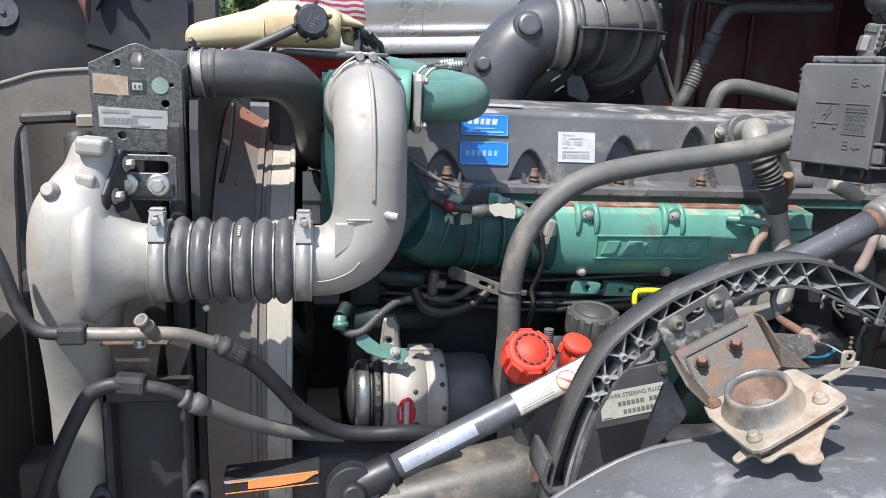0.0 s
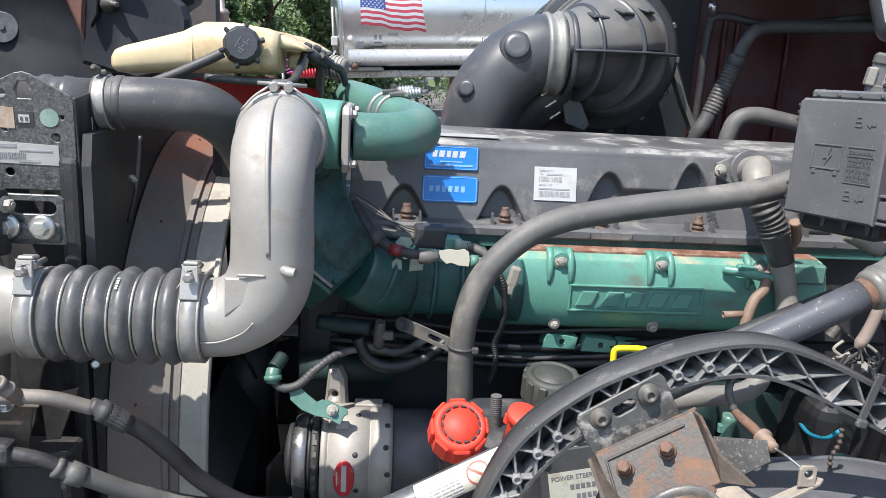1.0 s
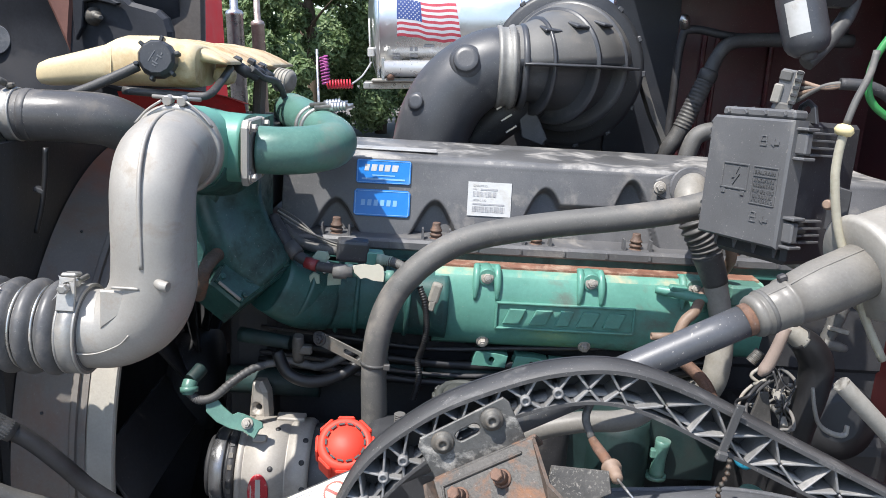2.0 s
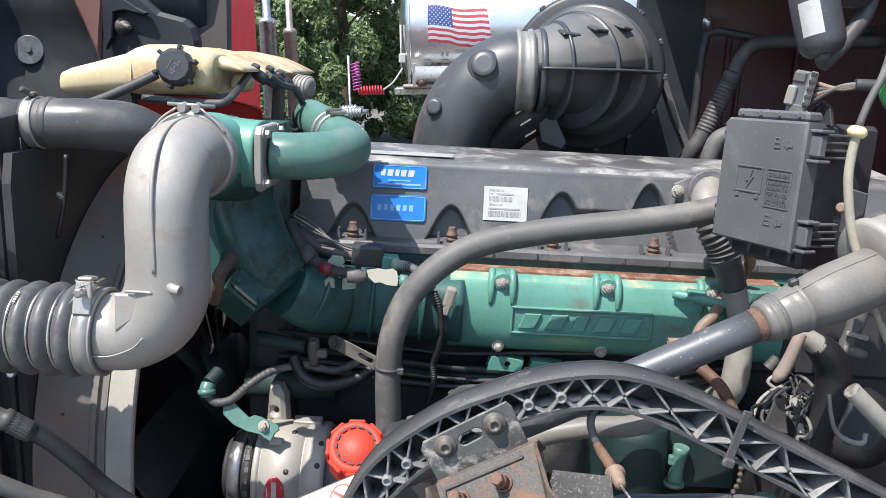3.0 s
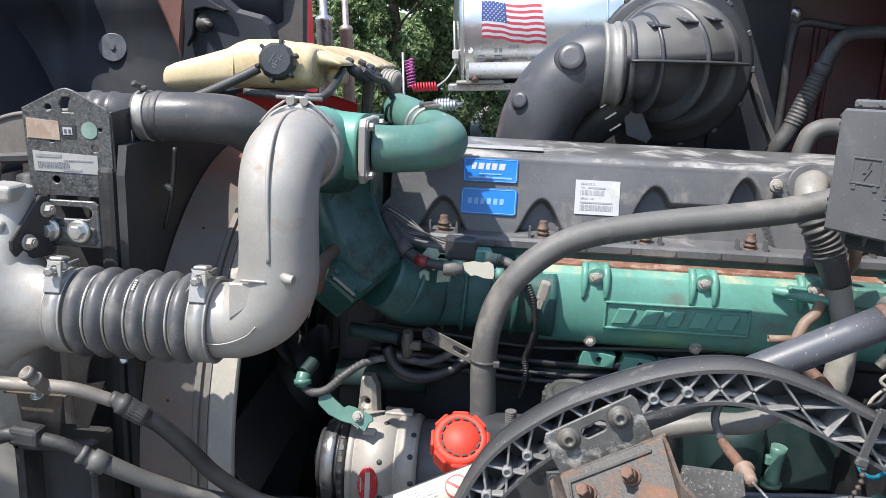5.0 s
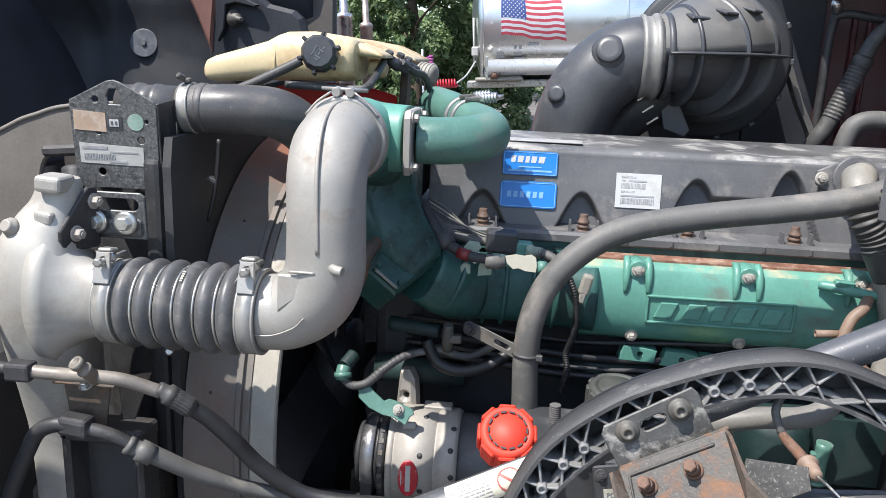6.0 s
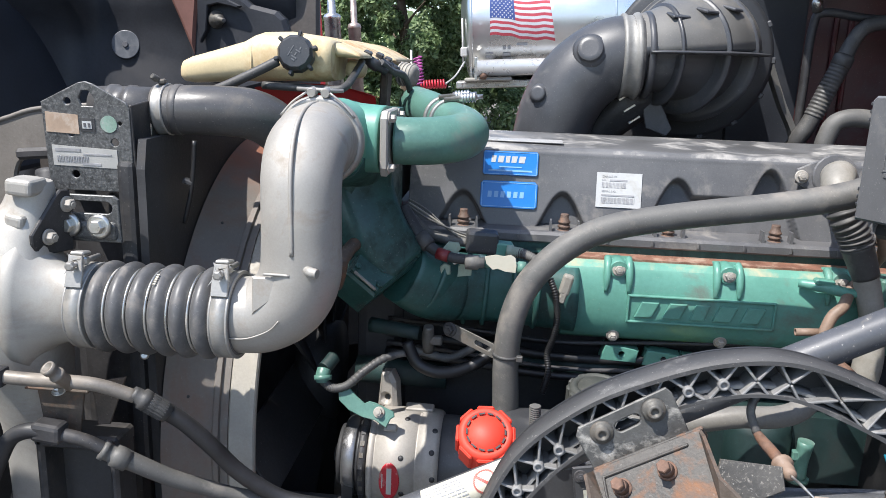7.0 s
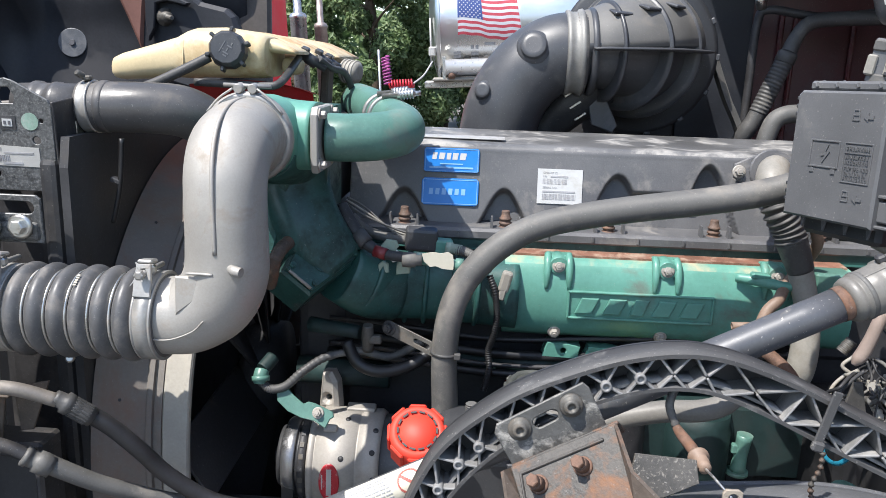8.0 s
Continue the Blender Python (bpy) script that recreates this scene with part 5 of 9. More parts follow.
# ---- engine-side things ----
def alternator():
    t = thing("alternator", "dusty cast alternator with a red oval badge", "alternator", (0.2, 1.34, 1.04))
    ax = AX((0, 1.342, 1.115), (1, 0, 0))
    lathe(b := B(), [(0.060, 0.127), (0.0835, 0.127), (0.0855, 0.129), (0.0855, 0.137), (0.0835, 0.1375), (0.0835, 0.1395), (0.0863, 0.140), (0.0863, 0.204), (0.0845, 0.2045), (0.0845, 0.2075), (0.0863, 0.208), (0.0863, 0.236), (0.082, 0.243), (0.06, 0.244)], ax, 64, sharp=0.35)
    body = part("housing", b, DUST_ALU, t, "pale dusty aluminium housing")
    for x0, x1, a in ((0.178, 0.226, 98), (0.150, 0.172, 60)):
        ra = radians(a)
        d = Vector((0, -math.cos(ra), math.sin(ra)))
        box(b := B(), ((x0 + x1) / 2, 0, 0), (x1 - x0, 0.020, 0.012), b=0.002, m=Matrix.Translation(Vector((0, 1.342, 1.115)) + d * 0.088) @ Matrix.Rotation(radians(a - 90), 4, "X"))
        part("lug", b, DUST_ALU, body)
    lathe(b := B(), [(0.074, 0.240), (0.078, 0.243), (0.079, 0.30), (0.074, 0.325), (0.05, 0.338), (0.0, 0.340)], ax, 44)
    part("rear_cover", b, AIRBOX, t, "dark grey plastic rear cover")
    for x, a in ((0.186, 75), (0.234, 61), (0.232, 36), (0.183, 28), (0.235, 8), (0.186, -12), (0.183, 112)):
        ra = radians(a)
        d = Vector((0, -math.cos(ra), math.sin(ra)))
        # Vent holes are flat dark discs; their inner shade is only colour.
        lathe(b := B(), [(0.0046, -0.002), (0.0046, 0.0005), (0.0, 0.0005)], AX(Vector((x, 1.342, 1.115)) + d * 0.0863, d), 14)
        part("vent_hole_disc", b, SOOT, body)
    d = Vector((0, -1, 0.06)).normalized()
    m = AX(Vector((0.1665, 1.342, 1.115)) + d * 0.0862, d)
    plate(b := B(), ring_pts(0, 0, 0.0165, 30, 0.031), m, 0.0035, bevel=0.001)
    bd = part("badge", b, mat("badge_red", (0.42, 0.018, 0.03), 0.35, dirt=(0.45, 0.30, 0.27), amount=0.3, spots=60), t, "scuffed red oval badge")
    bars(b := B(), m @ Matrix.Translation((0, 0, 0.0035)), [(-0.004, -0.022, 0.008, 0.044), (-0.0118, -0.012, 0.0016, 0.024)])
    part("print", b, GREY_LABEL, bd)
    lathe(b := B(), [(0.030, 0.111), (0.076, 0.1115), (0.078, 0.113), (0.078, 0.1235), (0.030, 0.1245)], ax, 48, sharp=0.4)
    fan = part("fan_disc", b, DARK, t)
    for k in range(26):
        a = 2 * math.pi * k / 26
        box(b := B(), (0.0788 * math.cos(a), 0.0788 * math.sin(a), 0.1175), (0.0015, 0.0085, 0.007), (0, 0, math.degrees(a)), b=0, m=ax)
        part("fan_slot", b, DIRTY_ZINC if k % 3 else SOOT, fan)
    p = thing("belt_pulley", "smooth worn steel belt pulley in front of the alternator", "pulley", (0.08, 1.342, 1.04))
    lathe(b := B(), [(0.020, 0.078), (0.052, 0.079), (0.062, 0.081), (0.0655, 0.086), (0.067, 0.094), (0.0675, 0.102), (0.066, 0.1035), (0.03, 0.104)], ax, 48, sharp=0.6)
    part("rim", b, mat("polished_worn_steel", (0.24, 0.24, 0.245), 0.30, 0.8, 0.15, 20, 240, 0.04, (0.12, 0.115, 0.11), 0.3, 30), p)
    lathe(b := B(), [(0.0, 0.060), (0.014, 0.060), (0.018, 0.064), (0.030, 0.066), (0.050, 0.071), (0.052, 0.0785), (0.02, 0.0785)], ax, 40)
    part("hub", b, BLOCK, p, "oily black pulley hub")
    lathe(b := B(), [(0.02, 0.1045), (0.064, 0.105), (0.064, 0.1105), (0.02, 0.111)], ax, 40)
    part("belt_groove", b, JET, p)
    # the serpentine belt going down to the crank
    b = B()
    for sy in (-1, 1):
        box(b, (0.0925, 1.342 + sy * 0.066, 0.95), (0.020, 0.005, 0.33), (sy * 3, 0, 0), b=0.001)
    solo("drive_belt", b, JET, "flat black drive belt", "belt", (0.0925, 1.342, 0.8))
    # mounting ear and adjuster
    b = B()
    plate(b, [(-0.018, -0.02), (0.02, -0.02), (0.016, 0.03), (0.006, 0.048), (-0.012, 0.045)], facing(0.150, 1.392, 1.212, 0, 0, -18), 0.028, [ring_pts(0, 0.0, 0.006, 10)], bevel=0.006)
    part("mount_ear", b, DUST_ALU, t)
    lv = thing("adjuster_bracket", "small bright green belt adjuster bracket", "bracket", (0.12, 1.285, 1.22))
    plate(b := B(), [(-0.042, 0.006), (-0.040, -0.006), (-0.022, -0.021), (0.000, -0.030), (0.022, -0.034), (0.040, -0.044), (0.046, -0.030), (0.052, -0.026), (0.050, -0.018), (0.020, -0.006), (0.010, -0.004), (0.002, -0.008), (-0.014, 0.004), (-0.026, 0.016)], facing(0.118, 1.292, 1.243, -25), 0.006, bevel=0.001)
    part("arm", b, GREEN_PIPE, lv)
    bolt(lv, (0.145, 1.2775, 1.227), (0, -1, 0.45), 0.0062, 0.008, DUST_ALU)
    tube(b := B(), [(0.050, 1.300, 1.284), (0.049, 1.293, 1.276), (0.049, 1.290, 1.266)], [0.0115, 0.0115, 0.010], 18, 6)
    lathe(b, [(0.0140, -0.004), (0.0140, 0.004)], AX((0.050, 1.291, 1.274), (0.1, -0.4, -1)), 18)
    s = thing("sensor_elbow", "green sensor elbow with a ribbed cable", "sensor", (0.05, 1.30, 1.25))
    part("elbow", b, GREEN_PIPE, s)
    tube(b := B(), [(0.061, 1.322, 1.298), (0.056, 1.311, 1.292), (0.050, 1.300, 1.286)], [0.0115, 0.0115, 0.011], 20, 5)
    part("boss", b, GREEN_DIRTY_SHADE, s, "dark green boss")
    tube(b := B(), [(0.050, 1.292, 1.268), (0.066, 1.288, 1.2585), (0.09, 1.29, 1.264), (0.118, 1.30, 1.288), (0.15, 1.32, 1.305), (0.20, 1.34, 1.31), (0.25, 1.35, 1.30), (0.30, 1.36, 1.325)], [0.007] * 4 + [0.0065] * 4, 12, 18, wave=lambda q: 1 + 0.09 * math.sin(q * 1900))
    part("cable", b, RUBBER, s)


alternator()


def coolant_hose():
    t = thing("coolant_hose", "long grey rubber coolant hose arching over the manifold", "hose", (0.5, 1.27, 1.1))
    c = [(0.345, 1.30, 1.08), (0.346, 1.28, 1.18), (0.345, 1.268, 1.262), (0.342, 1.265, 1.33), (0.346, 1.266, 1.393), (0.362, 1.269, 1.445), (0.392, 1.275, 1.487), (0.434, 1.282, 1.522), (0.482, 1.288, 1.545), (0.545, 1.293, 1.560), (0.618, 1.296, 1.573), (0.710, 1.293, 1.588), (0.780, 1.283, 1.604), (0.829, 1.278, 1.620), (0.882, 1.282, 1.645)]
    tube(b := B(), c, [0.0205] * 3 + [0.0198] * 12, 26, 8)
    part("hose", b, HOSE, t)
    z = thing("cable_tie_bracket", "slotted zinc bracket tied to the coolant hose", "bracket", (0.30, 1.29, 1.35))
    m = facing(0.252, 1.318, 1.361, 0, 14.5, 0) @ Matrix.Rotation(radians(-26), 4, "Y")
    plate(b := B(), slot_pts(0.045, 0, 0.115, 0.022, 8), m, 0.003, [slot_pts(0.062, 0.0, 0.030, 0.008), ring_pts(0.088, 0, 0.0045, 10), ring_pts(0.0, 0, 0.0055, 10)], bevel=0.0006)
    part("arm", b, DIRTY_ZINC, z)
    bolt(z, m @ Vector((0, 0, 0.003)), m.to_3x3() @ Vector((0, 0, 1)), 0.008, 0.007, DARK)
    lathe(b := B(), [(0.0200, -0.0025), (0.0222, -0.002), (0.0222, 0.002), (0.0200, 0.0025)], AX((0.3425, 1.265, 1.345), (0.05, 0, 1)), 28)
    box(b, (0.362, 1.250, 1.345), (0.010, 0.008, 0.009), b=0.001)
    part("tie", b, RUBBER, t, "black cable tie")


coolant_hose()


def engine_harness():
    t = thing("injector_harness", "engine wiring harness with a black connector block", "wiring", (0.25, 1.33, 1.45))
    box(b := B(), (0.292, 1.385, 1.492), (0.052, 0.035, 0.036), (0, 3, 6), b=0.005, seg=2)
    part("connector", b, BLACK, t)
    box(b := B(), (0.328, 1.385, 1.481), (0.03, 0.026, 0.024), (0, 3, 6), b=0.003)
    part("plug", b, GREEN, t)
    tube(b := B(), [(0.335, 1.38, 1.478), (0.36, 1.372, 1.478), (0.385, 1.36, 1.468), (0.402, 1.35, 1.448)], 0.0078, 14, 26, wave=lambda q: 1 + 0.14 * math.sin(q * 1900))
    part("conduit", b, HOSE, t)
    tube(b := B(), [(0.175, 1.40, 1.52), (0.20, 1.395, 1.50), (0.23, 1.39, 1.492), (0.27, 1.388, 1.488)], 0.0085, 14, 6)
    part("conduit", b, HOSE, t)
    tube(b := B(), [(0.165, 1.36, 1.545), (0.18, 1.345, 1.525), (0.205, 1.33, 1.498), (0.24, 1.315, 1.482), (0.285, 1.305, 1.479)], [0.011, 0.012, 0.010, 0.008, 0.008], 14, 6)
    part("cable", b, SOOT, t)
    tube(b := B(), [(0.196, 1.334, 1.508), (0.212, 1.326, 1.493)], 0.0125, 14, 2)
    part("sleeve", b, RUBBER, t)
    tube(b := B(), [(0.226, 1.318, 1.485), (0.245, 1.313, 1.481)], 0.0095, 14, 2)
    part("red_sleeve", b, CABLE_RED, t, "red cable sleeve")
    for k in range(3):
        tube(b := B(), [(0.17, 1.372 + 0.006 * k, 1.548 + 0.004 * k), (0.20, 1.378 + 0.006 * k, 1.528 + 0.005 * k), (0.245, 1.385, 1.508 - 0.003 * k), (0.27, 1.387, 1.500 - 0.004 * k)], 0.0017, 8, 6)
        part("wire", b, PALE if k == 1 else HOSE, t)
    lathe(b := B(), [(0.009, -0.014), (0.0115, -0.013), (0.0115, 0.006), (0.0085, 0.008), (0.0085, 0.016)], AX((0.285, 1.300, 1.478), (1, 0, 0)), 18)
    part("coupling", b, HOSE, t)
    plate(b := B(), [(0.301, 1.489), (0.304, 1.478), (0.314, 1.469), (0.322, 1.471), (0.333, 1.467), (0.349, 1.466), (0.350, 1.477), (0.348, 1.489), (0.341, 1.4935), (0.330, 1.491), (0.318, 1.4925)], facing(0, 1.298, 0), 0.0015)
    part("paper_tag", b, CREAM_LABEL, t, "white paper tag round the pipe")
    tube(b := B(), [(0.295, 1.306, 1.477), (0.36, 1.306, 1.472), (0.378, 1.308, 1.470)], 0.0075, 14, 4)
    lathe(b, [(0.010, 0), (0.010, 0.012)], AX((0.352, 1.306, 1.4725), (1, 0, -0.05)), 16)
    part("pipe", b, GREEN_PIPE, t)
    # little tabs in a pale green that carries the sunlight on them
    pale_green = mat("pale_green_paint", (0.27, 0.34, 0.27), 0.5, 0, 0.15, 20, 220, 0.05, (0.30, 0.27, 0.20), 0.35, 30)
    for pts in ([(0.231, 1.445), (0.23, 1.46), (0.237, 1.466), (0.246, 1.462), (0.247, 1.448)], [(0.258, 1.445), (0.259, 1.463), (0.265, 1.47), (0.274, 1.468), (0.281, 1.463), (0.28, 1.448)], [(0.234, 1.48), (0.234, 1.491), (0.242, 1.501), (0.258, 1.5), (0.262, 1.491), (0.255, 1.481)]):
        plate(b := B(), pts, facing(0, 1.335, 0), 0.006, bevel=0.0012)
        part("tab", b, pale_green, t)
    lathe(b := B(), [(0.0105, 0), (0.0105, 0.01), (0.0085, 0.011), (0.0085, 0.026)], AX((0.333, 1.377, 1.481), (1, -0.1, -0.1)), 18)
    part("coupling", b, pale_green, t)
    tube(b := B(), [(0.300, 1.306, 1.4785), (0.29, 1.309, 1.48)], 0.0095, 14, 1)
    part("collar", b, pale_green, t)
    bolt(t, (0.25, 1.352, 1.470), (0, -1, 0.3), 0.0075, 0.008, STEEL)
    # thin ribbed lead running down the manifold
    tube(b := B(), [(0.405, 1.352, 1.445), (0.415, 1.345, 1.42), (0.42, 1.345, 1.38), (0.416, 1.35, 1.345), (0.409, 1.358, 1.315), (0.412, 1.35, 1.285), (0.404, 1.345, 1.25)], 0.0052, 12, 26, wave=lambda q: 1 + 0.13 * math.sin(q * 1500))
    part("conduit", b, NEAR_BLACK, t)
    box(b := B(), (0.431, 1.350, 1.437), (0.017, 0.016, 0.034), (0, 14, 0), b=0.004, seg=2)
    box(b, (0.426, 1.348, 1.416), (0.011, 0.012, 0.018), (0, 14, 0), b=0.002)
    part("plug", b, PALE, t, "dusty grey sensor plug")
    # dark lines along the block
    for k, (y, z, mt, r) in enumerate(((1.42, 1.292, NEAR_BLACK, 0.008), (1.41, 1.275, DARK, 0.004), (1.405, 1.262, NEAR_BLACK, 0.007), (1.42, 1.318, SOOT, 0.0035))):
        tube(b := B(), [(0.13, y + 0.03, z + 0.01), (0.25, y, z + 0.012), (0.42, y - 0.01, z), (0.56, y - 0.006, z + 0.002 * k), (0.75, y - 0.01, z + 0.02), (0.95, y, z + 0.05)], r, 10, 6)
        solo("fuel_line", b, mt, "thin line along the engine block", "pipe", (0.5, y, z), "lines on the block")
    tube(b := B(), [(0.18, 1.33, 1.33), (0.20, 1.325, 1.295), (0.24, 1.32, 1.285), (0.29, 1.325, 1.30), (0.33, 1.34, 1.33)], 0.010, 14, 6)
    solo("dark_hose_loop", b, NEAR_BLACK, "dark hose looped under the inlet duct", "hose", (0.25, 1.33, 1.28))
    b = B()
    tube(b, [(0.215, 1.335, 1.315), (0.215, 1.325, 1.345), (0.216, 1.322, 1.362)], [0.009, 0.010, 0.008], 12, 4)
    box(b, (0.228, 1.325, 1.338), (0.02, 0.014, 0.014), b=0.002)
    solo("drain_valve", b, DIRTY_ZINC, "small dull metal drain cock below the duct", "valve", (0.215, 1.33, 1.33))
    # oil-fill and cast lug on the manifold's rear end
    b = B()
    tube(b, [(0.80, 1.388, 1.452), (0.83, 1.372, 1.452), (0.862, 1.362, 1.448), (0.885, 1.362, 1.447)], [0.007, 0.009, 0.008, 0.006], 14, 6)
    box(b, (0.832, 1.372, 1.460), (0.030, 0.018, 0.010), (0, 4, 0), b=0.003)
    solo("pressure_sensor", b, GREEN, "green painted pressure sensor on the manifold", "sensor", (0.84, 1.37, 1.45))
    box(b := B(), (0.95, 1.40, 1.45), (0.06, 0.05, 0.035), b=0.004)
    solo("rear_lug", b, GREEN_PIPE, "pale green cast lug at the manifold's end", "bracket", (0.95, 1.40, 1.44))


engine_harness()


def breather_hose():
    t = thing("breather_hose", "ribbed black breather hose running down from the cover", "hose", (0.86, 1.36, 1.2))
    tube(b := B(), [(0.868, 1.478, 1.612), (0.860, 1.445, 1.617), (0.845, 1.41, 1.622), (0.834, 1.385, 1.612), (0.834, 1.368, 1.590)], [0.026, 0.025, 0.0245, 0.024, 0.0235], 24, 6)
    part("elbow", b, PALE, t, "pale dusty elbow")
    tube(b := B(), [(0.834, 1.367, 1.592), (0.842, 1.36, 1.568), (0.858, 1.36, 1.543), (0.868, 1.36, 1.520)], 0.023, 24, 22, wave=lambda q: 1 + 0.11 * math.sin(q * 680))
    part("ribbed_section", b, RUBBER, t)
    tube(b := B(), [(0.866, 1.36, 1.524), (0.878, 1.36, 1.498), (0.888, 1.36, 1.475)], [0.024, 0.022, 0.020], 22, 5)
    part("cuff", b, RUBBER, t)
    tube(b := B(), [(0.884, 1.36, 1.485), (0.895, 1.36, 1.45), (0.904, 1.355, 1.41), (0.905, 1.345, 1.36), (0.901, 1.345, 1.31), (0.897, 1.38, 1.275), (0.89, 1.47, 1.255)], [0.019, 0.019, 0.0185, 0.021, 0.0215, 0.0215, 0.0215], 24, 8)
    part("lower_hose", b, PALE, t)
    h = thing("tan_heater_hose", "faded tan rubber hose bent round the breather", "hose", (0.85, 1.33, 1.36))
    tube(b := B(), [(0.818, 1.318, 1.372), (0.824, 1.322, 1.396), (0.834, 1.328, 1.418), (0.851, 1.336, 1.433), (0.873, 1.372, 1.447), (0.897, 1.392, 1.468), (0.912, 1.390, 1.492), (0.912, 1.372, 1.518), (0.899, 1.36, 1.546)], 0.0088, 18, 7)
    part("hose", b, TAN_HOSE, h)
    lathe(b := B(), [(0.0042, -0.004), (0.0042, -0.008), (0.0062, -0.008), (0.0062, 0.03)], AX((0.790, 1.325, 1.391), (1, 0, 0.05)), 18)
    part("fitting", b, TAN_HOSE, h)
    tube(b := B(), [(0.83, 1.30, 1.36), (0.86, 1.28, 1.335), (0.88, 1.27, 1.30)], 0.010, 16, 6)
    solo("tan_lower_hose", b, RUST_RED, "rust-brown hose end lower down", "hose", (0.86, 1.28, 1.3))
    # Tan hoses coloured black here, in place of the shade beside the cover.
    for k, (z, y, mt) in enumerate(((1.510, 1.48, RUBBER), (1.492, 1.49, SOOT), (1.474, 1.48, RUBBER))):
        tube(b := B(), [(0.94, y, z + 0.002), (0.975, y, z), (1.01, y, z - 0.001), (1.035, y + 0.004, z - 0.001)], 0.0085, 14, 5)
        solo("rear_hose", b, mt, "short hose running back beside the cover", "hose", (0.95, y, z), "rear hoses")
    # pale fitting and valve at the rear
    b = B()
    tube(b, [(0.99, 1.36, 1.53), (1.02, 1.35, 1.52), (1.05, 1.35, 1.505)], [0.013, 0.016, 0.013], 16, 5)
    solo("pale_fitting", b, PALE, "pale dusty hose fitting", "pipe fitting", (1.02, 1.35, 1.5))


breather_hose()


# ---- power steering, strut and fender bracket ----
def steering_reservoir():
    t = thing("power_steering_reservoir", "black power steering reservoir with red caps", "fluid reservoir", (0.45, 1.16, 1.0))
    box(b := B(), (0.46, 1.20, 1.14), (0.25, 0.16, 0.24), b=0.02, seg=3)
    part("body", b, BLACK, t)
    m = facing(0.512, 1.104, 1.218, -12, -8, 4)
    plate(b := B(), [(-0.068, -0.045), (0.068, -0.045), (0.068, 0.045), (-0.068, 0.045)], m, 0.006, bevel=0.002)
    pl = part("label_plate", b, BLACK, t)
    plate(b := B(), [(-0.056, -0.032), (0.056, -0.032), (0.056, 0.013), (-0.056, 0.013)], m @ Matrix.Translation((0, 0, 0.006)), 0.0012)
    # Olive-grey tone holds the shade on the label as well as dirt.
    lb = part("label", b, mat("olive_grey_label", (0.33, 0.335, 0.29), 0.5, 0, 0.1, 20, 200, 0.03, (0.24, 0.22, 0.17), 0.35, 30), pl, "dirty olive-grey fluid label, shade in its tone")
    f = m @ Matrix.Translation((0, 0, 0.0075))
    words("print", "POWER STEERING FLUID", INK, lb, f @ Matrix.Translation((0, 0.0015, 0)), 0.0094, "CENTER")
    bars(b := B(), f, [(-0.026 + 0.0078 * k, -0.0125, 0.0056, 0.0066) for k in range(9) if k != 6] + [(-0.018 + 0.0078 * k, -0.0265, 0.0056, 0.0066) for k in range(7)] + [(-0.054, -0.030, 0.016, 0.0016)])
    part("print", b, INK, lb)
    for dx in (-0.058, 0.058):
        bolt(pl, m @ Vector((dx, 0.032, 0.006)), m.to_3x3() @ Vector((0, 0, 1)), 0.006, 0.006, DARK)

    def cap(name, p, d, r, h, mt, label, n=10, wide=0.30):
        ax = AX(p, d)
        lathe(b := B(), [(r * 0.8, -h * 0.9), (r * 0.8, -h * 0.5), (r * 0.98, -h * 0.5), (r, -h * 0.42), (r * 0.96, h * 0.40), (r * 0.86, h * 0.5), (r * 0.70, h * 0.5), (r * 0.69, h * 0.44), (r * 0.66, h * 0.44), (r * 0.65, h * 0.5), (0, h * 0.5)], ax, 40)
        c = part(name, b, mt, t, label)
        for k in range(n):
            a = 2 * math.pi * k / n
            box(b := B(), (r * 0.97 * math.cos(a), r * 0.97 * math.sin(a), 0), (r * 0.14, r * wide, h * 0.85), (0, 0, math.degrees(a)), b=r * (0.05 if wide < 0.5 else 0.065), m=ax)
            part("grip", b, mt, c)
        return c, ax
    c, ax = cap("filler_cap", (0.321, 1.062, 1.306), (0.05, -0.66, 0.75), 0.0365, 0.046, RED_CAP, "bright red filler cap with broad lobes", 8, 0.62)
    for k in range(14):
        a = 2 * math.pi * k / 14
        box(b := B(), (0.0245 * math.cos(a), 0.0245 * math.sin(a), 0.0252), (0.0022, 0.0075, 0.0012), (0, 0, math.degrees(a)), b=0, m=ax)
        part("marking", b, JET, c)
    tube(b := B(), [(0.323, 1.085, 1.275), (0.335, 1.13, 1.21), (0.36, 1.16, 1.15)], 0.028, 20, 5)
    part("filler_neck", b, BLACK, t)
    ax = AX((0.417, 1.12, 1.292), (0.15, -0.30, 0.94))
    lathe(b := B(), [(0.018, -0.05), (0.017, -0.006), (0.018, 0.0), (0.0225, 0.003), (0.024, 0.009), (0.024, 0.014), (0.0225, 0.016), (0.0, 0.0165)], ax, 36, sharp=0.4)
    sc = part("small_cap", b, RED_CAP, t, "small flat red cap")
    for k in range(3):
        box(b := B(), (0.021 * math.cos(k * 2.1 + 4), 0.021 * math.sin(k * 2.1 + 4), -0.010), (0.010, 0.012, 0.018), (0, 0, math.degrees(k * 2.1 + 4)), b=0.002, m=ax)
        part("lug", b, RED_CAP, sc)
    cap("oil_cap", (0.478, 1.215, 1.304), (0, -0.12, 1), 0.044, 0.045, mat("dusty_olive_cap", (0.048, 0.050, 0.044), 0.6, dirt=(0.11, 0.105, 0.095), amount=0.4), "dusty olive-grey oil cap", 12)
    lathe(b := B(), [(0.04, -0.10), (0.04, 0.0)], AX((0.478, 1.215, 1.28), (0, 0, 1)), 24)
    part("cap_neck", b, BLACK, t)
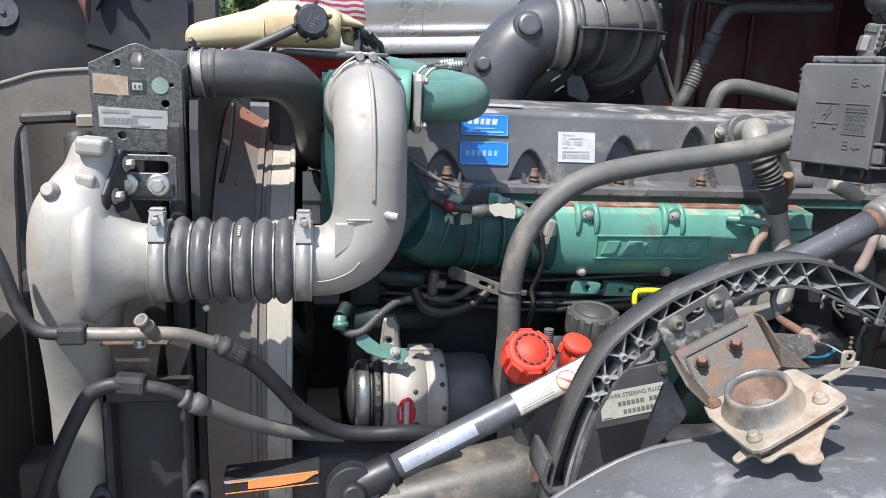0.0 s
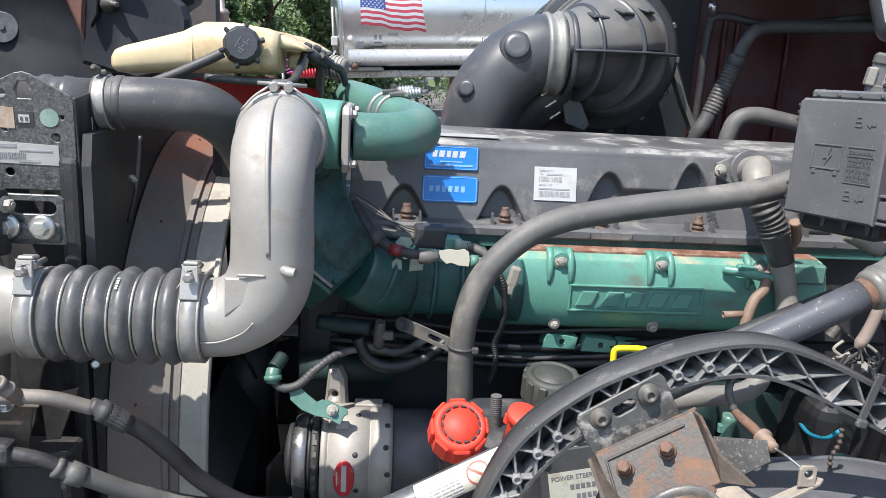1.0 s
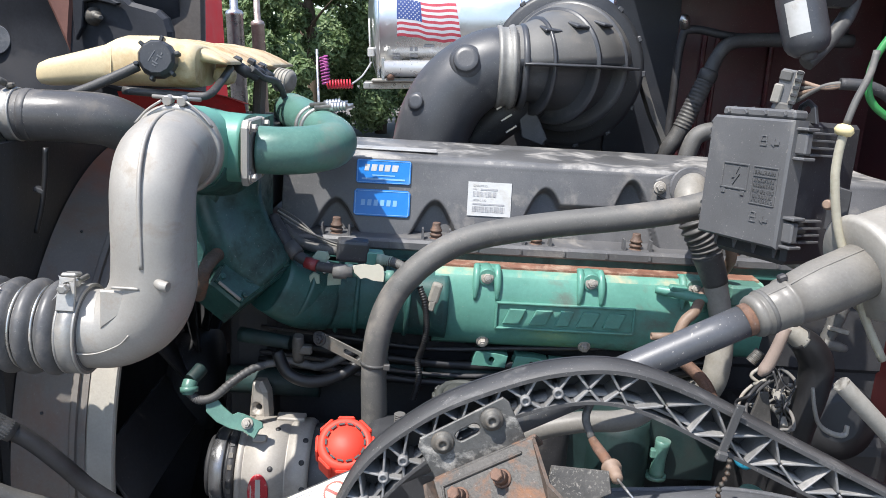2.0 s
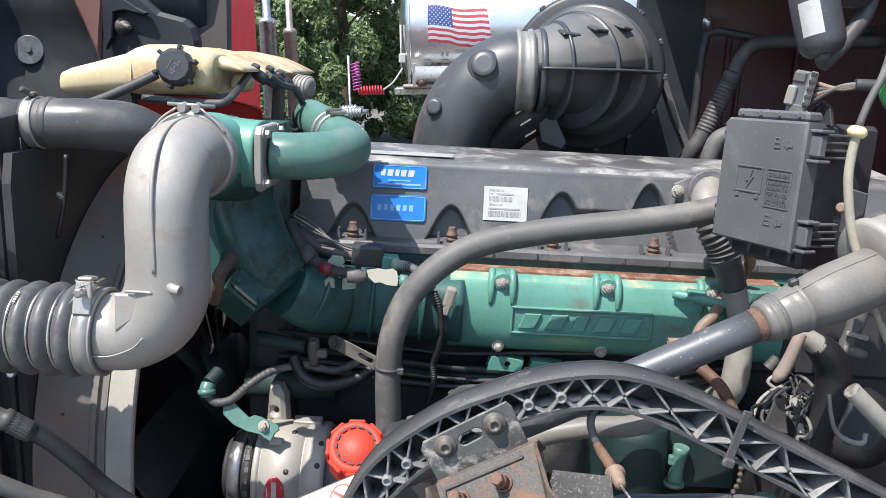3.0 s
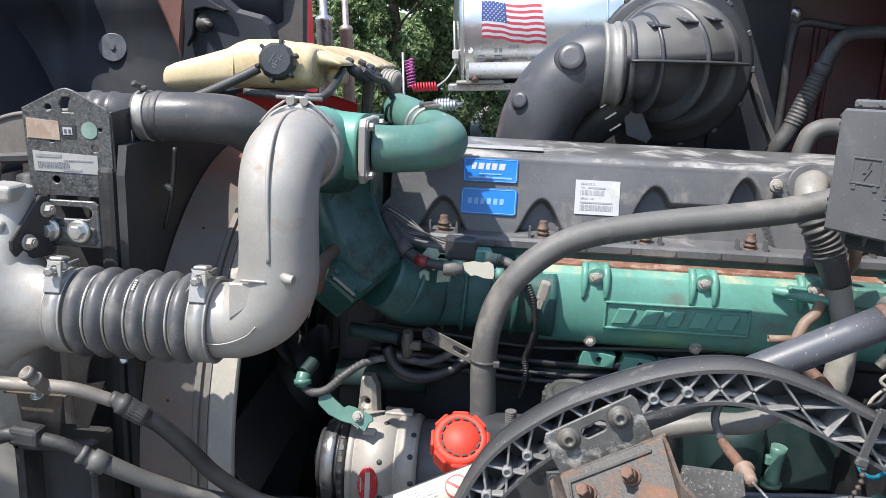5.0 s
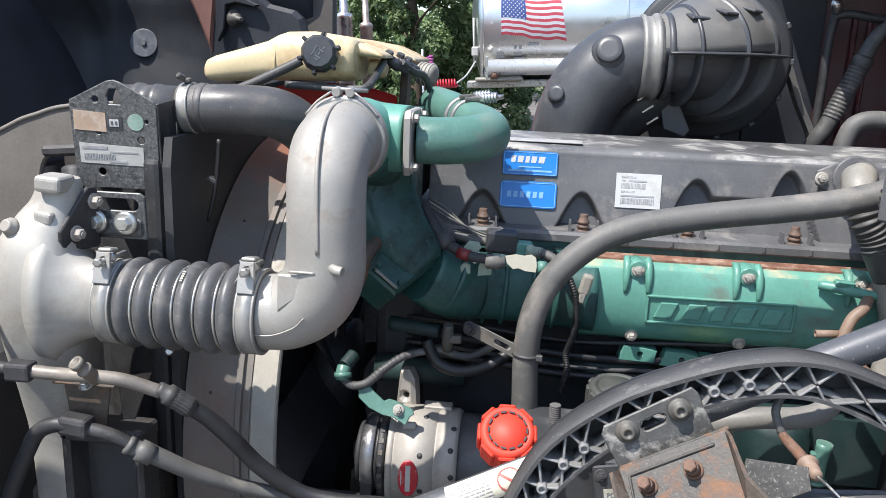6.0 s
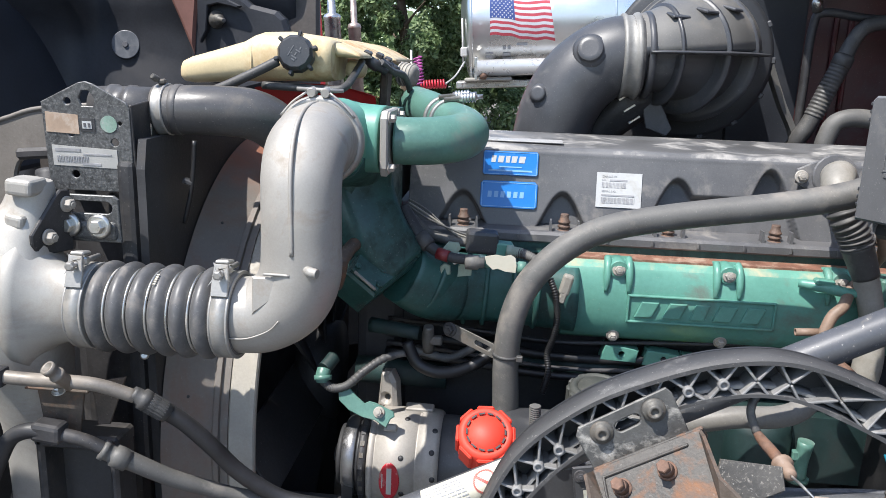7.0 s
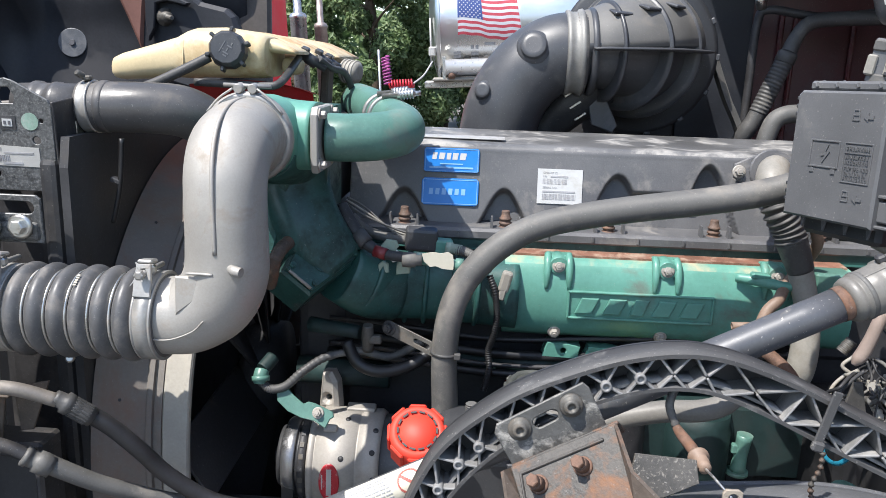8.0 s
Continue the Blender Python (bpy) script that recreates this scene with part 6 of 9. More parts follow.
    tube(b := B(), [(0.387, 1.17, 1.308), (0.388, 1.17, 1.28), (0.390, 1.17, 1.23)], 0.0075, 16, 40, wave=lambda q: 1 + 0.14 * math.sin(q * 2000))
    part("ribbed_tube", b, HOSE, t, "grey corrugated vent tube")
    m = AX((0.516, 1.135, 1.276), (0.05, -0.45, 0.9))
    lathe(b := B(), [(0.036, -0.006), (0.044, -0.006), (0.046, 0.0), (0.044, 0.006), (0.036, 0.006)], m @ Matrix.Diagonal((1.0, 0.62, 1, 1)), 40, caps=False)
    rim = part("lid_rim", b, PLASTIC, t, "grey double rim of an oval lid")
    lathe(b := B(), [(0.0425, -0.012), (0.0485, -0.010), (0.0485, -0.006), (0.0425, -0.005)], m @ Matrix.Diagonal((1.0, 0.62, 1, 1)), 40, caps=False)
    part("lower_rim", b, PALE, rim)
    lathe(b := B(), [(0.038, -0.003), (0.038, 0.001), (0.0, 0.002)], m @ Matrix.Diagonal((1.0, 0.62, 1, 1)), 40)
    part("lid", b, BROWN_STEEL, rim, "rust-brown oval lid")
    # dipstick loop
    tube(b := B(), [(0.617, 1.36, 1.285), (0.617, 1.36, 1.308), (0.628, 1.36, 1.313), (0.66, 1.36, 1.313), (0.672, 1.36, 1.309), (0.672, 1.36, 1.285), (0.66, 1.36, 1.278), (0.63, 1.36, 1.278), (0.617, 1.36, 1.285)], 0.0055, 10, 5)
    solo("dipstick_handle", b, YELLOW, "yellow plastic dipstick handle", "dipstick", (0.64, 1.36, 1.29))


steering_reservoir()


def hood_strut():
    t = thing("hood_strut", "black hood strut with warning labels and a dusty sleeve", "strut", (0.4, 0.93, 1.15))
    a, c, e = Vector((0.098, 0.895, 1.2195)), Vector((0.778, 0.957, 1.547)), Vector((1.02, 1.01, 1.648))
    tube(b := B(), [a, c], 0.0182, 40, 14)
    rod = part("rod", b, STRUT, t)
    d = (c - a).normalized()
    # collar and sleeve
    d2 = (e - c).normalized()
    lathe(b := B(), [(0.0185, -0.004), (0.0225, -0.002), (0.0245, 0.003), (0.0245, 0.006), (0.0235, 0.007), (0.0235, 0.009), (0.0255, 0.010), (0.0262, 0.03), (0.0268, 0.04), (0.0285, 0.041), (0.0285, 0.045), (0.0268, 0.046), (0.030, 0.062), (0.0325, 0.085), (0.0325, 0.26)], AX(c - d2 * 0.002, d2), 40)
    sl = part("sleeve", b, STRUT_GREY, t, "grey dusty rubber sleeve")
    lathe(b := B(), [(0.032, 0.137), (0.060, 0.137), (0.064, 0.141), (0.064, 0.149), (0.060, 0.153), (0.057, 0.20), (0.055, 0.30), (0.0, 0.31)], AX(c, d2), 48)
    part("end_cover", b, SLEEVE_DUST, t, "wide pale dusty cover with a turned rim")
    q = Vector((-0.35, -0.45, 0.82))
    q = (q - d2 * q.dot(d2)).normalized()
    tube(b := B(), [tuple(c + d2 * s + q * r) for s, r in ((0.012, 0.0252), (0.036, 0.0266), (0.060, 0.0296), (0.083, 0.0322), (0.13, 0.0325), (0.25, 0.0325))], 0.0013, 6, 3)
    part("mould_seam", b, STRUT_GREY, sl)
    lathe(b := B(), [(0.0240, 0.0), (0.0262, 0.0005), (0.0266, 0.003), (0.0262, 0.0055), (0.0240, 0.006)], AX(c + d2 * 0.0095, d2), 40)
    part("lip_ring", b, HOSE, sl)
    lathe(b := B(), [(0.0187, 0), (0.0189, 0.005), (0.0187, 0.012)], AX(c - d * 0.014, d), 30)
    part("rust_ring", b, RUST_RED, t, "rusty ring at the sleeve's mouth")
    box(b := B(), tuple(c + d2 * 0.043 + Vector((-0.012, -0.002, 0.028))), (0.010, 0.010, 0.008), (0, -25, 0), b=0.002)
    part("clamp_screw", b, DARK, t)
    # wrapped labels
    side = Vector((0.12, -1, 0.35))
    side = (side - d * side.dot(d)).normalized()
    up = d.cross(side)

    def wrap(s0, s1, a0, a1, material, label, r=0.0186):
        b = B()
        grid(b, lambda u, v: a + d * (s0 + (s1 - s0) * u) + (side * math.cos(a0 + (a1 - a0) * v) + up * -math.sin(a0 + (a1 - a0) * v)) * r, 2, 10)
        return part("label", b, material, rod, label)
    wrap(0.02, 0.125, -0.35, 0.75, mat("silver_blue_label", (0.33, 0.35, 0.41), 0.4, 0.3, dirt=(0.12, 0.12, 0.13), amount=0.22, spots=90), "silver label")
    w = wrap(0.185, 0.315, -0.65, 1.3, CREAM_LABEL, "cream warning label")
    b = B()
    def lie(q, ang, r=0.0188):
        nn = side * math.cos(ang) + up * -math.sin(ang)
        m = Matrix((d, nn.cross(d), nn)).transposed().to_4x4()
        m.translation = a + d * q + nn * r
        return m
    for k in range(40):
        ta = math.tau * k / 40
        box(b, (0, 0, 0), (0.0022, 0.0016, 0.0007), (0, 0, math.degrees(ta) + 90), b=0, m=lie(0.258 + 0.0125 * math.cos(ta), 0.25 - 0.0125 * math.sin(ta) / 0.0186))
    for k in range(11):
        box(b, (0, 0, 0), (0.0030, 0.0020, 0.0007), (0, 0, 45), b=0, m=lie(0.258 - 0.0085 + 0.0017 * k, 0.25 + (0.0085 - 0.0017 * k) / 0.0186))
    part("warning_sign", b, mat("label_red", (0.40, 0.10, 0.08), 0.5), w)
    b = B()
    rnd = random.Random(3)
    for k in range(8):
        for q0, q1 in ((0.190, 0.238), (0.276, 0.312)):
            q = q0
            while q < q1 - 0.004:
                w0 = rnd.uniform(0.002, 0.008)
                box(b, (w0 / 2, 0, 0), (w0, 0.0011, 0.0006), b=0, m=lie(q, -0.45 + 0.2 * k))
                q += w0 + 0.0014
    tagged(part("print", b, INK_GREY, w), kind="stuff")
    # fork at the lower end
    b = B()
    tube(b, [tuple(a + d * 0.012), tuple(a - d * 0.02), tuple(a - d * 0.055)], [0.021, 0.024, 0.022], 24, 4)
    lathe(b, [(0.032, -0.02), (0.034, -0.016), (0.034, 0.016), (0.032, 0.02)], AX(a - d * 0.05, (0.0, -1, 0.3)), 30)
    lathe(b, [(0.016, 0.0), (0.016, 0.024), (0.012, 0.028)], AX(a - d * 0.05 + Vector((0, -0.012, 0.004)), (0.0, -1, 0.3)), 24)
    fk = part("fork", b, mat("black_enamel", (0.014, 0.014, 0.016), 0.5, dirt=(0.03, 0.028, 0.026), amount=0.3, specks=0), t, "black forked end")
    plate(b := B(), [(-0.006, -0.006), (0.010, -0.004), (0.002, 0.010)], facing(0.100, 0.862, 1.214), 0.004)
    part("clip", b, STEEL, fk)
    tube(b := B(), [(0.045, 0.885, 1.188), (0.0, 0.88, 1.150), (-0.10, 0.875, 1.09)], [0.012, 0.012, 0.012], 16, 4)
    part("bright_rod", b, CHROME, t, "bright piston rod")


hood_strut()


def fender_arch():
    t = thing("fender_support_arch", "black lattice-ribbed plastic fender support arch", "bracket", (0.6, 0.87, 1.2))
    out = [(0.296, 1.180), (0.298, 1.212), (0.305, 1.258), (0.324, 1.330), (0.360, 1.404), (0.418, 1.457), (0.476, 1.488), (0.545, 1.512), (0.613, 1.517), (0.685, 1.496), (0.771, 1.456), (0.879, 1.406), (0.99, 1.3555), (1.10, 1.305)]
    inn = [(0.330, 1.180), (0.333, 1.205), (0.338, 1.245), (0.356, 1.315), (0.385, 1.368), (0.433, 1.416), (0.492, 1.453), (0.550, 1.475), (0.607, 1.479), (0.665, 1.460), (0.745, 1.422), (0.845, 1.376), (0.955, 1.326), (1.065, 1.278)]
    so, si = spline(out, 8), spline(inn, 8)
    b = B()
    y0, y1 = 0.848, 0.884

    def band(b, path, nrm, th, ya, yb):
        vs = []
        for p, q in zip(path, nrm):
            vs.append([b.verts.new(v) for v in ((p[0], ya, p[1]), (p[0], yb, p[1]), (p[0] + q[0] * th, yb, p[1] + q[1] * th), (p[0] + q[0] * th, ya, p[1] + q[1] * th))])
        for u, w in zip(vs, vs[1:]):
            for k in range(4):
                f = b.faces.new((u[k], u[(k + 1) % 4], w[(k + 1) % 4], w[k]))
                f.smooth = k in (0, 2)
        b.faces.new(vs[0])
        b.faces.new(vs[-1][::-1])
        bmesh.ops.recalc_face_normals(b, faces=b.faces)
    nr = (si - so) / np.linalg.norm(si - so, axis=1)[:, None]
    band(b, so, nr, 0.0042, y0, y1)
    part("outer_flange", b, ARCH_RIM, t)
    band(b := B(), si, -nr, 0.0036, y0 + 0.002, y1)
    part("inner_flange", b, ARCH_RIM, t)
    vs = []
    b = B()
    for p, q in zip(so, si):
        vs.append([b.verts.new((p[0], 0.882, p[1])), b.verts.new((q[0], 0.882, q[1])), b.verts.new((q[0], 0.887, q[1])), b.verts.new((p[0], 0.887, p[1]))])
    for u, w in zip(vs, vs[1:]):
        for k in range(4):
            b.faces.new((u[k], w[k], w[(k + 1) % 4], u[(k + 1) % 4]))
    bmesh.ops.recalc_face_normals(b, faces=b.faces)
    part("web", b, ARCH_WEB_SHADE, t)
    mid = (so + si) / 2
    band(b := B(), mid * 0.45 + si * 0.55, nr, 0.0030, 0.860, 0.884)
    part("mid_flange", b, ARCH_DUST_LIT, t)

    def rib(p, q, w=0.0026, back=0.884):
        p, q = p + (q - p) * 0.05, q + (p - q) * 0.04
        d = Vector((q[0], 0, q[1])) - Vector((p[0], 0, p[1]))
        m = Matrix.Translation(((p[0] + q[0]) / 2, (y0 + back) / 2 + 0.002, (p[1] + q[1]) / 2)) @ Matrix.Rotation(-math.atan2(d.z, d.x), 4, "Y")
        bb = B()
        box(bb, (0, 0, 0), (d.length, back - y0 - 0.002, w), b=0.0007, m=m)
        part("rib", bb, ARCH_DUST_LIT, t)
    # cells of the lattice: short round the bend, long on the straight part
    run = np.concatenate(([0.0], np.cumsum(np.linalg.norm(np.diff(so, axis=0), axis=1))))
    apex = int(np.argmin(abs(so[:, 0] - 0.632)))
    stops = [run[apex] - 0.0345 * k for k in range(1, 12)][::-1] + [run[apex] + 0.075 * k for k in range(0, 6)]
    cuts = [int(np.argmin(abs(run - q))) for q in stops if 0.01 < q < run[-1]]
    for k0, k1 in zip(cuts, cuts[1:]):
        kc = (k0 + k1) // 2
        h = so[kc] * 0.42 + si[kc] * 0.58
        rib(so[k0], h)
        rib(h, so[k1])
        rib(si[k0], h)
        rib(h, si[k1])
        if k0 >= apex:
            rib(so[k1], si[k1], 0.0022)
        elif so[kc][0] < 0.57:
            lathe(bb := B(), [(0.0054, -0.002), (0.0054, 0.0365), (0.0048, 0.0372), (0.0030, 0.0372), (0.0028, 0.0345), (0.0, 0.0345)], AX((h[0], 0.884, h[1]), (0, -1, 0)), 14)
            part("pin", bb, ARCH_DUST_LIT, t)
    # the foot curls back under the liner
    ft = spline([(0.292, 1.260), (0.287, 1.232), (0.296, 1.213), (0.326, 1.200), (0.366, 1.184), (0.42, 1.170)], 6)
    fn = np.array([(q[1] - p[1], p[0] - q[0]) for p, q in zip(ft, np.vstack([ft[1:], 2 * ft[-1:] - ft[-2:-1]]))])
    band(b := B(), ft, -fn / np.linalg.norm(fn, axis=1)[:, None], 0.006, 0.842, 0.905)
    part("foot", b, ARCH_RIM, t, "curled foot of the arch")
    # cable tie round the arch
    tie = thing("cable_tie", "flat black cable tie round the arch", "cable tie", (0.725, 0.87, 1.44))
    m = facing(0.7215, 0.842, 1.466, 0, 0, 0) @ Matrix.Rotation(radians(-13), 4, "Z")
    box(b := B(), (0, 0, 0), (0.0090, 0.052, 0.003), b=0.001, m=m)
    box(b, (0.000, -0.030, 0.002), (0.012, 0.010, 0.007), b=0.002, m=m)
    part("strap", b, ARCH_RIM, tie)
    tube(b := B(), [(0.955, 1.30, 1.233), (0.943, 1.31, 1.224), (0.938, 1.31, 1.209), (0.9146, 1.24, 1.221), (0.898, 1.17, 1.249), (0.905, 1.15, 1.272)], 0.0034, 12, 7)
    solo("blue_air_line", b, CABLE_BLUE, "short loop of blue air line", "cable", (0.90, 1.15, 1.26))


fender_arch()


def latch_bracket():
    t = thing("hood_latch_bracket", "rusty hood latch bracket with a cup on dusty plates", "bracket", (0.49, 0.78, 1.35))
    # galvanized strap with two bolts, along the arch
    ang = math.degrees(math.atan2(0.0285, 0.0465))
    m = facing(0.462, 0.842, 1.4475, -6) @ Matrix.Rotation(radians(ang), 4, "Z")
    plate(b := B(), [(-0.050, -0.030), (0.047, -0.034), (0.050, 0.010), (0.047, 0.017), (-0.044, 0.019), (-0.050, 0.012)], m, 0.004, [slot_pts(0.0, 0.002, 0.026, 0.011)], bevel=0.001)
    st = part("strap", b, mat("salt_crusted_plate", (0.095, 0.094, 0.09), 0.55, 0.35, 0.3, 30, 260, 0.2, (0.46, 0.44, 0.40), 0.36, 34), t, "galvanized strap plate with whitish deposits")
    for p in ((0.437, 0.838, 1.4385), (0.4835, 0.838, 1.4655)):
        b = B()
        lathe(b, [(0.0115, 0), (0.0115, 0.002), (0.0098, 0.0035), (0.0075, 0.004), (0.0072, 0.0085), (0.0055, 0.0095), (0.0038, 0.0095), (0.0034, 0.0065), (0.0, 0.0065)], AX(p, (0, -1, 0.1)), 22)
        part("bolt", b, DIRTY_ZINC, st)
    # back plate of the rusty box
    u = Vector((0.86, -0.05, 0.50)).normalized()
    v = Vector((0.16, -0.62, -0.62)).normalized()
    n = u.cross(v).normalized()
    o = Vector((0.478, 0.818, 1.434))
    if n.y > 0:
        n = -n
    fr = Matrix((u, v, n)).transposed().to_4x4()
    fr.translation = o
    plate(b := B(), [(-0.055, 0.0), (0.052, 0.0), (0.056, 0.072), (-0.044, 0.078)], fr, 0.004, bevel=0.001)
    bp = part("back_plate", b, RUST, t, "rusty back plate")
    for dx in (-0.030, 0.014):
        p = fr @ Vector((dx, 0.026, 0.004))
        b = B()
        lathe(b, [(0.009, 0), (0.009, 0.002), (0.007, 0.003)], AX(p, n), 18)
        lathe(b, [(0.0072, 0.002), (0.0066, 0.012), (0.0062, 0.013)], AX(p, n), 14)
        hexa(b, AX(p + n * 0.016, n), 0.0062, 0.006)
        part("bolt", b, RUST_RED, bp, "long rusty stud bolt")
    box(b := B(), (0.0, 0.0, -0.012), (0.108, 0.004, 0.030), b=0.001, m=fr)
    part("top_lip", b, RUST, bp)
    for c, z in (((-0.004, 0.0105, 0.0045), (0.084, 0.0026, 0.004)), ((-0.0455, 0.036, 0.0045), (0.0026, 0.054, 0.004))):
        box(b := B(), c, z, b=0.0008, m=fr)
        part("raised_edge", b, RUST, bp)
    # side wing to the rear
    plate(b := B(), [(0.0, 0.0), (0.055, 0.004), (0.060, -0.016), (0.03, -0.034), (-0.004, -0.04)], facing(0.538, 0.80, 1.440, -25, 8, 0), 0.0035, bevel=0.0008)
    part("side_wing", b, SPECKLED, t)
    # base plate with the cup
    bu = Vector((0.88, -0.10, 0.42)).normalized()
    bv = Vector((0.05, 1.0, 0.06))
    bv = (bv - bu * bv.dot(bu)).normalized()
    bn = bu.cross(bv)
    g = Matrix((bu, bv, bn)).transposed().to_4x4()
    g.translation = Vector((0.503, 0.722, 1.384))
    gc = g @ Matrix.Translation((-0.010, 0, 0))
    rounded = lambda pts: [tuple(q) for q in spline(pts + pts[:1], 5)[:-1]]
    plate(b := B(), [(-0.060, 0.047), (-0.0645, 0.034), (-0.0665, 0.016), (-0.055, -0.052), (-0.0515, -0.060), (-0.045, -0.0645), (-0.036, -0.0645), (0.006, -0.0555), (0.060, -0.0415), (0.0645, -0.038), (0.066, -0.032), (0.064, -0.018), (0.0566, 0.014), (0.049, 0.042), (0.0, 0.050)], g, 0.006, [ring_pts(-0.010, 0, 0.030, 22)], bevel=0.001)
    base = part("base_plate", b, SANDY, t, "sand-coloured dusty base plate")
    lathe(b := B(), [(0.050, 0.003), (0.0465, 0.0045), (0.043, 0.008), (0.0395, 0.014), (0.0375, 0.021), (0.0365, 0.027), (0.0355, 0.030), (0.0335, 0.0312), (0.0308, 0.030), (0.0290, 0.026), (0.0278, 0.010), (0.0275, -0.012)], gc, 44)
    # cheeks between the back plate and the base plate
    for pts in ((fr @ Vector((-0.055, 0.0, 0)), fr @ Vector((-0.050, 0.04, 0.003)), fr @ Vector((-0.044, 0.078, 0.004)), g @ Vector((-0.050, 0.044, 0.004)), g @ Vector((-0.056, 0.030, 0.004)), fr @ Vector((-0.056, 0.045, 0.022)), fr @ Vector((-0.059, 0.004, 0.014))),
                (fr @ Vector((0.052, 0.0, 0)), fr @ Vector((0.055, 0.072, 0.004)), g @ Vector((0.05, 0.045, 0.004)), g @ Vector((0.064, 0.034, 0.004)), fr @ Vector((0.060, 0.050, 0.016)), fr @ Vector((0.056, 0.012, 0.016)))):
        sheet(bb := B(), pts, 0.0035)
        # Browner than the back plate: shade on the cheeks is in the colour.
        part("cheek", bb, BROWN_STEEL, t, "bent rusty cheek plate, shade in its brown")
    cup = part("cup", b, CUP_METAL, t, "worn iron cup")
    lathe(b := B(), [(0.0292, 0.024), (0.0276, 0.008), (0.0272, -0.012), (0.022, -0.020), (0.0, -0.021)], gc, 36, caps=False)
    part("cup_lining", b, mat("cup_rust", (0.15, 0.095, 0.07), 0.75, 0.1, 0.4, 40, 300, 0.25, (0.20, 0.14, 0.10), 0.42, 30), cup)
    for k in range(3):
        tube(b := B(), [tuple(gc @ Vector(((0.018 - 0.003 * k) * math.cos(j * 0.42), (0.018 - 0.003 * k) * math.sin(j * 0.42), -0.014 + 0.004 * k))) for j in range(16)], 0.0013, 6, 2)
        part("coil", b, DIRTY_ZINC, cup)
    for dx, dy in ((-0.0525, 0.033), (-0.041, -0.045), (0.0425, -0.027)):
        p = g @ Vector((dx, dy, 0.006))
        b = B()
        lathe(b, [(0.0085, 0), (0.0085, 0.002), (0.006, 0.003), (0.006, 0.007), (0.004, 0.008)], AX(p, bn), 16)
        part("bolt", b, SANDY if dy < 0 else RUST_RED, base)
    # lower hooked tabs
    gl = g @ Matrix.Translation((0, 0, -0.014))
    plate(b := B(), rounded([(-0.060, -0.036), (-0.0685, -0.041), (-0.0675, -0.0498), (-0.052, -0.0475), (-0.047, -0.052), (-0.0453, -0.0625), (-0.038, -0.0665), (-0.026, -0.063), (-0.0175, -0.064), (-0.0145, -0.070), (-0.015, -0.082), (-0.0055, -0.0915), (0.005, -0.0914), (0.009, -0.084), (0.012, -0.073), (0.033, -0.050), (0.049, -0.044), (0.062, -0.038), (0.066, -0.030), (0.056, -0.018), (0.020, -0.020), (-0.040, -0.026)]),
          gl, 0.0045, [slot_pts(-0.0375, -0.055, 0.013, 0.007), ring_pts(0.055, -0.031, 0.0045, 12)], bevel=0.0012)
    part("hook_plate", b, SANDY, t)
    for dx, dy in ((-0.010, 0.046), (0.024, 0.043)):
        lathe(b := B(), [(0.006, 0), (0.0055, 0.004), (0.003, 0.005)], AX(g @ Vector((dx, dy, 0.005)), bn), 10)
        part("weld", b, RUST_RED, base)
    # lever, spring and release cable
    lv = thing("latch_lever", "sandy steel latch lever with a return spring", "lever", (0.58, 0.74, 1.40))
    la, lu = Vector((0.556, 0.750, 1.384)), Vector((0.078, 0.012, 0.032)).normalized()
    lw = (bv - lu * bv.dot(lu)).normalized()
    lm = Matrix((lu, lw, lu.cross(lw))).transposed().to_4x4()
    lm.translation = la
    plate(b := B(), [(0.0, -0.006), (0.062, -0.006), (0.078, -0.0045), (0.084, -0.001), (0.081, 0.0055), (0.0, 0.0065)], lm, 0.004, bevel=0.001)
    part("arm", b, SANDY, lv)
    plate(b := B(), [(-0.008, 0), (0.0085, 0), (0.0095, 0.018), (0.006, 0.0205), (-0.005, 0.0205), (-0.0075, 0.017)], facing(0.613, 0.758, 1.4125, -8), 0.0035, [ring_pts(0.0015, 0.0125, 0.0042, 12)], bevel=0.0008)
    part("eye", b, SANDY, lv)
    pts = []
    for k in range(61):
        a = k / 60 * 2 * math.pi * 8
        pts.append((0.577 + 0.022 * k / 60 + 0.0035 * math.sin(a), 0.742 + 0.0062 * math.cos(a), 1.3985 - 0.0150 * k / 60 + 0.0052 * math.sin(a)))
    tube(b := B(), pts, 0.0011, 6, 1)
    part("spring", b, DIRTY_ZINC, lv)
    c = thing("release_cable", "rusty latch release cable with a brass fitting", "cable", (0.58, 0.81, 1.4))
    tube(b := B(), [(0.590, 0.868, 1.436), (0.593, 0.856, 1.433), (0.598, 0.838, 1.430), (0.601, 0.825, 1.428)], [0.004, 0.0052, 0.0056, 0.005], 14, 5)
    part("sleeve", b, RUST_RED, c)
    lathe(b := B(), [(0.0052, -0.014), (0.0062, -0.012), (0.0062, -0.005), (0.0100, -0.0045), (0.0100, -0.002), (0.0070, -0.0015), (0.0070, 0.010), (0.0058, 0.0115), (0.0058, 0.017), (0.002, 0.018)], AX((0.602, 0.820, 1.427), (0.05, -1, 0.0)), 18)
    part("fitting", b, TAN_HOSE, c, "rust-tinted flanged ferrule")
    tube(b := B(), [(0.603, 0.803, 1.427), (0.605, 0.780, 1.430), (0.613, 0.757, 1.426)], 0.0013, 6, 5)
    part("wire", b, STEEL, c)
    tube(b := B(), [(0.590, 0.867, 1.436), (0.583, 0.872, 1.458), (0.594, 0.879, 1.480), (0.615, 0.895, 1.487), (0.64, 0.93, 1.470), (0.66, 0.98, 1.44)], 0.0042, 12, 7)
    part("outer", b, RUBBER, c)


latch_bracket()


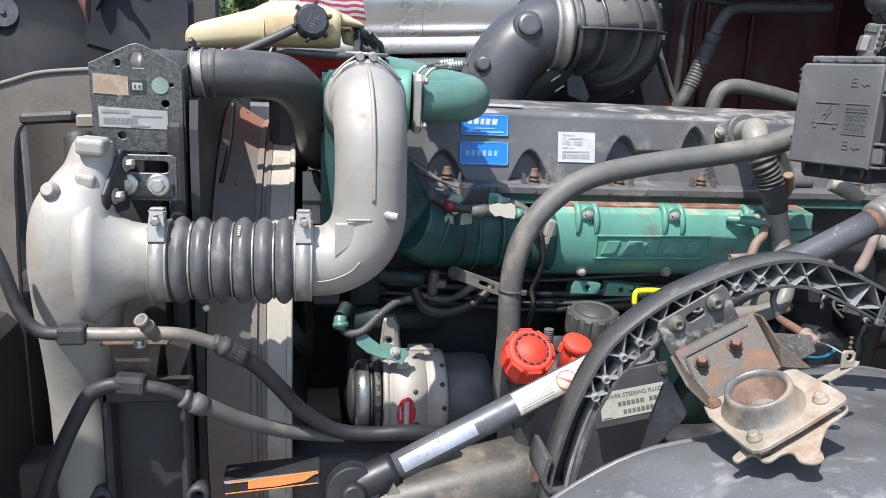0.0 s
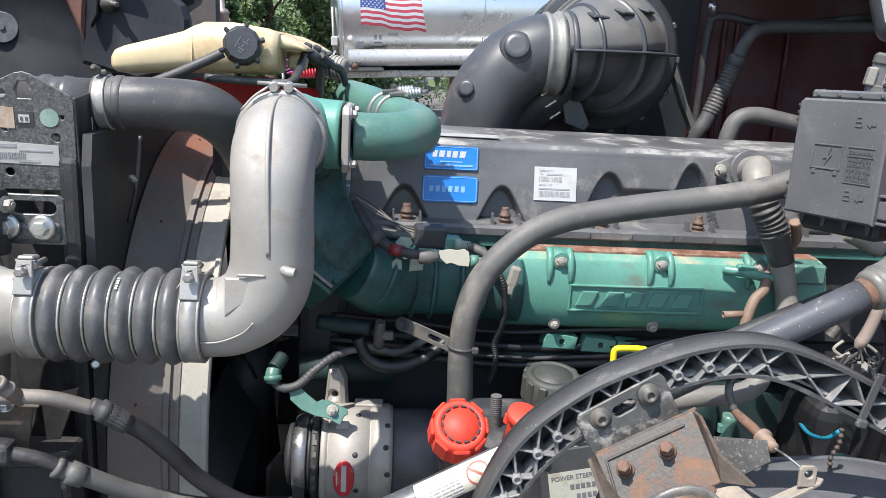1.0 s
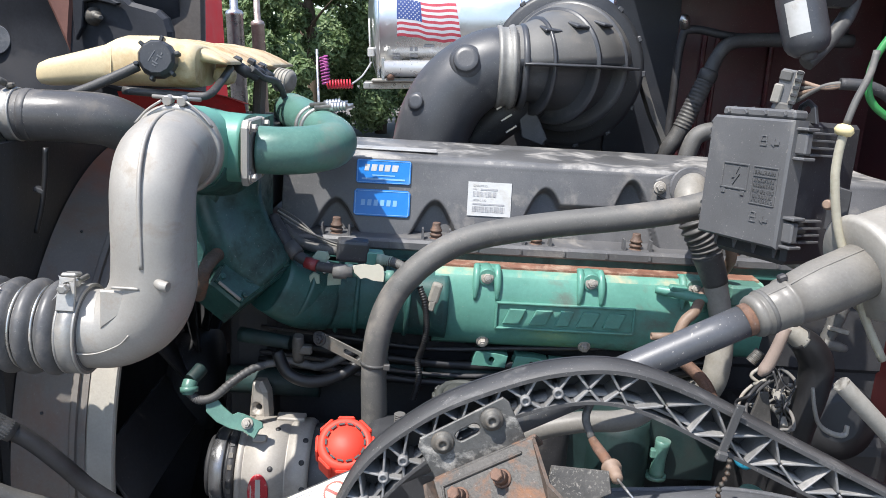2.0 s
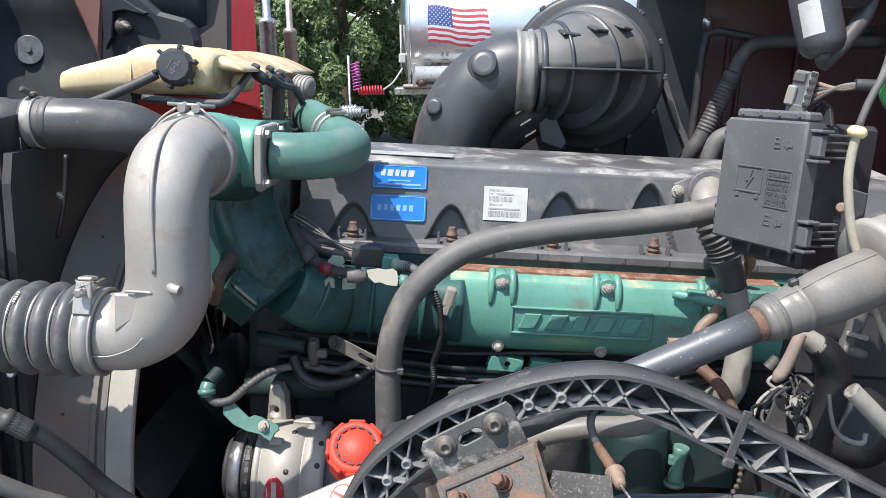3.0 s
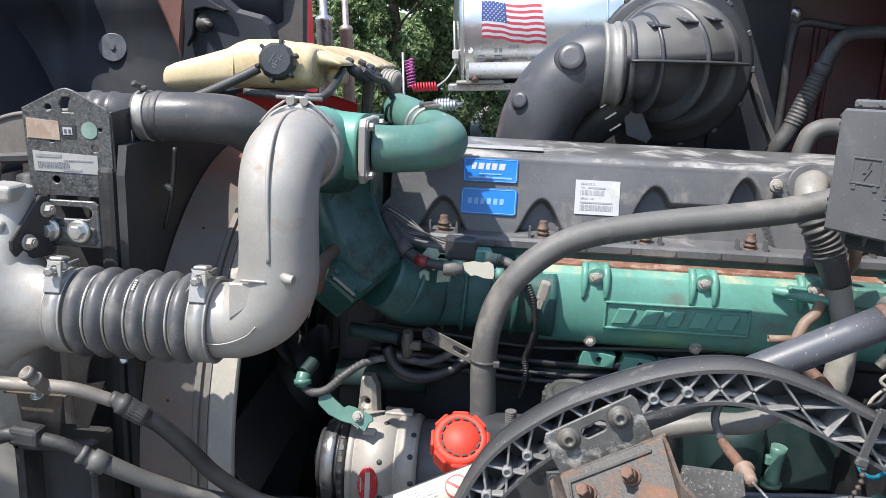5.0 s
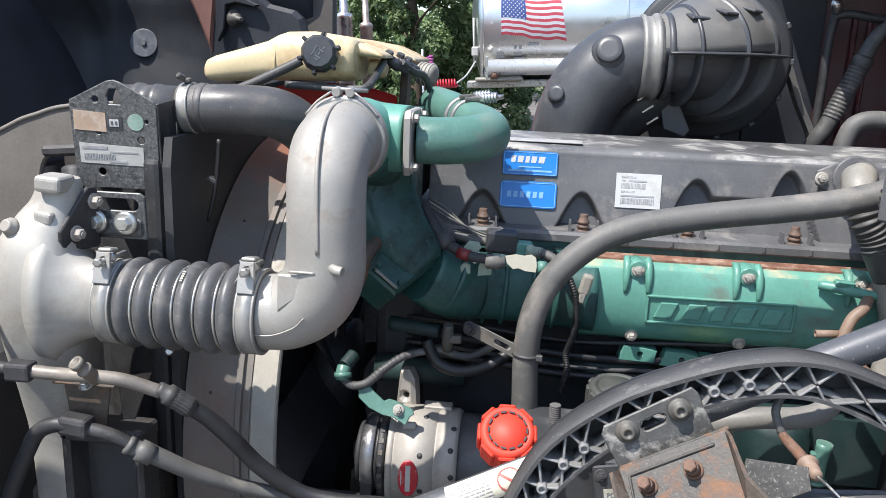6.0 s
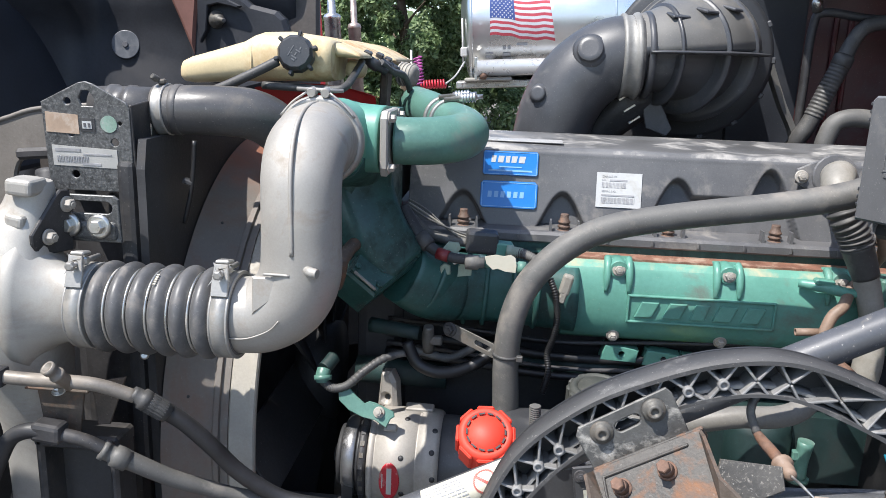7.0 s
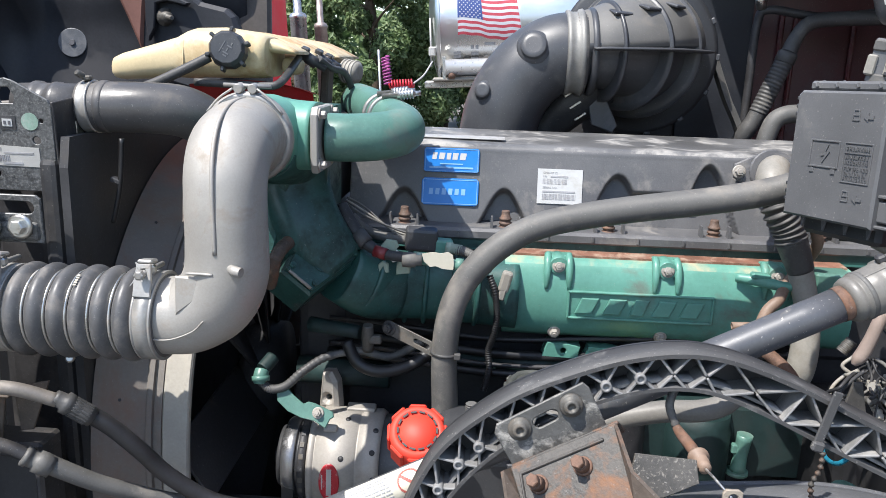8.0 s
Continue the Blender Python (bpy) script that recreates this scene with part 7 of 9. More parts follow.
def fender_liner():
    def f(u, v):
        x = 0.275 + 1.155 * u
        q = min(1.0, max(0.0, (x - 0.50) / 0.16))
        far = 0.815 + 0.205 * q * q * (3 - 2 * q)
        y = 0.30 + (far - 0.30) * v
        z = 1.335 - 0.40 * (x - 0.75) ** 2 - 0.15 * (y - 0.79)
        z -= 0.005 * max(0.0, (v - 0.93) / 0.07) ** 2 + 0.5 * max(0.0, (0.42 - x)) ** 1.5
        z += 0.004 * math.sin(x * 21) * math.sin(y * 17)
        return Vector((x, y, z))
    b = B()
    vs = grid(b, f, 60, 40)
    r = bmesh.ops.extrude_face_region(b, geom=b.faces[:])
    bmesh.ops.translate(b, verts=[v for v in r["geom"] if isinstance(v, bmesh.types.BMVert)], vec=(0, 0, -0.005))
    bmesh.ops.recalc_face_normals(b, faces=b.faces)
    lt = thing("fender_liner", "scuffed black plastic wheel-arch liner", "fender liner", (0.8, 0.7, 1.2))
    part("sheet", b, LINER, lt)
    tube(b := B(), [tuple(f(k / 24, 1.0) + Vector((0, 0, -0.001))) for k in range(25)], 0.0045, 8, 2)
    part("rolled_edge", b, LINER, lt)
    t = thing("liner_stay", "scuffed grey stay plate between liner and reservoir", "bracket", (0.45, 0.95, 1.1))
    plate(b := B(), [(0.486, 1.308), (0.498, 1.311), (0.527, 1.265), (0.522, 1.252), (0.459, 1.187), (0.463, 1.211), (0.469, 1.244)][::-1], facing(0, 0.95, 0), 0.006, bevel=0.001)
    part("plate", b, LINER, t)


fender_liner()


def frame_members():
    t = thing("frame_rail", "worn grey steel chassis rail under the engine", "chassis rail", (0.4, 1.2, 0.9))
    b = B()
    m = Matrix.Translation((0.22, 1.13, 1.045)) @ Matrix.Rotation(radians(-13), 4, "Y")
    box(b, (0, 0, 0), (0.34, 0.12, 0.10), b=0.044, seg=6, m=m)
    for f in b.faces:
        f.smooth = True
    part("crossmember", b, FRAME_PAINT, t, "worn grey crossmember")
    box(b := B(), (0.9, 1.28, 0.92), (3.6, 0.09, 0.26), b=0.012, seg=2)
    part("rail", b, DARK, t)
    box(b := B(), (0.9, 2.12, 0.92), (3.6, 0.09, 0.26), b=0.012, seg=2)
    part("rail", b, DARK, t)
    for x in (-0.5, 0.45, 1.9):
        box(b := B(), (x, 1.70, 0.90), (0.12, 0.80, 0.16), b=0.012, seg=2)
        part("cross_tube", b, DARK, t)
    for x in (-0.55, 2.4):
        for y in (1.0, 2.4):
            lathe(b := B(), [(0.2, -0.12), (0.48, -0.12), (0.51, -0.08), (0.51, 0.08), (0.48, 0.12), (0.2, 0.12)], AX((x + 1.35 if x < 0 else x, y, 0.52), (0, 1, 0)), 36)
            part("wheel", b, RUBBER, t)
    plate(b := B(), [(0, 0), (0.02, 0), (0.05, 0.03), (0.0, 0.05)], facing(0.345, 1.075, 1.09), 0.01)
    part("gusset", b, RUST_RED, t)
    b = B()
    box(b, (-0.056, 1.085, 1.1105), (0.142, 0.05, 0.022), (0, -5, 0), b=0.002)
    s = solo("cross_bar", b, JET, "black cross bar with orange tape", "bar", (-0.06, 1.085, 1.09))
    plate(b := B(), [(-0.052, -0.007), (-0.010, -0.008), (0.030, -0.005), (0.046, 0.004), (0.052, 0.005), (0.051, 0.009), (0.010, 0.0085), (-0.020, 0.0075), (-0.050, 0.0065)], facing(-0.040, 1.0592, 1.1148, 0, -5, 0), 0.001)
    part("tape", b, ORANGE, s, "torn orange tape")
    for dz in (-0.0085, 0.0085):
        box(b := B(), (-0.056, 1.0592, 1.1105 + dz), (0.136, 0.001, 0.0012), (0, -5, 0), b=0)
        part("border", b, ORANGE, s, "thin orange border line")


frame_members()


def ac_lines():
    t = thing("refrigerant_line", "dusty aluminium refrigerant line with a black crimped hose", "pipe", (-0.15, 1.0, 1.3), "refrigerant lines")
    tube(b := B(), [(-0.392, 1.0, 1.50), (-0.378, 1.0, 1.462), (-0.362, 1.0, 1.405), (-0.340, 1.0, 1.376), (-0.30, 1.0, 1.3725)], 0.0085, 16, 6)
    part("pipe", b, DARK, t)
    tube(b := B(), [(-0.302, 1.0, 1.3725), (-0.25, 1.0, 1.371), (-0.20, 1.0, 1.372), (-0.165, 1.008, 1.366), (-0.128, 1.024, 1.347)], 0.0088, 18, 6)
    part("pipe", b, PIPE_BARE, t, "dusty bare pipe")
    d = Vector((0.70, 0.30, -0.62)).normalized()
    lathe(b := B(), [(0.0090, -0.018), (0.0100, -0.014), (0.0105, -0.006), (0.0140, -0.004), (0.0140, 0.004), (0.0122, 0.006), (0.0132, 0.008), (0.0132, 0.014), (0.0124, 0.016), (0.0132, 0.018), (0.0132, 0.026), (0.0124, 0.036)], AX((-0.118, 1.029, 1.341), d), 22)
    cr = part("crimp", b, RUBBER, t, "ribbed dark crimp sleeve")
    for k in range(20):
        box(b := B(), (0.0129 * math.cos(k * math.tau / 20), 0.0129 * math.sin(k * math.tau / 20), 0.018), (0.0016, 0.0020, 0.024), (0, 0, k * 360 / 20), b=0.0005, m=AX((-0.118, 1.029, 1.341), d))
        part("ridge", b, RUBBER, cr)
    tube(b := B(), [(-0.10, 1.038, 1.326), (-0.075, 1.05, 1.302), (-0.045, 1.065, 1.262), (-0.014, 1.08, 1.218), (0.035, 1.095, 1.177), (0.09, 1.10, 1.165), (0.15, 1.10, 1.166), (0.22, 1.12, 1.15)], 0.0114, 36, 26)
    fluted(b, 36, 0.95)
    part("hose", b, JET, t)
    box(b := B(), (-0.300, 0.998, 1.3725), (0.034, 0.024, 0.024), b=0.004, seg=2)
    part("block", b, DARK, t)
    d = Vector((-0.35, -0.55, 0.75)).normalized()
    lathe(b := B(), [(0.0085, -0.02), (0.0085, 0.002), (0.0098, 0.003), (0.0098, 0.007), (0.0078, 0.008), (0.0078, 0.015), (0.0092, 0.016), (0.0092, 0.023), (0.0060, 0.023), (0.0052, 0.010), (0.0, 0.010)], AX((-0.205, 0.990, 1.382), d), 18)
    part("service_port", b, PIPE_BARE, t, "grimy service port with an open end")
    t2 = thing("refrigerant_line", "lower dusty refrigerant line running into a hose", "pipe", (-0.15, 1.0, 1.2), "refrigerant lines")
    tube(b := B(), [(-0.36, 1.0, 1.12), (-0.33, 1.0, 1.20), (-0.302, 1.0, 1.26), (-0.285, 1.0, 1.288), (-0.261, 1.0, 1.300), (-0.24, 1.003, 1.299)], 0.0105, 16, 7)
    part("hose", b, JET, t2)
    tube(b := B(), [(-0.262, 1.0, 1.300), (-0.226, 1.005, 1.296), (-0.192, 1.01, 1.287), (-0.160, 1.021, 1.265)], 0.0088, 16, 6)
    part("pipe", b, DARK, t2)
    lathe(b := B(), [(0.0095, -0.004), (0.0135, -0.003), (0.0135, 0.003), (0.0115, 0.004), (0.0115, 0.012), (0.0148, 0.013), (0.0148, 0.026), (0.0138, 0.028), (0.0138, 0.034)], AX((-0.170, 1.016, 1.272), (0.76, 0.30, -0.58)), 22)
    part("crimp", b, HOSE, t2)
    tube(b := B(), [(-0.150, 1.026, 1.258), (-0.139, 1.03, 1.250), (-0.10, 1.05, 1.220), (-0.062, 1.07, 1.197), (-0.02, 1.09, 1.176), (0.05, 1.115, 1.155)], [0.0125, 0.0122, 0.0115, 0.0110, 0.0105, 0.010], 40, 30)
    fluted(b, 40, 0.93)
    part("hose", b, HOSE, t2, "grey hose with fine long ridges")
    k = thing("line_bracket", "rusty folded bracket holding the refrigerant lines", "bracket", (-0.23, 1.03, 1.28))
    plate(b := B(), [(-0.04, 0.0), (0.045, 0.0), (0.055, 0.022), (-0.03, 0.022)], AX((-0.235, 1.022, 1.346), (0, -0.35, 1), (0, 1, 0)), 0.004, bevel=0.001)
    part("shelf", b, BROWN_STEEL, k)
    plate(b := B(), [(-0.035, 0.03), (0.030, 0.03), (0.020, -0.03), (-0.028, -0.03)], facing(-0.23, 1.035, 1.315), 0.004, bevel=0.001)
    part("web", b, BROWN_STEEL, k)
    plate(b := B(), [(0.0, 0.03), (0.045, 0.038), (0.020, -0.03), (0.004, -0.03)], facing(-0.200, 1.052, 1.32, 0, 0, 10), 0.004, bevel=0.001)
    part("wing", b, BROWN_STEEL, k)
    bolt(k, (-0.222, 1.012, 1.352), (0, -0.35, 1), 0.006, 0.006, STEEL)
    box(b := B(), (-0.236, 1.006, 1.299), (0.040, 0.028, 0.026), (0, 6, 0), b=0.006, seg=2)
    part("clamp", b, DARK, k)
    # dark duct box behind the lines
    d2 = thing("lower_air_guide", "dark rusted air guide below the lines", "bracket", (-0.23, 1.1, 0.95))
    for c, s in (((-0.280, 1.07, 1.11), (0.012, 0.05, 0.32)), ((-0.176, 1.07, 1.11), (0.012, 0.05, 0.32)), ((-0.228, 1.07, 1.262), (0.12, 0.05, 0.022))):
        box(b := B(), c, s, b=0.004)
        part("rail", b, DARK, d2)
    box(b := B(), (-0.228, 1.10, 1.10), (0.10, 0.02, 0.32), b=0.003)
    part("panel", b, SOOT, d2)
    for x in (-0.292, -0.160):
        lathe(b := B(), [(0.016, -0.012), (0.016, 0.012), (0.009, 0.012), (0.009, -0.012)], AX((x, 1.05, 1.105), (0, -1, 0)), 20)
        part("grommet", b, DARK, d2)
    lathe(b := B(), [(0.004, -0.02), (0.004, 0.0), (0.006, 0.0), (0.006, 0.005), (0.004, 0.007)], AX((-0.150, 1.10, 1.372), (0.3, -0.8, 0.3)), 10)
    solo("stud", b, STEEL, "small bright stud below the bellows", "bolt", (-0.15, 1.10, 1.37))


ac_lines()


def front_lip():
    t = thing("front_fender_lip", "dusty grey-beige fibreglass fender lip", "fender", (-0.45, 1.3, 1.0))
    out = [tuple(q) for q in spline([(-0.285, 1.697), (-0.36, 1.691), (-0.415, 1.684), (-0.452, 1.672), (-0.495, 1.655), (-0.56, 1.61), (-0.60, 1.50), (-0.61, 0.7)], 5)]
    inn = [tuple(q) for q in spline([(-0.472, 0.7), (-0.468, 1.30), (-0.463, 1.46), (-0.458, 1.55), (-0.449, 1.592), (-0.43, 1.602), (-0.37, 1.606), (-0.285, 1.606)], 5)]
    plate(b := B(), out + inn, facing(0, 1.32, 0), 0.012, bevel=0.003)
    part("lip", b, BEIGE, t)
    tube(b := B(), [(p[0], 1.309, p[1] - 0.003) for p in out], 0.004, 8, 1)
    part("rolled_edge", b, BEIGE, t)
    grid(b := B(), lambda u, v: (-0.47 + 0.24 * u, 1.40 + 0.01 * math.sin(u * 9), 0.7 + 0.97 * v - 0.05 * (1 - u) ** 3), 12, 12)
    part("inner_panel", b, HOOD_GREY, t)
    box(b := B(), (-0.405, 1.306, 1.614), (0.082, 0.02, 0.018), (0, -5, 0), b=0.005)
    part("shelf", b, DARK, t)
    box(b := B(), (-0.335, 1.30, 1.612), (0.055, 0.012, 0.020), (0, -3, 0), b=0.003)
    part("torn_edge", b, PALE, t)
    tube(b := B(), [(-0.34, 1.22, 1.60), (-0.335, 1.21, 1.575), (-0.34, 1.20, 1.55)], [0.02, 0.022, 0.018], 16, 4)
    part("boot", b, SOOT, t)


front_lip()


# ---- air cleaner and rear of the bay ----
def air_cleaner():
    t = thing("air_cleaner", "black plastic air cleaner housing with a ribbed outlet", "air cleaner", (0.72, 2.0, 1.5))
    c = [(0.545, 1.83, 1.797), (0.59, 1.832, 1.800), (0.64, 1.85, 1.803), (0.685, 1.895, 1.805), (0.710, 1.95, 1.805), (0.718, 2.02, 1.805)]
    r = [0.078, 0.086, 0.105, 0.128, 0.143, 0.150]
    tube(b := B(), c, r, 48, 10)
    b.verts.ensure_lookup_table()
    for k in range(0, len(b.verts), 48):
        ring = b.verts[k:k + 48]
        mid = sum((v.co for v in ring), Vector()) / 48
        for v in ring:
            if v.co.z < mid.z + 0.004:
                v.co = mid + (v.co - mid) * (0.80 if k > 480 else 1.0 - 0.2 * k / 480)
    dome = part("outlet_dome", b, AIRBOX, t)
    # Upper half is lighter: dust, and sunlight put into its colour.
    topped(dome, DUSTY_LIT_TOP, 1.812)
    for s, (p, rr, d) in enumerate((((0.622, 1.842, 1.802), 0.099, (0.9, 0.30, 0.03)), ((0.668, 1.874, 1.804), 0.120, (0.72, 0.68, 0.03)), ((0.700, 1.925, 1.805), 0.139, (0.45, 0.89, 0.0)))):
        lathe(b := B(), [(rr - 0.008, -0.004), (rr + 0.004, -0.003), (rr + 0.004, 0.003), (rr - 0.008, 0.004)], AX(p, d), 48)
        part("rib", b, AIRBOX, dome)
    # raised ledge along the dome's middle
    b = B()
    tube(b, [(0.590, 1.752, 1.806), (0.62, 1.752, 1.807), (0.6925, 1.760, 1.808), (0.745, 1.784, 1.809), (0.79, 1.821, 1.809), (0.825, 1.865, 1.809), (0.846, 1.907, 1.809), (0.858, 1.95, 1.809)], [0.020, 0.024, 0.025, 0.025, 0.025, 0.024, 0.022, 0.016], 12, 8, flat=0.16)
    part("ledge", b, AIRBOX, dome)
    for x, y, z, rz in ((0.643, 1.786, 1.878, 22), (0.703, 1.806, 1.890, 38), (0.760, 1.844, 1.898, 52)):
        box(b := B(), (x, y, z), (0.040, 0.030, 0.006), (16, 0, rz), b=0.002)
        part("pad", b, AIRBOX, dome)
    f = AX((0.716, 2.0, 1.80), (0.10, 1, 0.02))
    lathe(b := B(), [(0.12, -0.012), (0.168, -0.010), (0.178, -0.004), (0.178, 0.006), (0.170, 0.010), (0.168, 0.03), (0.165, 0.05), (0.165, 0.42), (0.12, 0.43), (0.0, 0.43)], f, 64)
    # Darker than the dome: shade round the canister is in its plastic colour.
    part("canister", b, CANISTER, t)
    for k in range(14):
        a = 2 * math.pi * k / 14
        box(b := B(), (0.178 * math.cos(a), 0.178 * math.sin(a), 0.004), (0.010, 0.014, 0.022), (0, 0, math.degrees(a)), b=0.002, m=f)
        part("latch", b, AIRBOX, t)
    lathe(b := B(), [(0.080, -0.018), (0.0855, -0.016), (0.0855, -0.010), (0.082, -0.006), (0.082, 0.006), (0.0865, 0.009), (0.088, 0.016), (0.083, 0.020)], AX((0.557, 1.83, 1.797), (1, 0.02, 0.03)), 48)
    part("neck_clamp", b, mat("dull_clamp_band", (0.22, 0.215, 0.20), 0.5, 0.3, dirt=(0.3, 0.27, 0.22), amount=0.3), t, "dull steel clamp band round the neck")
    lathe(b := B(), [(0.082, -0.006), (0.084, -0.005), (0.084, 0.005), (0.082, 0.006)], AX((0.575, 1.83, 1.798), (1, 0.02, 0.03)), 48)
    part("rubber_cuff", b, RUBBER, t)
    lathe(b := B(), [(0.080, -0.007), (0.0868, -0.006), (0.0885, 0.0), (0.0868, 0.006), (0.080, 0.007)], AX((0.592, 1.832, 1.80), (1, 0.05, 0.03)), 48)
    part("rear_band", b, AIRBOX, t)
    tube(b := B(), [(0.886, 2.055, 1.85), (0.905, 2.06, 1.80), (0.945, 2.065, 1.71), (0.992, 2.07, 1.615), (1.0, 2.08, 1.5)], [0.013] * 5, 4, 6, flat=0.8, smooth=False)
    part("strap", b, HOSE, t, "flat grey strap")
    d = thing("intake_elbow", "smooth black plastic intake elbow with round caps", "air duct", (0.42, 1.83, 1.5))
    c = [(0.568, 1.83, 1.798), (0.535, 1.83, 1.797), (0.497, 1.83, 1.780), (0.455, 1.83, 1.742), (0.425, 1.83, 1.69), (0.410, 1.83, 1.63), (0.405, 1.83, 1.55), (0.40, 1.83, 1.45)]
    tube(b := B(), c, [0.079, 0.079, 0.080, 0.081, 0.081, 0.080, 0.080, 0.080], 48, 10)
    body = part("duct", b, AIRBOX, d)
    for p, n, rr in (((0.474, 1.7575, 1.8060), (-0.16, -1, 0.34), 0.0255), ((0.378, 1.7675, 1.7170), (-0.32, -1, 0.18), 0.0155)):
        lathe(b := B(), [(rr * 1.5, -0.012), (rr * 1.3, -0.002), (rr * 1.12, 0.0), (rr, 0.002), (rr, 0.010), (rr * 0.96, 0.0112), (rr * 0.6, 0.0113), (0, 0.0113)], AX(p, n), 28)
        part("round_cap", b, AIRBOX, body)
    l = thing("lower_duct", "dark duct with clips under the air cleaner", "air duct", (0.56, 1.9, 1.6))
    tube(b := B(), [(0.47, 1.92, 1.58), (0.52, 1.91, 1.65), (0.57, 1.90, 1.70), (0.62, 1.91, 1.74)], [0.05, 0.05, 0.055, 0.06], 28, 8)
    part("duct", b, SOOT, l)
    for k in range(3):
        box(b := B(), (0.560 + 0.012 * k, 1.848, 1.715 - 0.024 * k), (0.028, 0.006, 0.005), (0, -35, 0), b=0.001)
        part("clip", b, STEEL, l)
    plate(b := B(), [(-0.02, 0.045), (0.01, 0.05), (0.055, -0.04), (0.045, -0.055), (0.0, -0.04)], facing(0.61, 1.86, 1.69), 0.006, bevel=0.002)
    part("wing", b, AIRBOX, l)


air_cleaner()


def fuse_box():
    t = thing("fuse_box", "dusty black fuse box with a moulded lid and latches", "fuse box", (0.86, 1.2, 1.57))
    u = Vector((0.44, -0.897, 0.03)).normalized()
    v = Vector((-0.01, 0.10, 0.995))
    v = (v - u * v.dot(u)).normalized()
    m = Matrix((u, v, u.cross(v))).transposed().to_4x4()
    m.translation = Vector((0.8165, 1.1420, 1.6755))
    plate(b := B(), [(-0.066, -0.080), (0.066, -0.080), (0.066, 0.080), (-0.060, 0.080), (-0.066, 0.074)], m @ Matrix.Translation((0, 0, -0.030)), 0.030, bevel=0.003)
    lid = part("lid", b, LID, t)
    box(b := B(), (-0.001, -0.012, -0.086), (0.118, 0.184, 0.112), b=0.006, m=m)
    base = part("base", b, BLACK, t)
    for k in range(4):
        plate(b := B(), [(-0.0045, 0.0), (0.0045, 0.0), (0.0012, -0.016), (-0.0012, -0.016)], m @ Matrix.Translation((-0.050 + 0.033 * k, -0.079, -0.024)), 0.003, bevel=0.0006)
        part("skirt_tab", b, LID, base)
    box(b := B(), (0.004, 0.086, -0.018), (0.115, 0.012, 0.026), b=0.003, m=m)
    part("top_rim", b, LID, lid)
    for k in range(4):
        box(b := B(), (-0.042 + 0.030 * k, 0.0885, -0.010), (0.0025, 0.006, 0.020), (14, 0, 25), b=0.0006, m=m)
        part("rib", b, LID, lid)
    for y in (0.052, -0.058):
        box(b := B(), (0.072, y, -0.016), (0.016, 0.026, 0.012), b=0.002, m=m)
        lt = part("latch", b, LID, t)
        for dy in (-0.018, 0.018):
            box(b := B(), (0.070, y + dy, -0.018), (0.024, 0.004, 0.022), b=0.001, m=m)
            part("guide", b, LID, lt)
        for k in range(4):
            box(b := B(), (0.068, y - 0.013 + 0.009 * k, -0.050), (0.010, 0.003, 0.044), b=0.0006, m=m)
            part("fin", b, LID, lt)
    for y in (0.060, -0.050):
        box(b := B(), (-0.066, y, -0.014), (0.006, 0.030, 0.014), b=0.001, m=m)
        hb = part("hinge", b, BLACK, t)
        for k in range(3):
            box(b := B(), (-0.068, y - 0.010 + 0.010 * k, -0.010), (0.005, 0.005, 0.012), b=0.001, m=m)
            part("knuckle", b, BLACK, hb)
    # raised pictogram, text block and arrows on the lid
    f = m @ Matrix.Translation((0, 0, 0.0))
    b = B()
    for c, s in (((-0.012, 0.019), (0.042, 0.0022)), ((-0.012, -0.013), (0.042, 0.0022)), ((-0.033, 0.003), (0.0022, 0.034)), ((0.009, 0.003), (0.0022, 0.034)), ((-0.028, -0.018), (0.006, 0.006)), ((0.004, -0.018), (0.006, 0.006))):
        box(b, (*c, 0.0006), (*s, 0.0018), b=0.0004, m=f)
    plate(b, [(-0.010, 0.015), (-0.006, 0.015), (-0.010, 0.005), (-0.004, 0.006), (-0.014, -0.009), (-0.011, 0.001), (-0.017, 0.0)], f, 0.0014)
    part("pictogram", b, LID, lid, "raised lightning pictogram")
    b = B()
    for c, s in (((0.036, 0.019), (0.038, 0.0016)), ((0.036, -0.028), (0.038, 0.0016)), ((0.017, -0.0045), (0.0016, 0.048)), ((0.055, -0.0045), (0.0016, 0.048))):
        box(b, (*c, 0.0005), (*s, 0.0015), b=0.0003, m=f)
    rnd = random.Random(5)
    for r, y in enumerate((0.0125, 0.0025, -0.0040, -0.0115, -0.0180, -0.0240)):
        x = 0.0195
        while x < 0.0515:
            w = rnd.choice((0.0022, 0.0028, 0.0034))
            for dx, dy, sx, sy in rnd.sample(((0, 0, 0.0009, 0.0042), (0.6, 0, 0.0009, 0.0042), (0.3, 0.0017, w * 0.7, 0.0009), (0.3, -0.0017, w * 0.7, 0.0009), (0.3, 0, w * 0.6, 0.0009)), 3):
                box(b, (x + w * dx + 0.0005, y + dy, 0.0005), (sx, sy, 0.0014), b=0, m=f)
            x += w + 0.0009
    box(b, (0.036, 0.0072, 0.0005), (0.038, 0.0012, 0.0014), b=0, m=f)
    part("raised_text", b, LID, lid, "worn raised text")
    for y in (0.050, -0.047):
        b = B()
        for c, s in (((0.026, y - 0.004), (0.010, 0.0014)), ((0.026, y + 0.002), (0.010, 0.0014)), ((0.0215, y - 0.001), (0.0014, 0.007)), ((0.0305, y - 0.001), (0.0014, 0.007)), ((0.026, y + 0.008), (0.007, 0.0014)), ((0.0295, y + 0.005), (0.0014, 0.006)), ((0.0225, y + 0.005), (0.0014, 0.006))):
            box(b, (*c, 0.0005), (*s, 0.0014), b=0.0003, m=f)
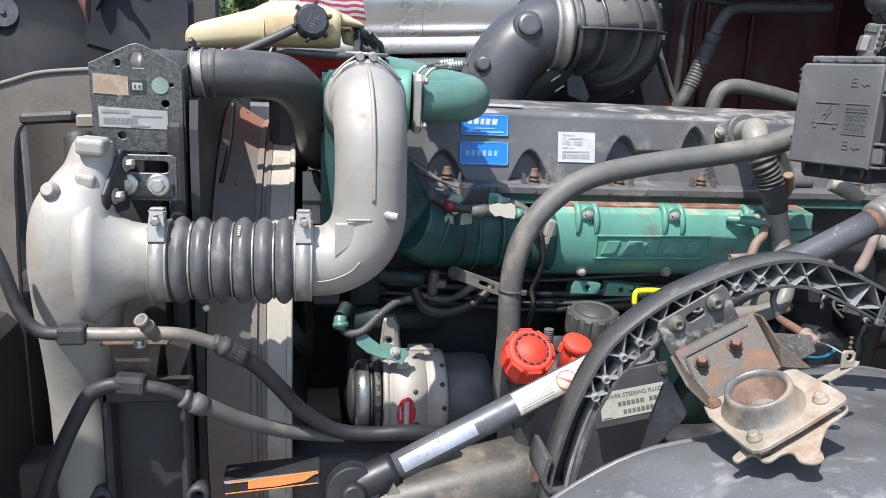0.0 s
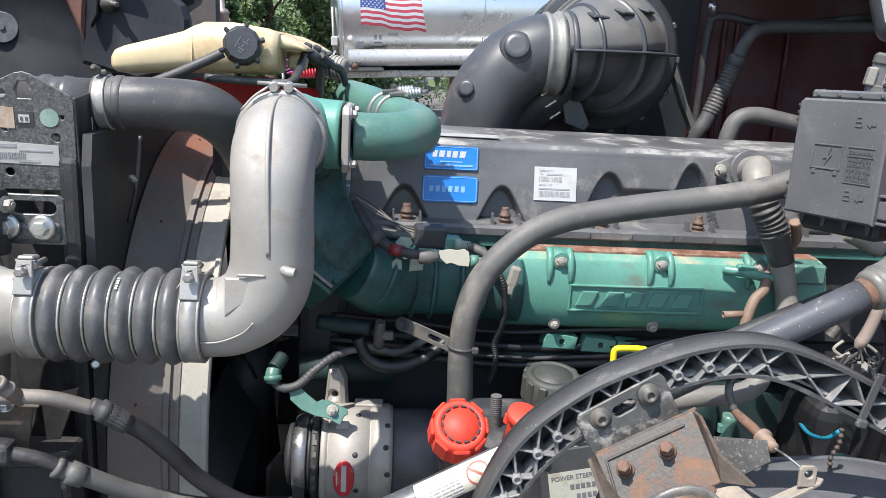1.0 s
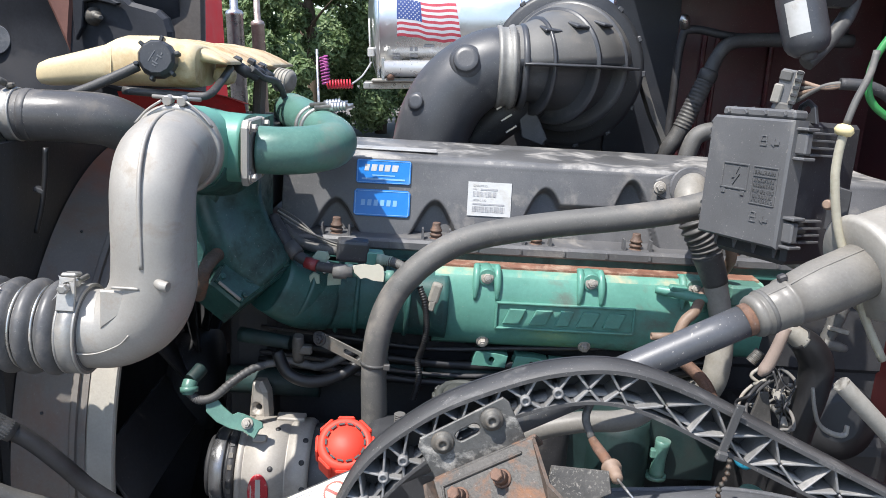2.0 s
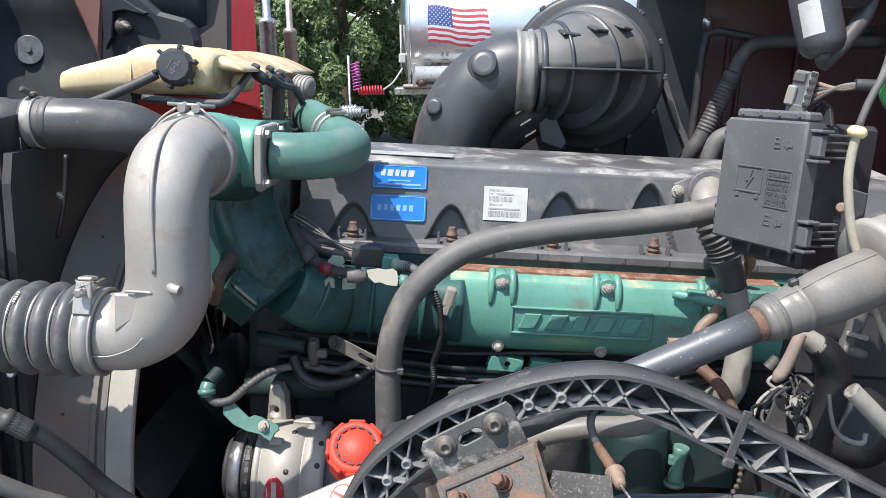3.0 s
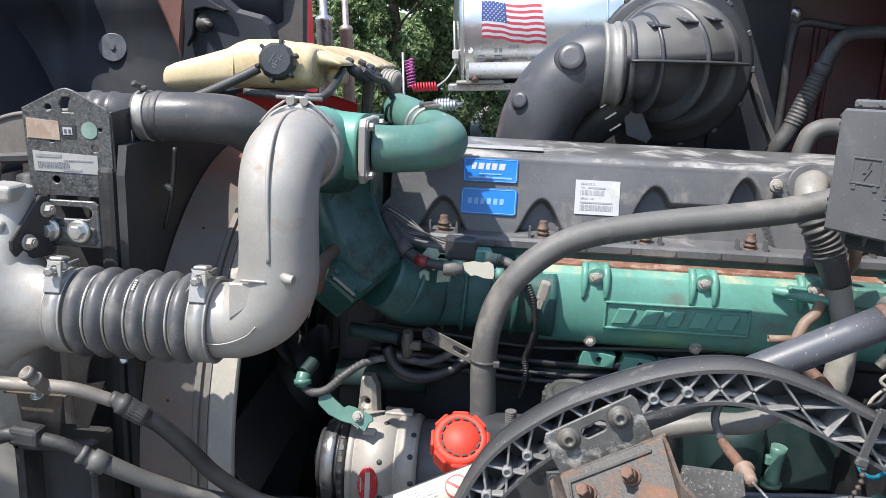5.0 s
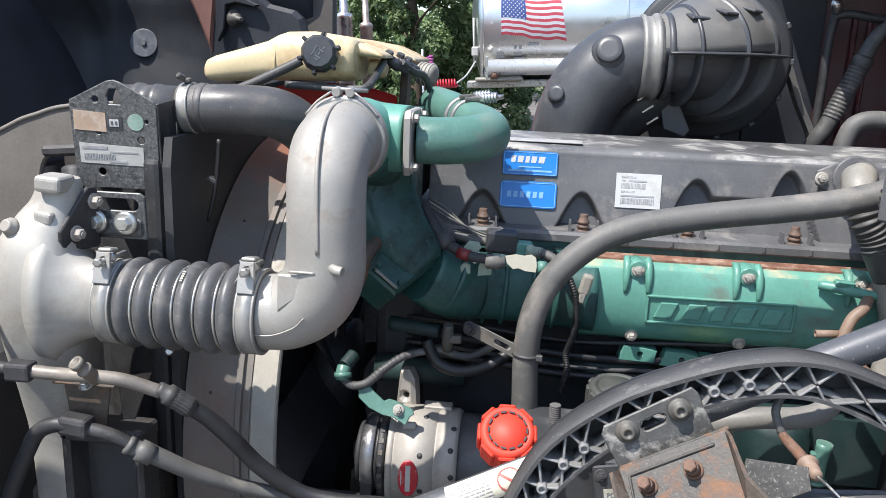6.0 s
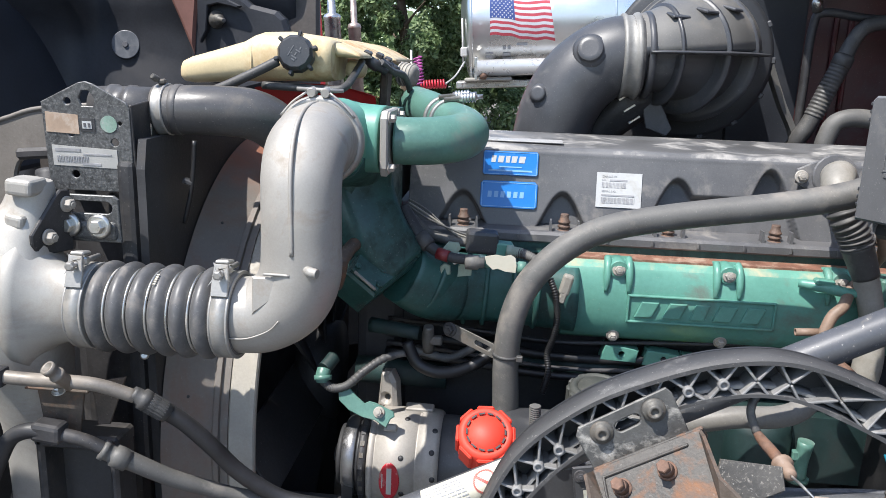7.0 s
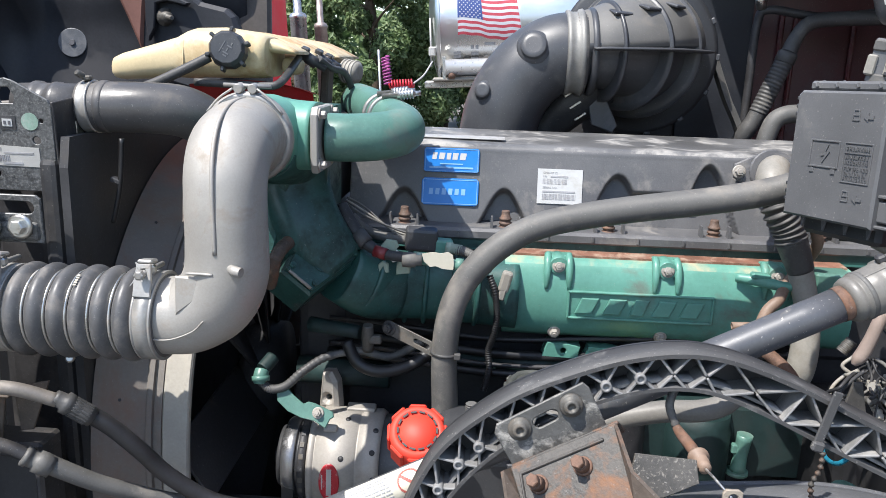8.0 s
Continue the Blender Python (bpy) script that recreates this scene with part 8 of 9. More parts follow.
        plate(b, [(0.037, y), (0.043, y + 0.005), (0.043, y + 0.002), (0.050, y + 0.002), (0.050, y - 0.002), (0.043, y - 0.002), (0.043, y - 0.005)], f, 0.0014)
        part("lock_mark", b, LID, lid)
    plate(b := B(), [(-0.018, 0), (0.018, 0), (0.012, 0.022), (0.0, 0.030), (-0.012, 0.022)], m @ Matrix.Translation((0.045, 0.077, -0.05)), 0.006, [ring_pts(0, 0.016, 0.006, 12)], bevel=0.001)
    part("mount_ear", b, BLACK, t)
    c = thing("multi_plug", "grey multi-pin plug with bundled wires", "connector", (0.853, 1.133, 1.77))
    mm = facing(0.853, 1.133, 1.791, 0, 8, -25) @ Matrix.Scale(0.92, 4)
    for dx, dz, s, mt in ((0, 0, (0.026, 0.056, 0.022), PLASTIC), (-0.011, -0.006, (0.012, 0.026, 0.032), PALE), (-0.006, 0.019, (0.016, 0.014, 0.028), HOSE), (0.010, 0.006, (0.010, 0.046, 0.026), PALE), (0.002, -0.022, (0.020, 0.012, 0.028), HOSE)):
        box(b := B(), (dx, dz, 0), s, b=0.002, m=mm)
        part("housing", b, mt, c)
    for k in range(5):
        box(b := B(), (0.010, -0.014 + 0.010 * k, 0.0145), (0.008, 0.0045, 0.006), b=0.0006, m=mm)
        part("seal", b, SOOT, c)
    for k in range(4):
        tube(b := B(), [tuple(mm @ Vector((0.014, -0.012 + 0.009 * k, 0.0))), (0.885, 1.10, 1.800 - 0.001 * k), (0.915, 1.09, 1.803), (0.95, 1.09, 1.795), (0.985, 1.10, 1.77)], 0.0028, 8, 6)
        part("wire", b, TAN_HOSE if k % 2 else HOSE, c)
    tube(b := B(), [(0.898, 1.093, 1.803), (0.93, 1.088, 1.802), (0.96, 1.09, 1.79), (0.99, 1.10, 1.765), (1.03, 1.12, 1.70)], 0.0070, 14, 6)
    part("wrapped_bundle", b, SOOT, c)


fuse_box()


def washer_motor():
    t = thing("wiper_motor", "black cylindrical motor with a paper label", "motor", (0.87, 1.15, 1.83))
    a = AX((0.879, 1.14, 1.831), (-0.24, 0.24, 1)) @ Matrix.Scale(0.84, 4)
    lathe(b := B(), [(0.0, -0.003), (0.008, -0.001), (0.0115, 0.004), (0.0118, 0.008), (0.0165, 0.0085), (0.0185, 0.0065), (0.0215, 0.008), (0.0285, 0.014), (0.0325, 0.022), (0.034, 0.032), (0.034, 0.095), (0.030, 0.12), (0.024, 0.125), (0.0, 0.125)], a, 40)
    part("can", b, AIRBOX, t)
    b = B()
    q = a.to_3x3().transposed() @ Vector((-0.62, -0.78, 0))
    q0 = math.atan2(q.y, q.x)
    grid(b, lambda u, v: a @ Vector((0.0345 * math.cos(q0 - 0.45 + 0.9 * u), 0.0345 * math.sin(q0 - 0.45 + 0.9 * u), 0.034 + 0.050 * v)), 10, 2)
    part("label", b, GREY_LABEL, t, "greyed paper motor label")
    bolt(t, a @ Vector((-0.033, 0, 0.075)), (-1, 0, 0.2), 0.006, 0.008, DIRTY_ZINC)
    tube(b := B(), [(0.892, 1.178, 1.826), (0.908, 1.182, 1.842), (0.930, 1.19, 1.868), (0.948, 1.20, 1.895), (0.955, 1.205, 1.93), (0.95, 1.21, 1.97)], 0.0105, 16, 7)
    solo("washer_hose", b, RUBBER, "dusty grey hose beside the motor", "hose", (0.93, 1.19, 1.85))
    box(b := B(), (0.90, 1.20, 1.92), (0.10, 0.05, 0.04), b=0.01)
    solo("motor_mount", b, SOOT, "dark mounting block for the motor", "bracket", (0.90, 1.20, 1.9))
    g = thing("battery_cable", "pale conduit with a yellowed grommet", "cable", (0.88, 1.0, 1.6))
    tube(b := B(), [(0.864, 1.0, 1.752), (0.862, 1.0, 1.725), (0.864, 1.0, 1.695), (0.876, 1.0, 1.645), (0.895, 0.998, 1.60), (0.925, 0.996, 1.54), (0.955, 0.995, 1.49)], [0.005] * 7, 16, 7)
    part("conduit", b, mat("faded_yellow_conduit", (0.36, 0.335, 0.26), 0.55, 0, 0.15, 20, 220, 0.06, (0.25, 0.22, 0.15), 0.3, 18), g)
    lathe(b := B(), [(0.005, -0.006), (0.0085, -0.005), (0.0108, 0.0), (0.0085, 0.005), (0.0045, 0.007)], AX((0.864, 1.0, 1.753), (0.2, 0, 1)), 22)
    part("grommet", b, mat("yellowed_grommet", (0.62, 0.52, 0.28), 0.5), g)
    tube(b := B(), [(0.865, 1.0, 1.76), (0.872, 1.002, 1.785), (0.884, 1.005, 1.815), (0.89, 1.01, 1.84)], 0.004, 10, 5)
    part("core", b, HOSE, g)
    tube(b := B(), [(0.938, 1.02, 1.895), (0.908, 1.02, 1.858), (0.894, 1.02, 1.828), (0.893, 1.02, 1.80), (0.905, 1.02, 1.78), (0.938, 1.02, 1.76)], 0.0042, 12, 8)
    solo("green_air_line", b, CABLE_GREEN, "bright green looped air line", "cable", (0.9, 1.02, 1.82))
    b = B()
    plate(b, [(-0.012, -0.025), (0.012, -0.025), (0.012, 0.025), (-0.012, 0.03)], facing(0.905, 1.06, 1.655, 0, 0, -30), 0.005, bevel=0.001)
    solo("cable_bracket", b, SOOT, "small black cable bracket", "bracket", (0.905, 1.06, 1.65))
    lathe(b := B(), [(0.006, 0), (0.006, 0.02), (0.004, 0.022)], AX((0.882, 1.03, 1.665), (-0.6, -0.6, 0.1)), 12)
    solo("pink_stud", b, TAN_HOSE, "small salmon-coloured threaded metal stud", "stud", (0.88, 1.03, 1.66))


washer_motor()


def bay_rear():
    # dark far side of the bay and firewall
    fp = thing("far_side_panel", "black far side panel of the bay", "panel", (1.1, 2.3, 0.6))
    box(b := B(), (1.10, 2.30, 1.5), (0.44, 0.04, 2.0), b=0.004)
    part("upper_sheet", b, PANEL_NAVY, fp)
    # Sheet added to darken the bright gap under the air cleaner.
    box(b := B(), (0.66, 2.30, 1.2), (0.44, 0.04, 1.08), b=0.004)
    part("lower_sheet", b, SOOT, fp)
    b = B()
    mp = thing("maroon_cowl_panel", "dark maroon cowl panel behind the heater pipes", "panel", (1.4, 2.27, 0.7))
    grid(b, lambda u, v: (1.05 + 0.9 * u, 2.275 - 0.006 * math.sin(u * 9) ** 2, 0.7 + 1.9 * v), 40, 4)
    part("sheet", b, MAROON, mp)
    for x in (1.12, 1.155, 1.30):
        box(b := B(), (x, 2.262, 1.75), (0.012, 0.012, 0.34), b=0.004)
        part("stiffener", b, mat("worn_maroon_rib", (0.075, 0.012, 0.013), 0.4, 0, 0.4, 20, 200, 0.1, (0.12, 0.08, 0.075), 0.3, 30), mp)
    b = B()
    box(b, (1.62, 1.55, 1.45), (0.06, 1.6, 2.3), b=0.01)
    solo("firewall", b, MAROON, "dark maroon cab firewall", "panel", (1.62, 1.55, 0.4))
    b = B()
    box(b, (2.6, 1.6, 1.9), (1.9, 2.3, 2.2), b=0.08, seg=3)
    solo("truck_cab", b, MAROON, "maroon truck cab behind the engine bay", "truck cab", (2.6, 1.6, 0.8))
    # Plain wall added so that no sky or ground light leaks in.
    b = B()
    box(b, (0.55, 2.34, 0.98), (2.7, 0.04, 1.18), b=0.01)
    solo("added_far_wall", b, LINER, "black wall added on the far side to stop light leaks", "fender liner", (0.75, 2.34, 0.7))
    # Added to stop light from the ground leaking into the bay.
    box(b := B(), (0.45, 1.65, 0.62), (1.7, 1.1, 0.04), b=0.01)
    solo("added_undertray", b, SOOT, "black tray added under the engine to stop light leaks", "undertray", (0.45, 1.65, 0.6))
    t = thing("heater_pipes", "black heater pipes on the far side, one wrapped", "pipe", (1.1, 2.05, 1.6))
    tube(b := B(), [(0.985, 2.06, 1.60), (0.996, 2.05, 1.632), (1.017, 2.05, 1.673), (1.064, 2.05, 1.798), (1.082, 2.05, 1.848), (1.105, 2.05, 1.880), (1.15, 2.05, 1.892), (1.25, 2.05, 1.898), (1.40, 2.05, 1.905)], [0.020, 0.020, 0.020, 0.0185, 0.0165, 0.0165, 0.0165, 0.016, 0.016], 20, 8)
    part("heater_pipe", b, RUBBER, t)
    tube(b := B(), [(1.019, 2.05, 1.678), (1.040, 2.05, 1.735), (1.064, 2.05, 1.798)], 0.0212, 20, 60, wave=lambda q: 1 + 0.035 * math.sin(q * 700))
    part("wrap", b, RUBBER, t)
    lathe(b := B(), [(0.0205, -0.012), (0.0225, -0.010), (0.0225, 0.010), (0.0205, 0.013), (0.018, 0.016)], AX((1.066, 2.05, 1.804), (0.33, 0, 1)), 24)
    part("cuff", b, RUBBER, t)
    tube(b := B(), [(1.005, 2.10, 1.55), (1.005, 2.10, 1.75), (1.008, 2.10, 1.88), (1.03, 2.09, 1.912), (1.16, 2.08, 1.90), (1.40, 2.08, 1.93)], 0.010, 14, 8)
    part("thin_pipe", b, DARK, t)
    lathe(b := B(), [(0.012, 0), (0.012, 0.02), (0.008, 0.03)], AX((1.01, 2.09, 1.915), (-0.3, -0.3, 1)), 14)
    part("valve", b, STEEL, t)
    tube(b := B(), [(0.955, 1.80, 1.60), (0.962, 1.80, 1.65), (0.978, 1.80, 1.682), (1.02, 1.80, 1.692), (1.10, 1.80, 1.680), (1.2, 1.80, 1.66)], 0.0185, 18, 7)
    solo("rear_coolant_pipe", b, HOSE, "dusty bent coolant pipe behind the cover", "pipe", (1.0, 1.8, 1.6))
    # Added above the view to keep sunlight off the rear panels.
    box(b := B(), (1.32, 2.02, 2.12), (0.86, 0.75, 0.05), (0, -6, 0), b=0.01)
    solo("unseen_shade_cowl", b, MAROON, "unseen maroon cowl added to shade the rear of the bay", "cowl", (1.32, 2.02, 2.1))
    # clutter low at the rear
    t = thing("steering_gear", "dark steering gear low in the bay", "steering gear", (1.02, 1.25, 0.9))
    box(b := B(), (1.05, 1.34, 1.12), (0.24, 0.20, 0.30), b=0.03, seg=3)
    # Housing and cover are not rubber; shade is put into their colour.
    part("housing", b, NEAR_BLACK, t)
    lathe(b := B(), [(0.060, -0.04), (0.064, 0.0), (0.06, 0.03), (0.03, 0.04)], AX((1.05, 1.25, 1.30), (-0.1, -1, 0.25)), 32)
    part("cover", b, NEAR_BLACK, t)
    tube(b := B(), [(0.8265, 0.85, 1.5155), (0.845, 0.85, 1.499), (0.90, 0.855, 1.450), (0.972, 0.866, 1.384)], 0.0088, 20, 3, caps=False)
    tube(b, [(0.8265, 0.85, 1.5155), (0.86, 0.851, 1.486)], 0.0066, 20, 1, caps=False)
    lathe(b, [(0.0066, 0.0), (0.0088, 0.0)], AX((0.8265, 0.85, 1.5155), (-0.746, 0, 0.666)), 20)
    solo("open_pipe", b, PALE, "pale dusty pipe with an open end", "pipe", (0.90, 0.855, 1.45))
    tube(b := B(), [(0.843, 1.06, 1.437), (0.847, 1.06, 1.444), (0.852, 1.06, 1.453), (0.858, 1.06, 1.470), (0.863, 1.06, 1.489), (0.868, 1.062, 1.502)], [0.003, 0.0075, 0.0082, 0.0078, 0.0074, 0.0072], 14, 6)
    solo("hanging_hose", b, mat("faded_salmon_rubber", (0.24, 0.185, 0.155), 0.6, 0, 0.15, 20, 220, 0.08, (0.18, 0.14, 0.11), 0.3, 20), "faded salmon hose end hanging beside the strut", "hose", (0.855, 1.06, 1.45))
    h = thing("black_elbow_hose", "black elbow hose with a grey tapered boot", "hose", (0.93, 1.10, 1.4))
    tube(b := B(), [(0.876, 1.09, 1.497), (0.884, 1.09, 1.491), (0.894, 1.09, 1.484), (0.906, 1.09, 1.476)], [0.009, 0.0115, 0.013, 0.0145], 20, 5)
    part("boot", b, PALE, h, "dusty grey tapered boot")
    tube(b := B(), [(0.900, 1.092, 1.480), (0.918, 1.095, 1.466), (0.935, 1.10, 1.440), (0.935, 1.10, 1.40), (0.930, 1.11, 1.33), (0.93, 1.13, 1.2)], [0.016, 0.020, 0.022, 0.021, 0.020, 0.020], 20, 6)
    part("hose", b, NEAR_BLACK, h)
    tube(b := B(), [(0.906, 1.045, 1.43), (0.912, 1.045, 1.405), (0.925, 1.05, 1.379), (0.944, 1.05, 1.367), (0.960, 1.05, 1.366), (0.963, 1.052, 1.378)], [0.0022, 0.0026, 0.003, 0.0036, 0.0036, 0.003], 12, 6)
    solo("grey_loop_hose", b, PALE, "thin grey hose looped below the boot", "hose", (0.94, 1.05, 1.37))
    tube(b := B(), [(0.984, 1.15, 1.52), (0.980, 1.15, 1.497), (0.975, 1.15, 1.476), (0.969, 1.15, 1.458), (0.966, 1.15, 1.44)], [0.011, 0.0115, 0.010, 0.009, 0.009], 14, 6, wave=lambda q: 1 + 0.05 * math.sin(q * 900))
    tube(b, [(0.962, 1.145, 1.457), (0.981, 1.145, 1.453), (0.998, 1.148, 1.448)], [0.007, 0.0075, 0.005], 12, 5)
    st = solo("ribbed_drain_hose", b, HOSE, "ribbed grey drain hose with a clip", "hose", (0.975, 1.15, 1.46))
    box(b := B(), (0.977, 1.138, 1.478), (0.030, 0.006, 0.006), (0, 12, 0), b=0.001)
    part("clip", b, PALE, st)
    plate(b := B(), [(0.855, 1.408), (0.866, 1.408), (0.878, 1.360), (0.846, 1.368)], facing(0, 1.08, 0), 0.005, bevel=0.001)
    solo("harness_bracket", b, FRAME_PAINT, "small grey harness bracket behind the arch", "bracket", (0.86, 1.08, 1.37))
    tube(b := B(), [(0.893, 1.2, 1.402), (0.905, 1.2, 1.420)], 0.008, 14, 24, wave=lambda q: 1 + 0.14 * math.sin(q * 2600))
    solo("threaded_stub", b, DIRTY_ZINC, "small bright threaded stub", "pipe fitting", (0.9, 1.2, 1.41))
    rnd = random.Random(11)
    for k in range(22):
        p = [0.905 + rnd.uniform(-0.015, 0.02), 1.13 + rnd.uniform(-0.03, 0.04), 1.400 + rnd.uniform(-0.02, 0.02)]
        pts = [tuple(p)]
        for j in range(4):
            p = [p[0] + rnd.uniform(-0.018, 0.020), p[1] + rnd.uniform(-0.02, 0.02), p[2] - rnd.uniform(0.002, 0.020)]
            pts.append(tuple(p))
        tube(b := B(), pts, rnd.choice((0.0013, 0.0018, 0.0025)), 8, 6)
        solo("harness_wire", b, rnd.choice((PALE, SOOT, HOSE, PALE, JET)), "loose wire in the rear harness", "wire", tuple(pts[0]), "rear harness wires")
    for k, (x, y, z, s) in enumerate(((0.905, 1.12, 1.385, 0.014), (0.918, 1.12, 1.372, 0.013), (0.897, 1.115, 1.366, 0.012), (0.925, 1.125, 1.392, 0.012), (0.908, 1.11, 1.358, 0.012))):
        b = B()
        lathe(b, [(s * 0.5, 0), (s * 0.55, s * 0.2), (s * 0.4, s * 0.4), (s * 0.55, s * 0.6), (s * 0.45, s * 1.2)], AX((x, y, z), (rnd.uniform(-1, 1), -0.6, rnd.uniform(-0.5, 1))), 14)
        box(b, (x, y + 0.01, z), (s, s * 0.8, s * 0.7), (20 * k, 15 * k, 0), b=0.002)
        solo("harness_connector", b, (PALE, SHROUD_RIM, HOSE)[k % 3], "dusty connector in the rear harness", "connector", (x, y, z), "rear harness connectors")
    tube(b := B(), [(0.52, 0.99, 1.366), (0.56, 1.0, 1.378), (0.61, 1.0, 1.390), (0.655, 1.0, 1.394), (0.685, 1.008, 1.404), (0.700, 1.02, 1.428), (0.704, 1.04, 1.468)], 0.0128, 20, 8)
    solo("return_line", b, STRUT_GREY, "grey dusty hose passing under the arch", "hose", (0.65, 1.0, 1.38))
    tube(b := B(), [(0.60, 1.24, 1.33), (0.72, 1.24, 1.365), (0.82, 1.24, 1.41), (0.92, 1.25, 1.45)], 0.013, 20, 6)
    solo("black_fuel_hose", b, SOOT, "thick black hose rising behind the strut", "hose", (0.7, 1.24, 1.35))
    tube(b := B(), [(0.777, 0.96, 1.371), (0.776, 0.958, 1.352), (0.770, 0.96, 1.331), (0.772, 0.96, 1.316)], 0.0026, 10, 22, wave=lambda q: 1 + 0.35 * math.sin(q * 800))
    solo("rusty_chain", b, RUST, "thin rusty chain hanging beside the arch", "chain", (0.775, 0.96, 1.3))
    lathe(b := B(), [(0.018, -0.02), (0.020, 0.004), (0.018, 0.010), (0.0, 0.013)], AX((0.858, 1.06, 1.262), (0, -0.3, 1)), 24)
    solo("fluid_bottle", b, GREEN_PIPE, "pale green bottle top low in the bay", "bottle", (0.858, 1.06, 1.24))


bay_rear()


def hood():
    t = thing("tilted_hood", "dark moulded inside of the truck hood, tilted open", "hood", (-1.2, 2.5, 0.8))

    def f(u, v):
        x, z = -2.6 + 2.24 * u, 0.55 + 2.3 * v
        y = 2.55 + 0.05 * math.sin(x * 5.2 + 0.6) * math.sin(z * 3.1) - 0.10 / (1 + ((x + 1.22) / 0.10) ** 4) + 0.05 / (1 + ((x + 0.98) / 0.16) ** 4)
        y += 0.25 * max(0.0, x + 0.52) - 0.12 / (1 + ((z - 2.02) / 0.14) ** 6) * (1 if x < -1.0 else 0.3)
        return Vector((x, y, z))
    b = B()
    grid(b, f, 110, 70)
    r = bmesh.ops.extrude_face_region(b, geom=b.faces[:])
    bmesh.ops.translate(b, verts=[v for v in r["geom"] if isinstance(v, bmesh.types.BMVert)], vec=(0, 0.02, 0))
    bmesh.ops.recalc_face_normals(b, faces=b.faces)
    part("inner_panel", b, HOOD_IN, t)
    plate(b := B(), [(-0.80, 2.15), (-0.60, 2.15), (-0.622, 1.940), (-0.632, 1.859), (-0.641, 1.765), (-0.659, 1.809), (-0.681, 1.865), (-0.713, 1.937)], facing(0, 2.50, 0), 0.03, bevel=0.008)
    part("primer_strip", b, HOOD_BROWN, t, "red-brown primer strip")
    plate(b := B(), [(-0.66, 2.36), (-0.288, 2.36), (-0.289, 1.61), (-0.34, 1.46), (-0.56, 1.48), (-0.63, 1.76)], facing(0, 2.62, 0), 0.03, bevel=0.01)
    part("outer_skin", b, HOOD_GREY, t, "grey-brown fibreglass skin edge")
    plate(b := B(), [(-0.66, 2.02), (-0.56, 1.99), (-0.465, 1.914), (-0.389, 1.898), (-0.364, 1.877), (-0.352, 1.838), (-0.354, 1.70), (-0.50, 1.66), (-0.655, 1.70)], facing(0, 2.53, 0), 0.05, bevel=0.012)
    part("hinge_pad", b, HOOD_IN, t)
    plate(b := B(), [(-0.615, 2.0), (-0.575, 1.955), (-0.52, 1.922), (-0.487, 1.908), (-0.497, 1.901), (-0.555, 1.913), (-0.585, 1.905), (-0.592, 1.835), (-0.612, 1.800), (-0.618, 1.86)], facing(0, 2.475, 0), 0.025, bevel=0.003)
    br = part("hinge_bracket", b, HOOD_IN, t)
    lathe(b := B(), [(0.026, 0), (0.026, 0.008), (0.017, 0.010), (0.016, 0.030), (0.012, 0.034), (0.008, 0.036), (0.007, 0.066), (0.005, 0.068)], AX((-0.570, 2.478, 1.868), (0.62, -0.78, -0.06)), 20)
    part("stop_bolt", b, DIRTY_ZINC, br)
    lathe(b := B(), [(0.030, -0.03), (0.0435, -0.003), (0.0435, 0.0), (0.042, 0.001), (0.010, 0.001), (0.009, 0.003), (0.0, 0.003)], AX((-0.897, 2.556, 1.787), (0.10, -1, 0.10)), 40, smooth=False)
    part("plug_disc", b, DISC, t, "flat round cloudy grey plug")
    lathe(b := B(), [(0.008, 0), (0.008, 0.006)], AX((-0.897, 2.556, 1.787), (0.10, -1, 0.10)), 10)
    part("plug_pin", b, INK, t)
    # near skirt beyond the left of the view, added to shade the cooler tank
    plate(b := B(), [(-1.2, -0.7), (-0.02, -0.7), (0.0, 0.26), (-0.10, 0.42), (-0.5, 0.55), (-1.2, 0.55)], facing(-0.52, 0.72, 1.62), 0.03, bevel=0.008)
    part("unseen_near_skirt", b, MAROON, t)
    b = B()
    box(b, (-1.25, 1.75, 2.10), (0.04, 2.0, 1.4), (0, -18, 0), b=0.01)
    part("nose_panel", b, HOOD_IN, t)
    box(b := B(), (-0.52, 1.55, 0.85), (0.10, 2.1, 0.9), b=0.05, seg=3)
    solo("front_bumper_beam", b, SOOT, "dark bumper beam ahead of the radiator", "bumper", (-0.52, 1.55, 0.4))


hood()


